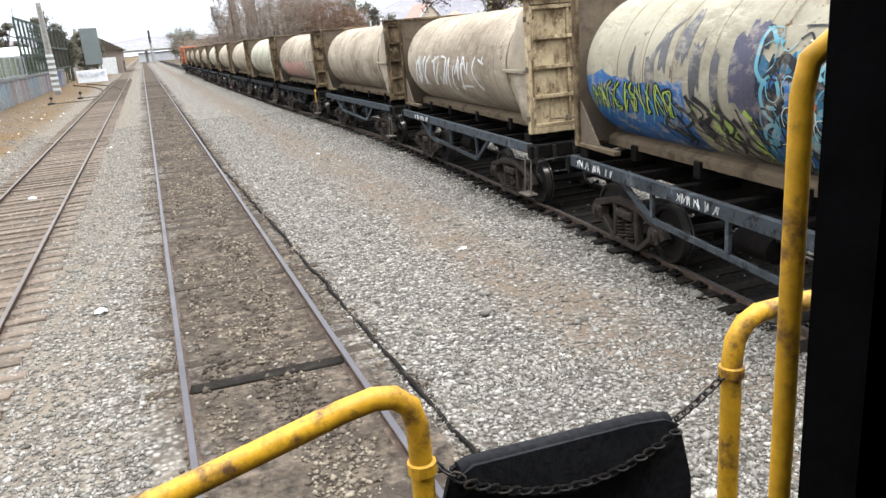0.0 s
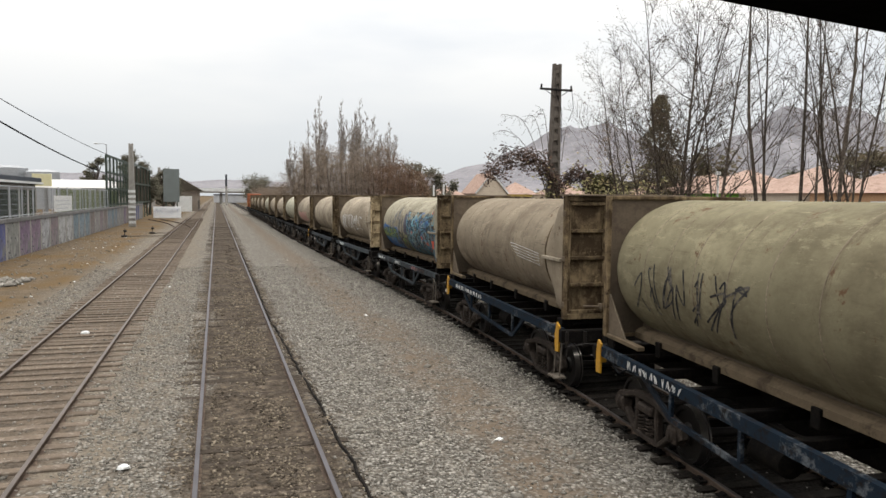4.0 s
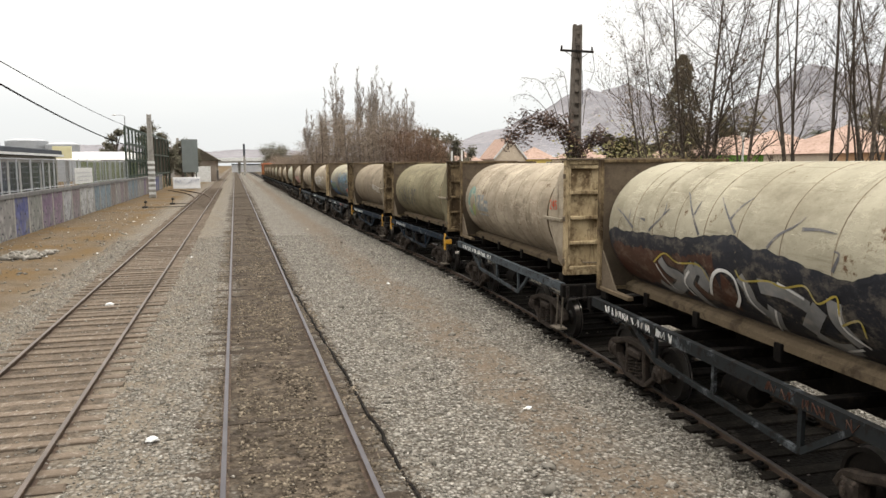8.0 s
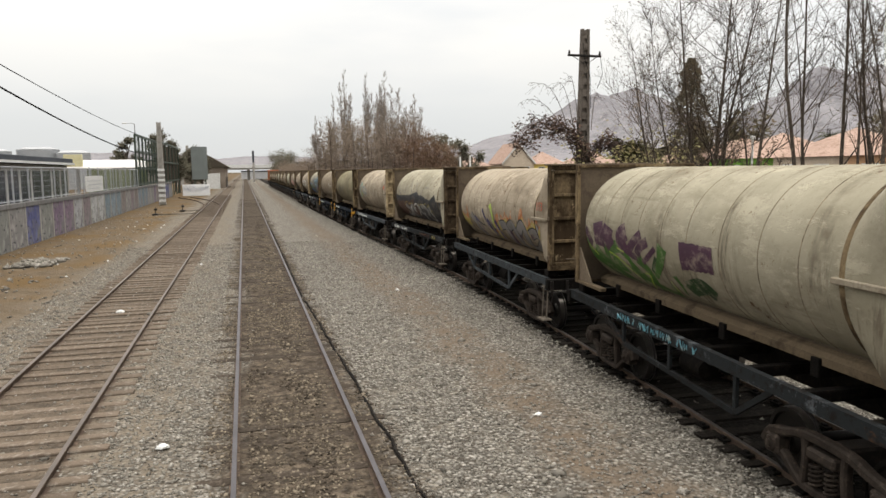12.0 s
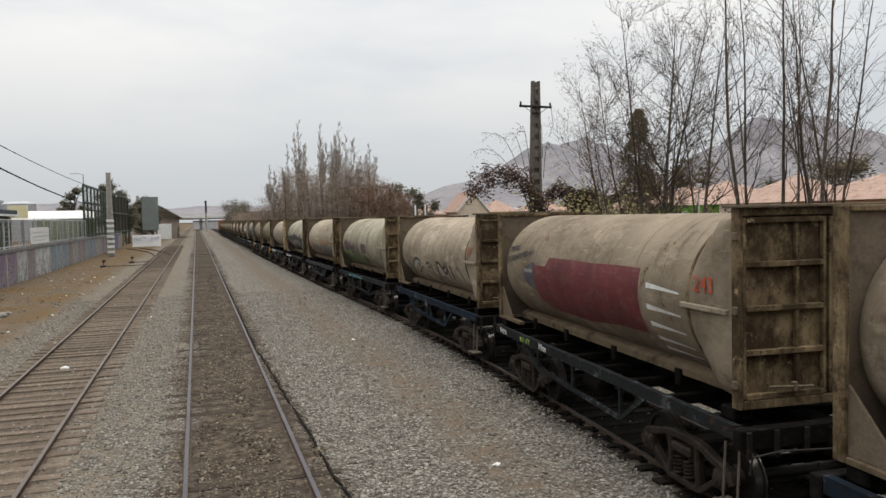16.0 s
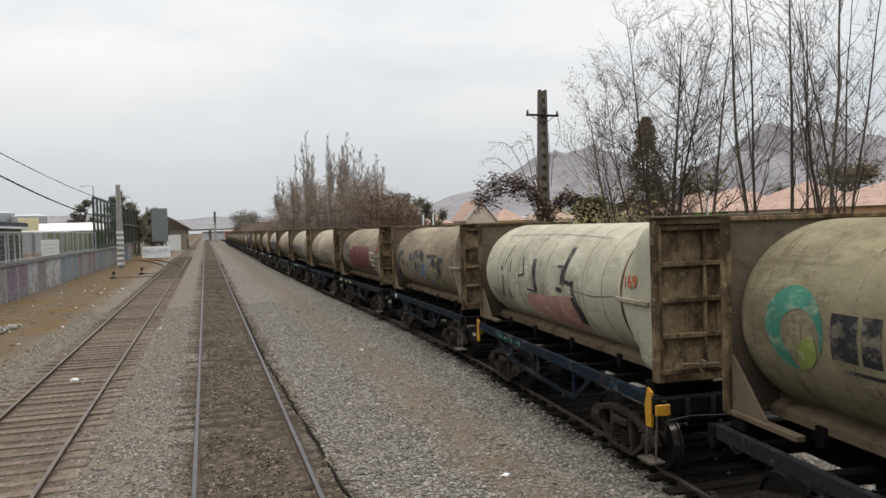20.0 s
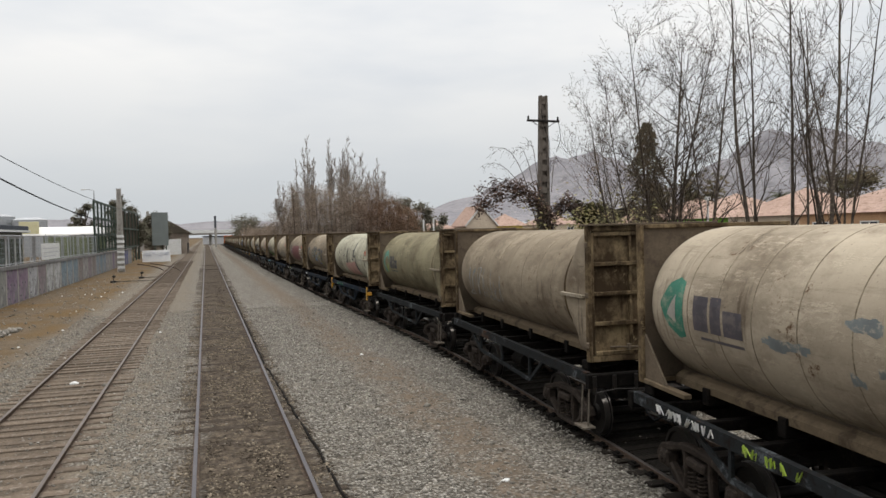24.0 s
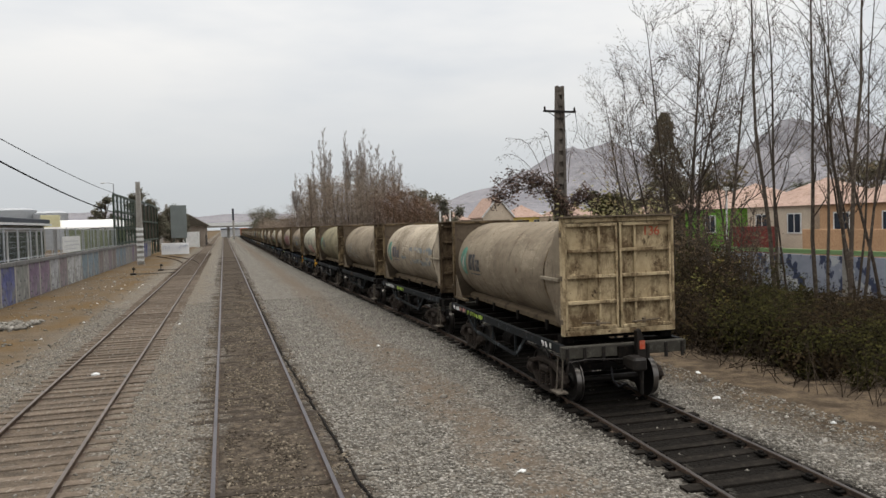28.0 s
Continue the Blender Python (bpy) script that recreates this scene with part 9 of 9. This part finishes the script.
number(10, "169", pose(-1.255, -3.67, 2.95, 90, 0, -90), 0.3)

def sill_word(k, text, y, size, colour):
    """A short painted word on the near sill."""
    cu = bpy.data.curves.new("word", "FONT")
    cu.body, cu.size, cu.align_x, cu.align_y, cu.extrude = text, size, "CENTER", "CENTER", 0.002
    tmp = bpy.data.objects.new("word", cu)
    me = bpy.data.meshes.new_from_object(tmp)
    bpy.data.objects.remove(tmp)
    me.materials.clear()
    me.materials.append(P[colour])
    part("painted_word", me, None, WAGONS[k], "white sprayed word on the sill", at=pose(-1.374, y, 1.248, 90, 0, -90))


sill_word(8, "Mine", 1.6, 0.2, "white")

# yellow corner guards
guard = Shape()
guard.add([(-1.5, -0.08, 0.92), (-1.5, 0.08, 0.92), (-1.5, 0.1, 1.24), (-1.5, 0.02, 1.5), (-1.5, -0.1, 1.44), (-1.46, -0.08, 0.92), (-1.46, 0.08, 0.92), (-1.46, 0.1, 1.24), (-1.46, 0.02, 1.5), (-1.46, -0.1, 1.44)],
          [(0, 1, 2, 3, 4), (9, 8, 7, 6, 5), (0, 5, 6, 1), (1, 6, 7, 2), (2, 7, 8, 3), (3, 8, 9, 4), (4, 9, 5, 0)])
guard.box(-1.47, -1.36, -0.06, 0.06, 1.1, 1.34, 0.01)
guard_mesh = tidy(guard.mesh("corner_guard", M_YELLOW))
for k, y in ((1, 4.45), (1, -4.4), (2, 4.45), (2, -4.4), (10, 4.45), (10, -4.4), (-3, -4.4)):
    part("corner_guard", guard_mesh, None, WAGONS[k], "yellow steel corner guard", at=pose(0.11, y, -0.06))
for k in (2, 10):
    part("end_bracket", Shape().box(-1.45, -1.22, -4.74, -4.7, 1.09, 1.25, 0.01), M_YELLOW, WAGONS[k], "yellow painted headstock end")

# tail marker on the last wagon
marker = thing("tail_marker", "grey tail marker with a red reflector hung on the last wagon", "tail marker")
part("body", Shape().prism([(0.2, 1.0), (0.4, 1.0), (0.38, 1.3), (0.27, 1.62), (0.19, 1.58)], "y", -4.83, -4.692).box(0.26, 0.33, -4.83, -4.72, 0.25, 0.998, 0.02), M_BOGIE, marker)
part("reflector", Shape().box(0.24, 0.36, -4.842, -4.832, 1.2, 1.38, 0.004), P["brightred"], marker, "red reflector plate")


# ---- movement of the train ----
def motions():
    times = [0.5 * i for i in range(57)]
    for k in range(-11, 15):
        rows = []
        for t in times:
            y = train_run(t) - PITCH * k
            rows.append((t, pose(train_x(y), y, 0, 0, 0, train_turn(y))))
        walk(WAGONS[k], rows)
        walk(CONTAINERS[k], rows)
        if k == 14:
            walk(marker, rows)
    lead = []
    for t in times:
        y = train_run(t) + PITCH * 11 + 13.1
        lead.append((t, pose(train_x(y), y, 0, 0, 0, train_turn(y))))
    walk(engine, lead)
    # wheels roll as the train goes
    turns = [(0.1 * i, -math.degrees((train_run(0.1 * i) - train_run(0)) / WHEEL_R)) for i in range(281)]
    for k in range(-11, 15):
        for b in WAGONS[k].children:
            for ws in b.children:
                if ws.name.startswith("wheelset"):
                    at = ws.location.copy()
                    walk(ws, [(t, pose(at.x, at.y, at.z, a)) for t, a in turns])


motions()
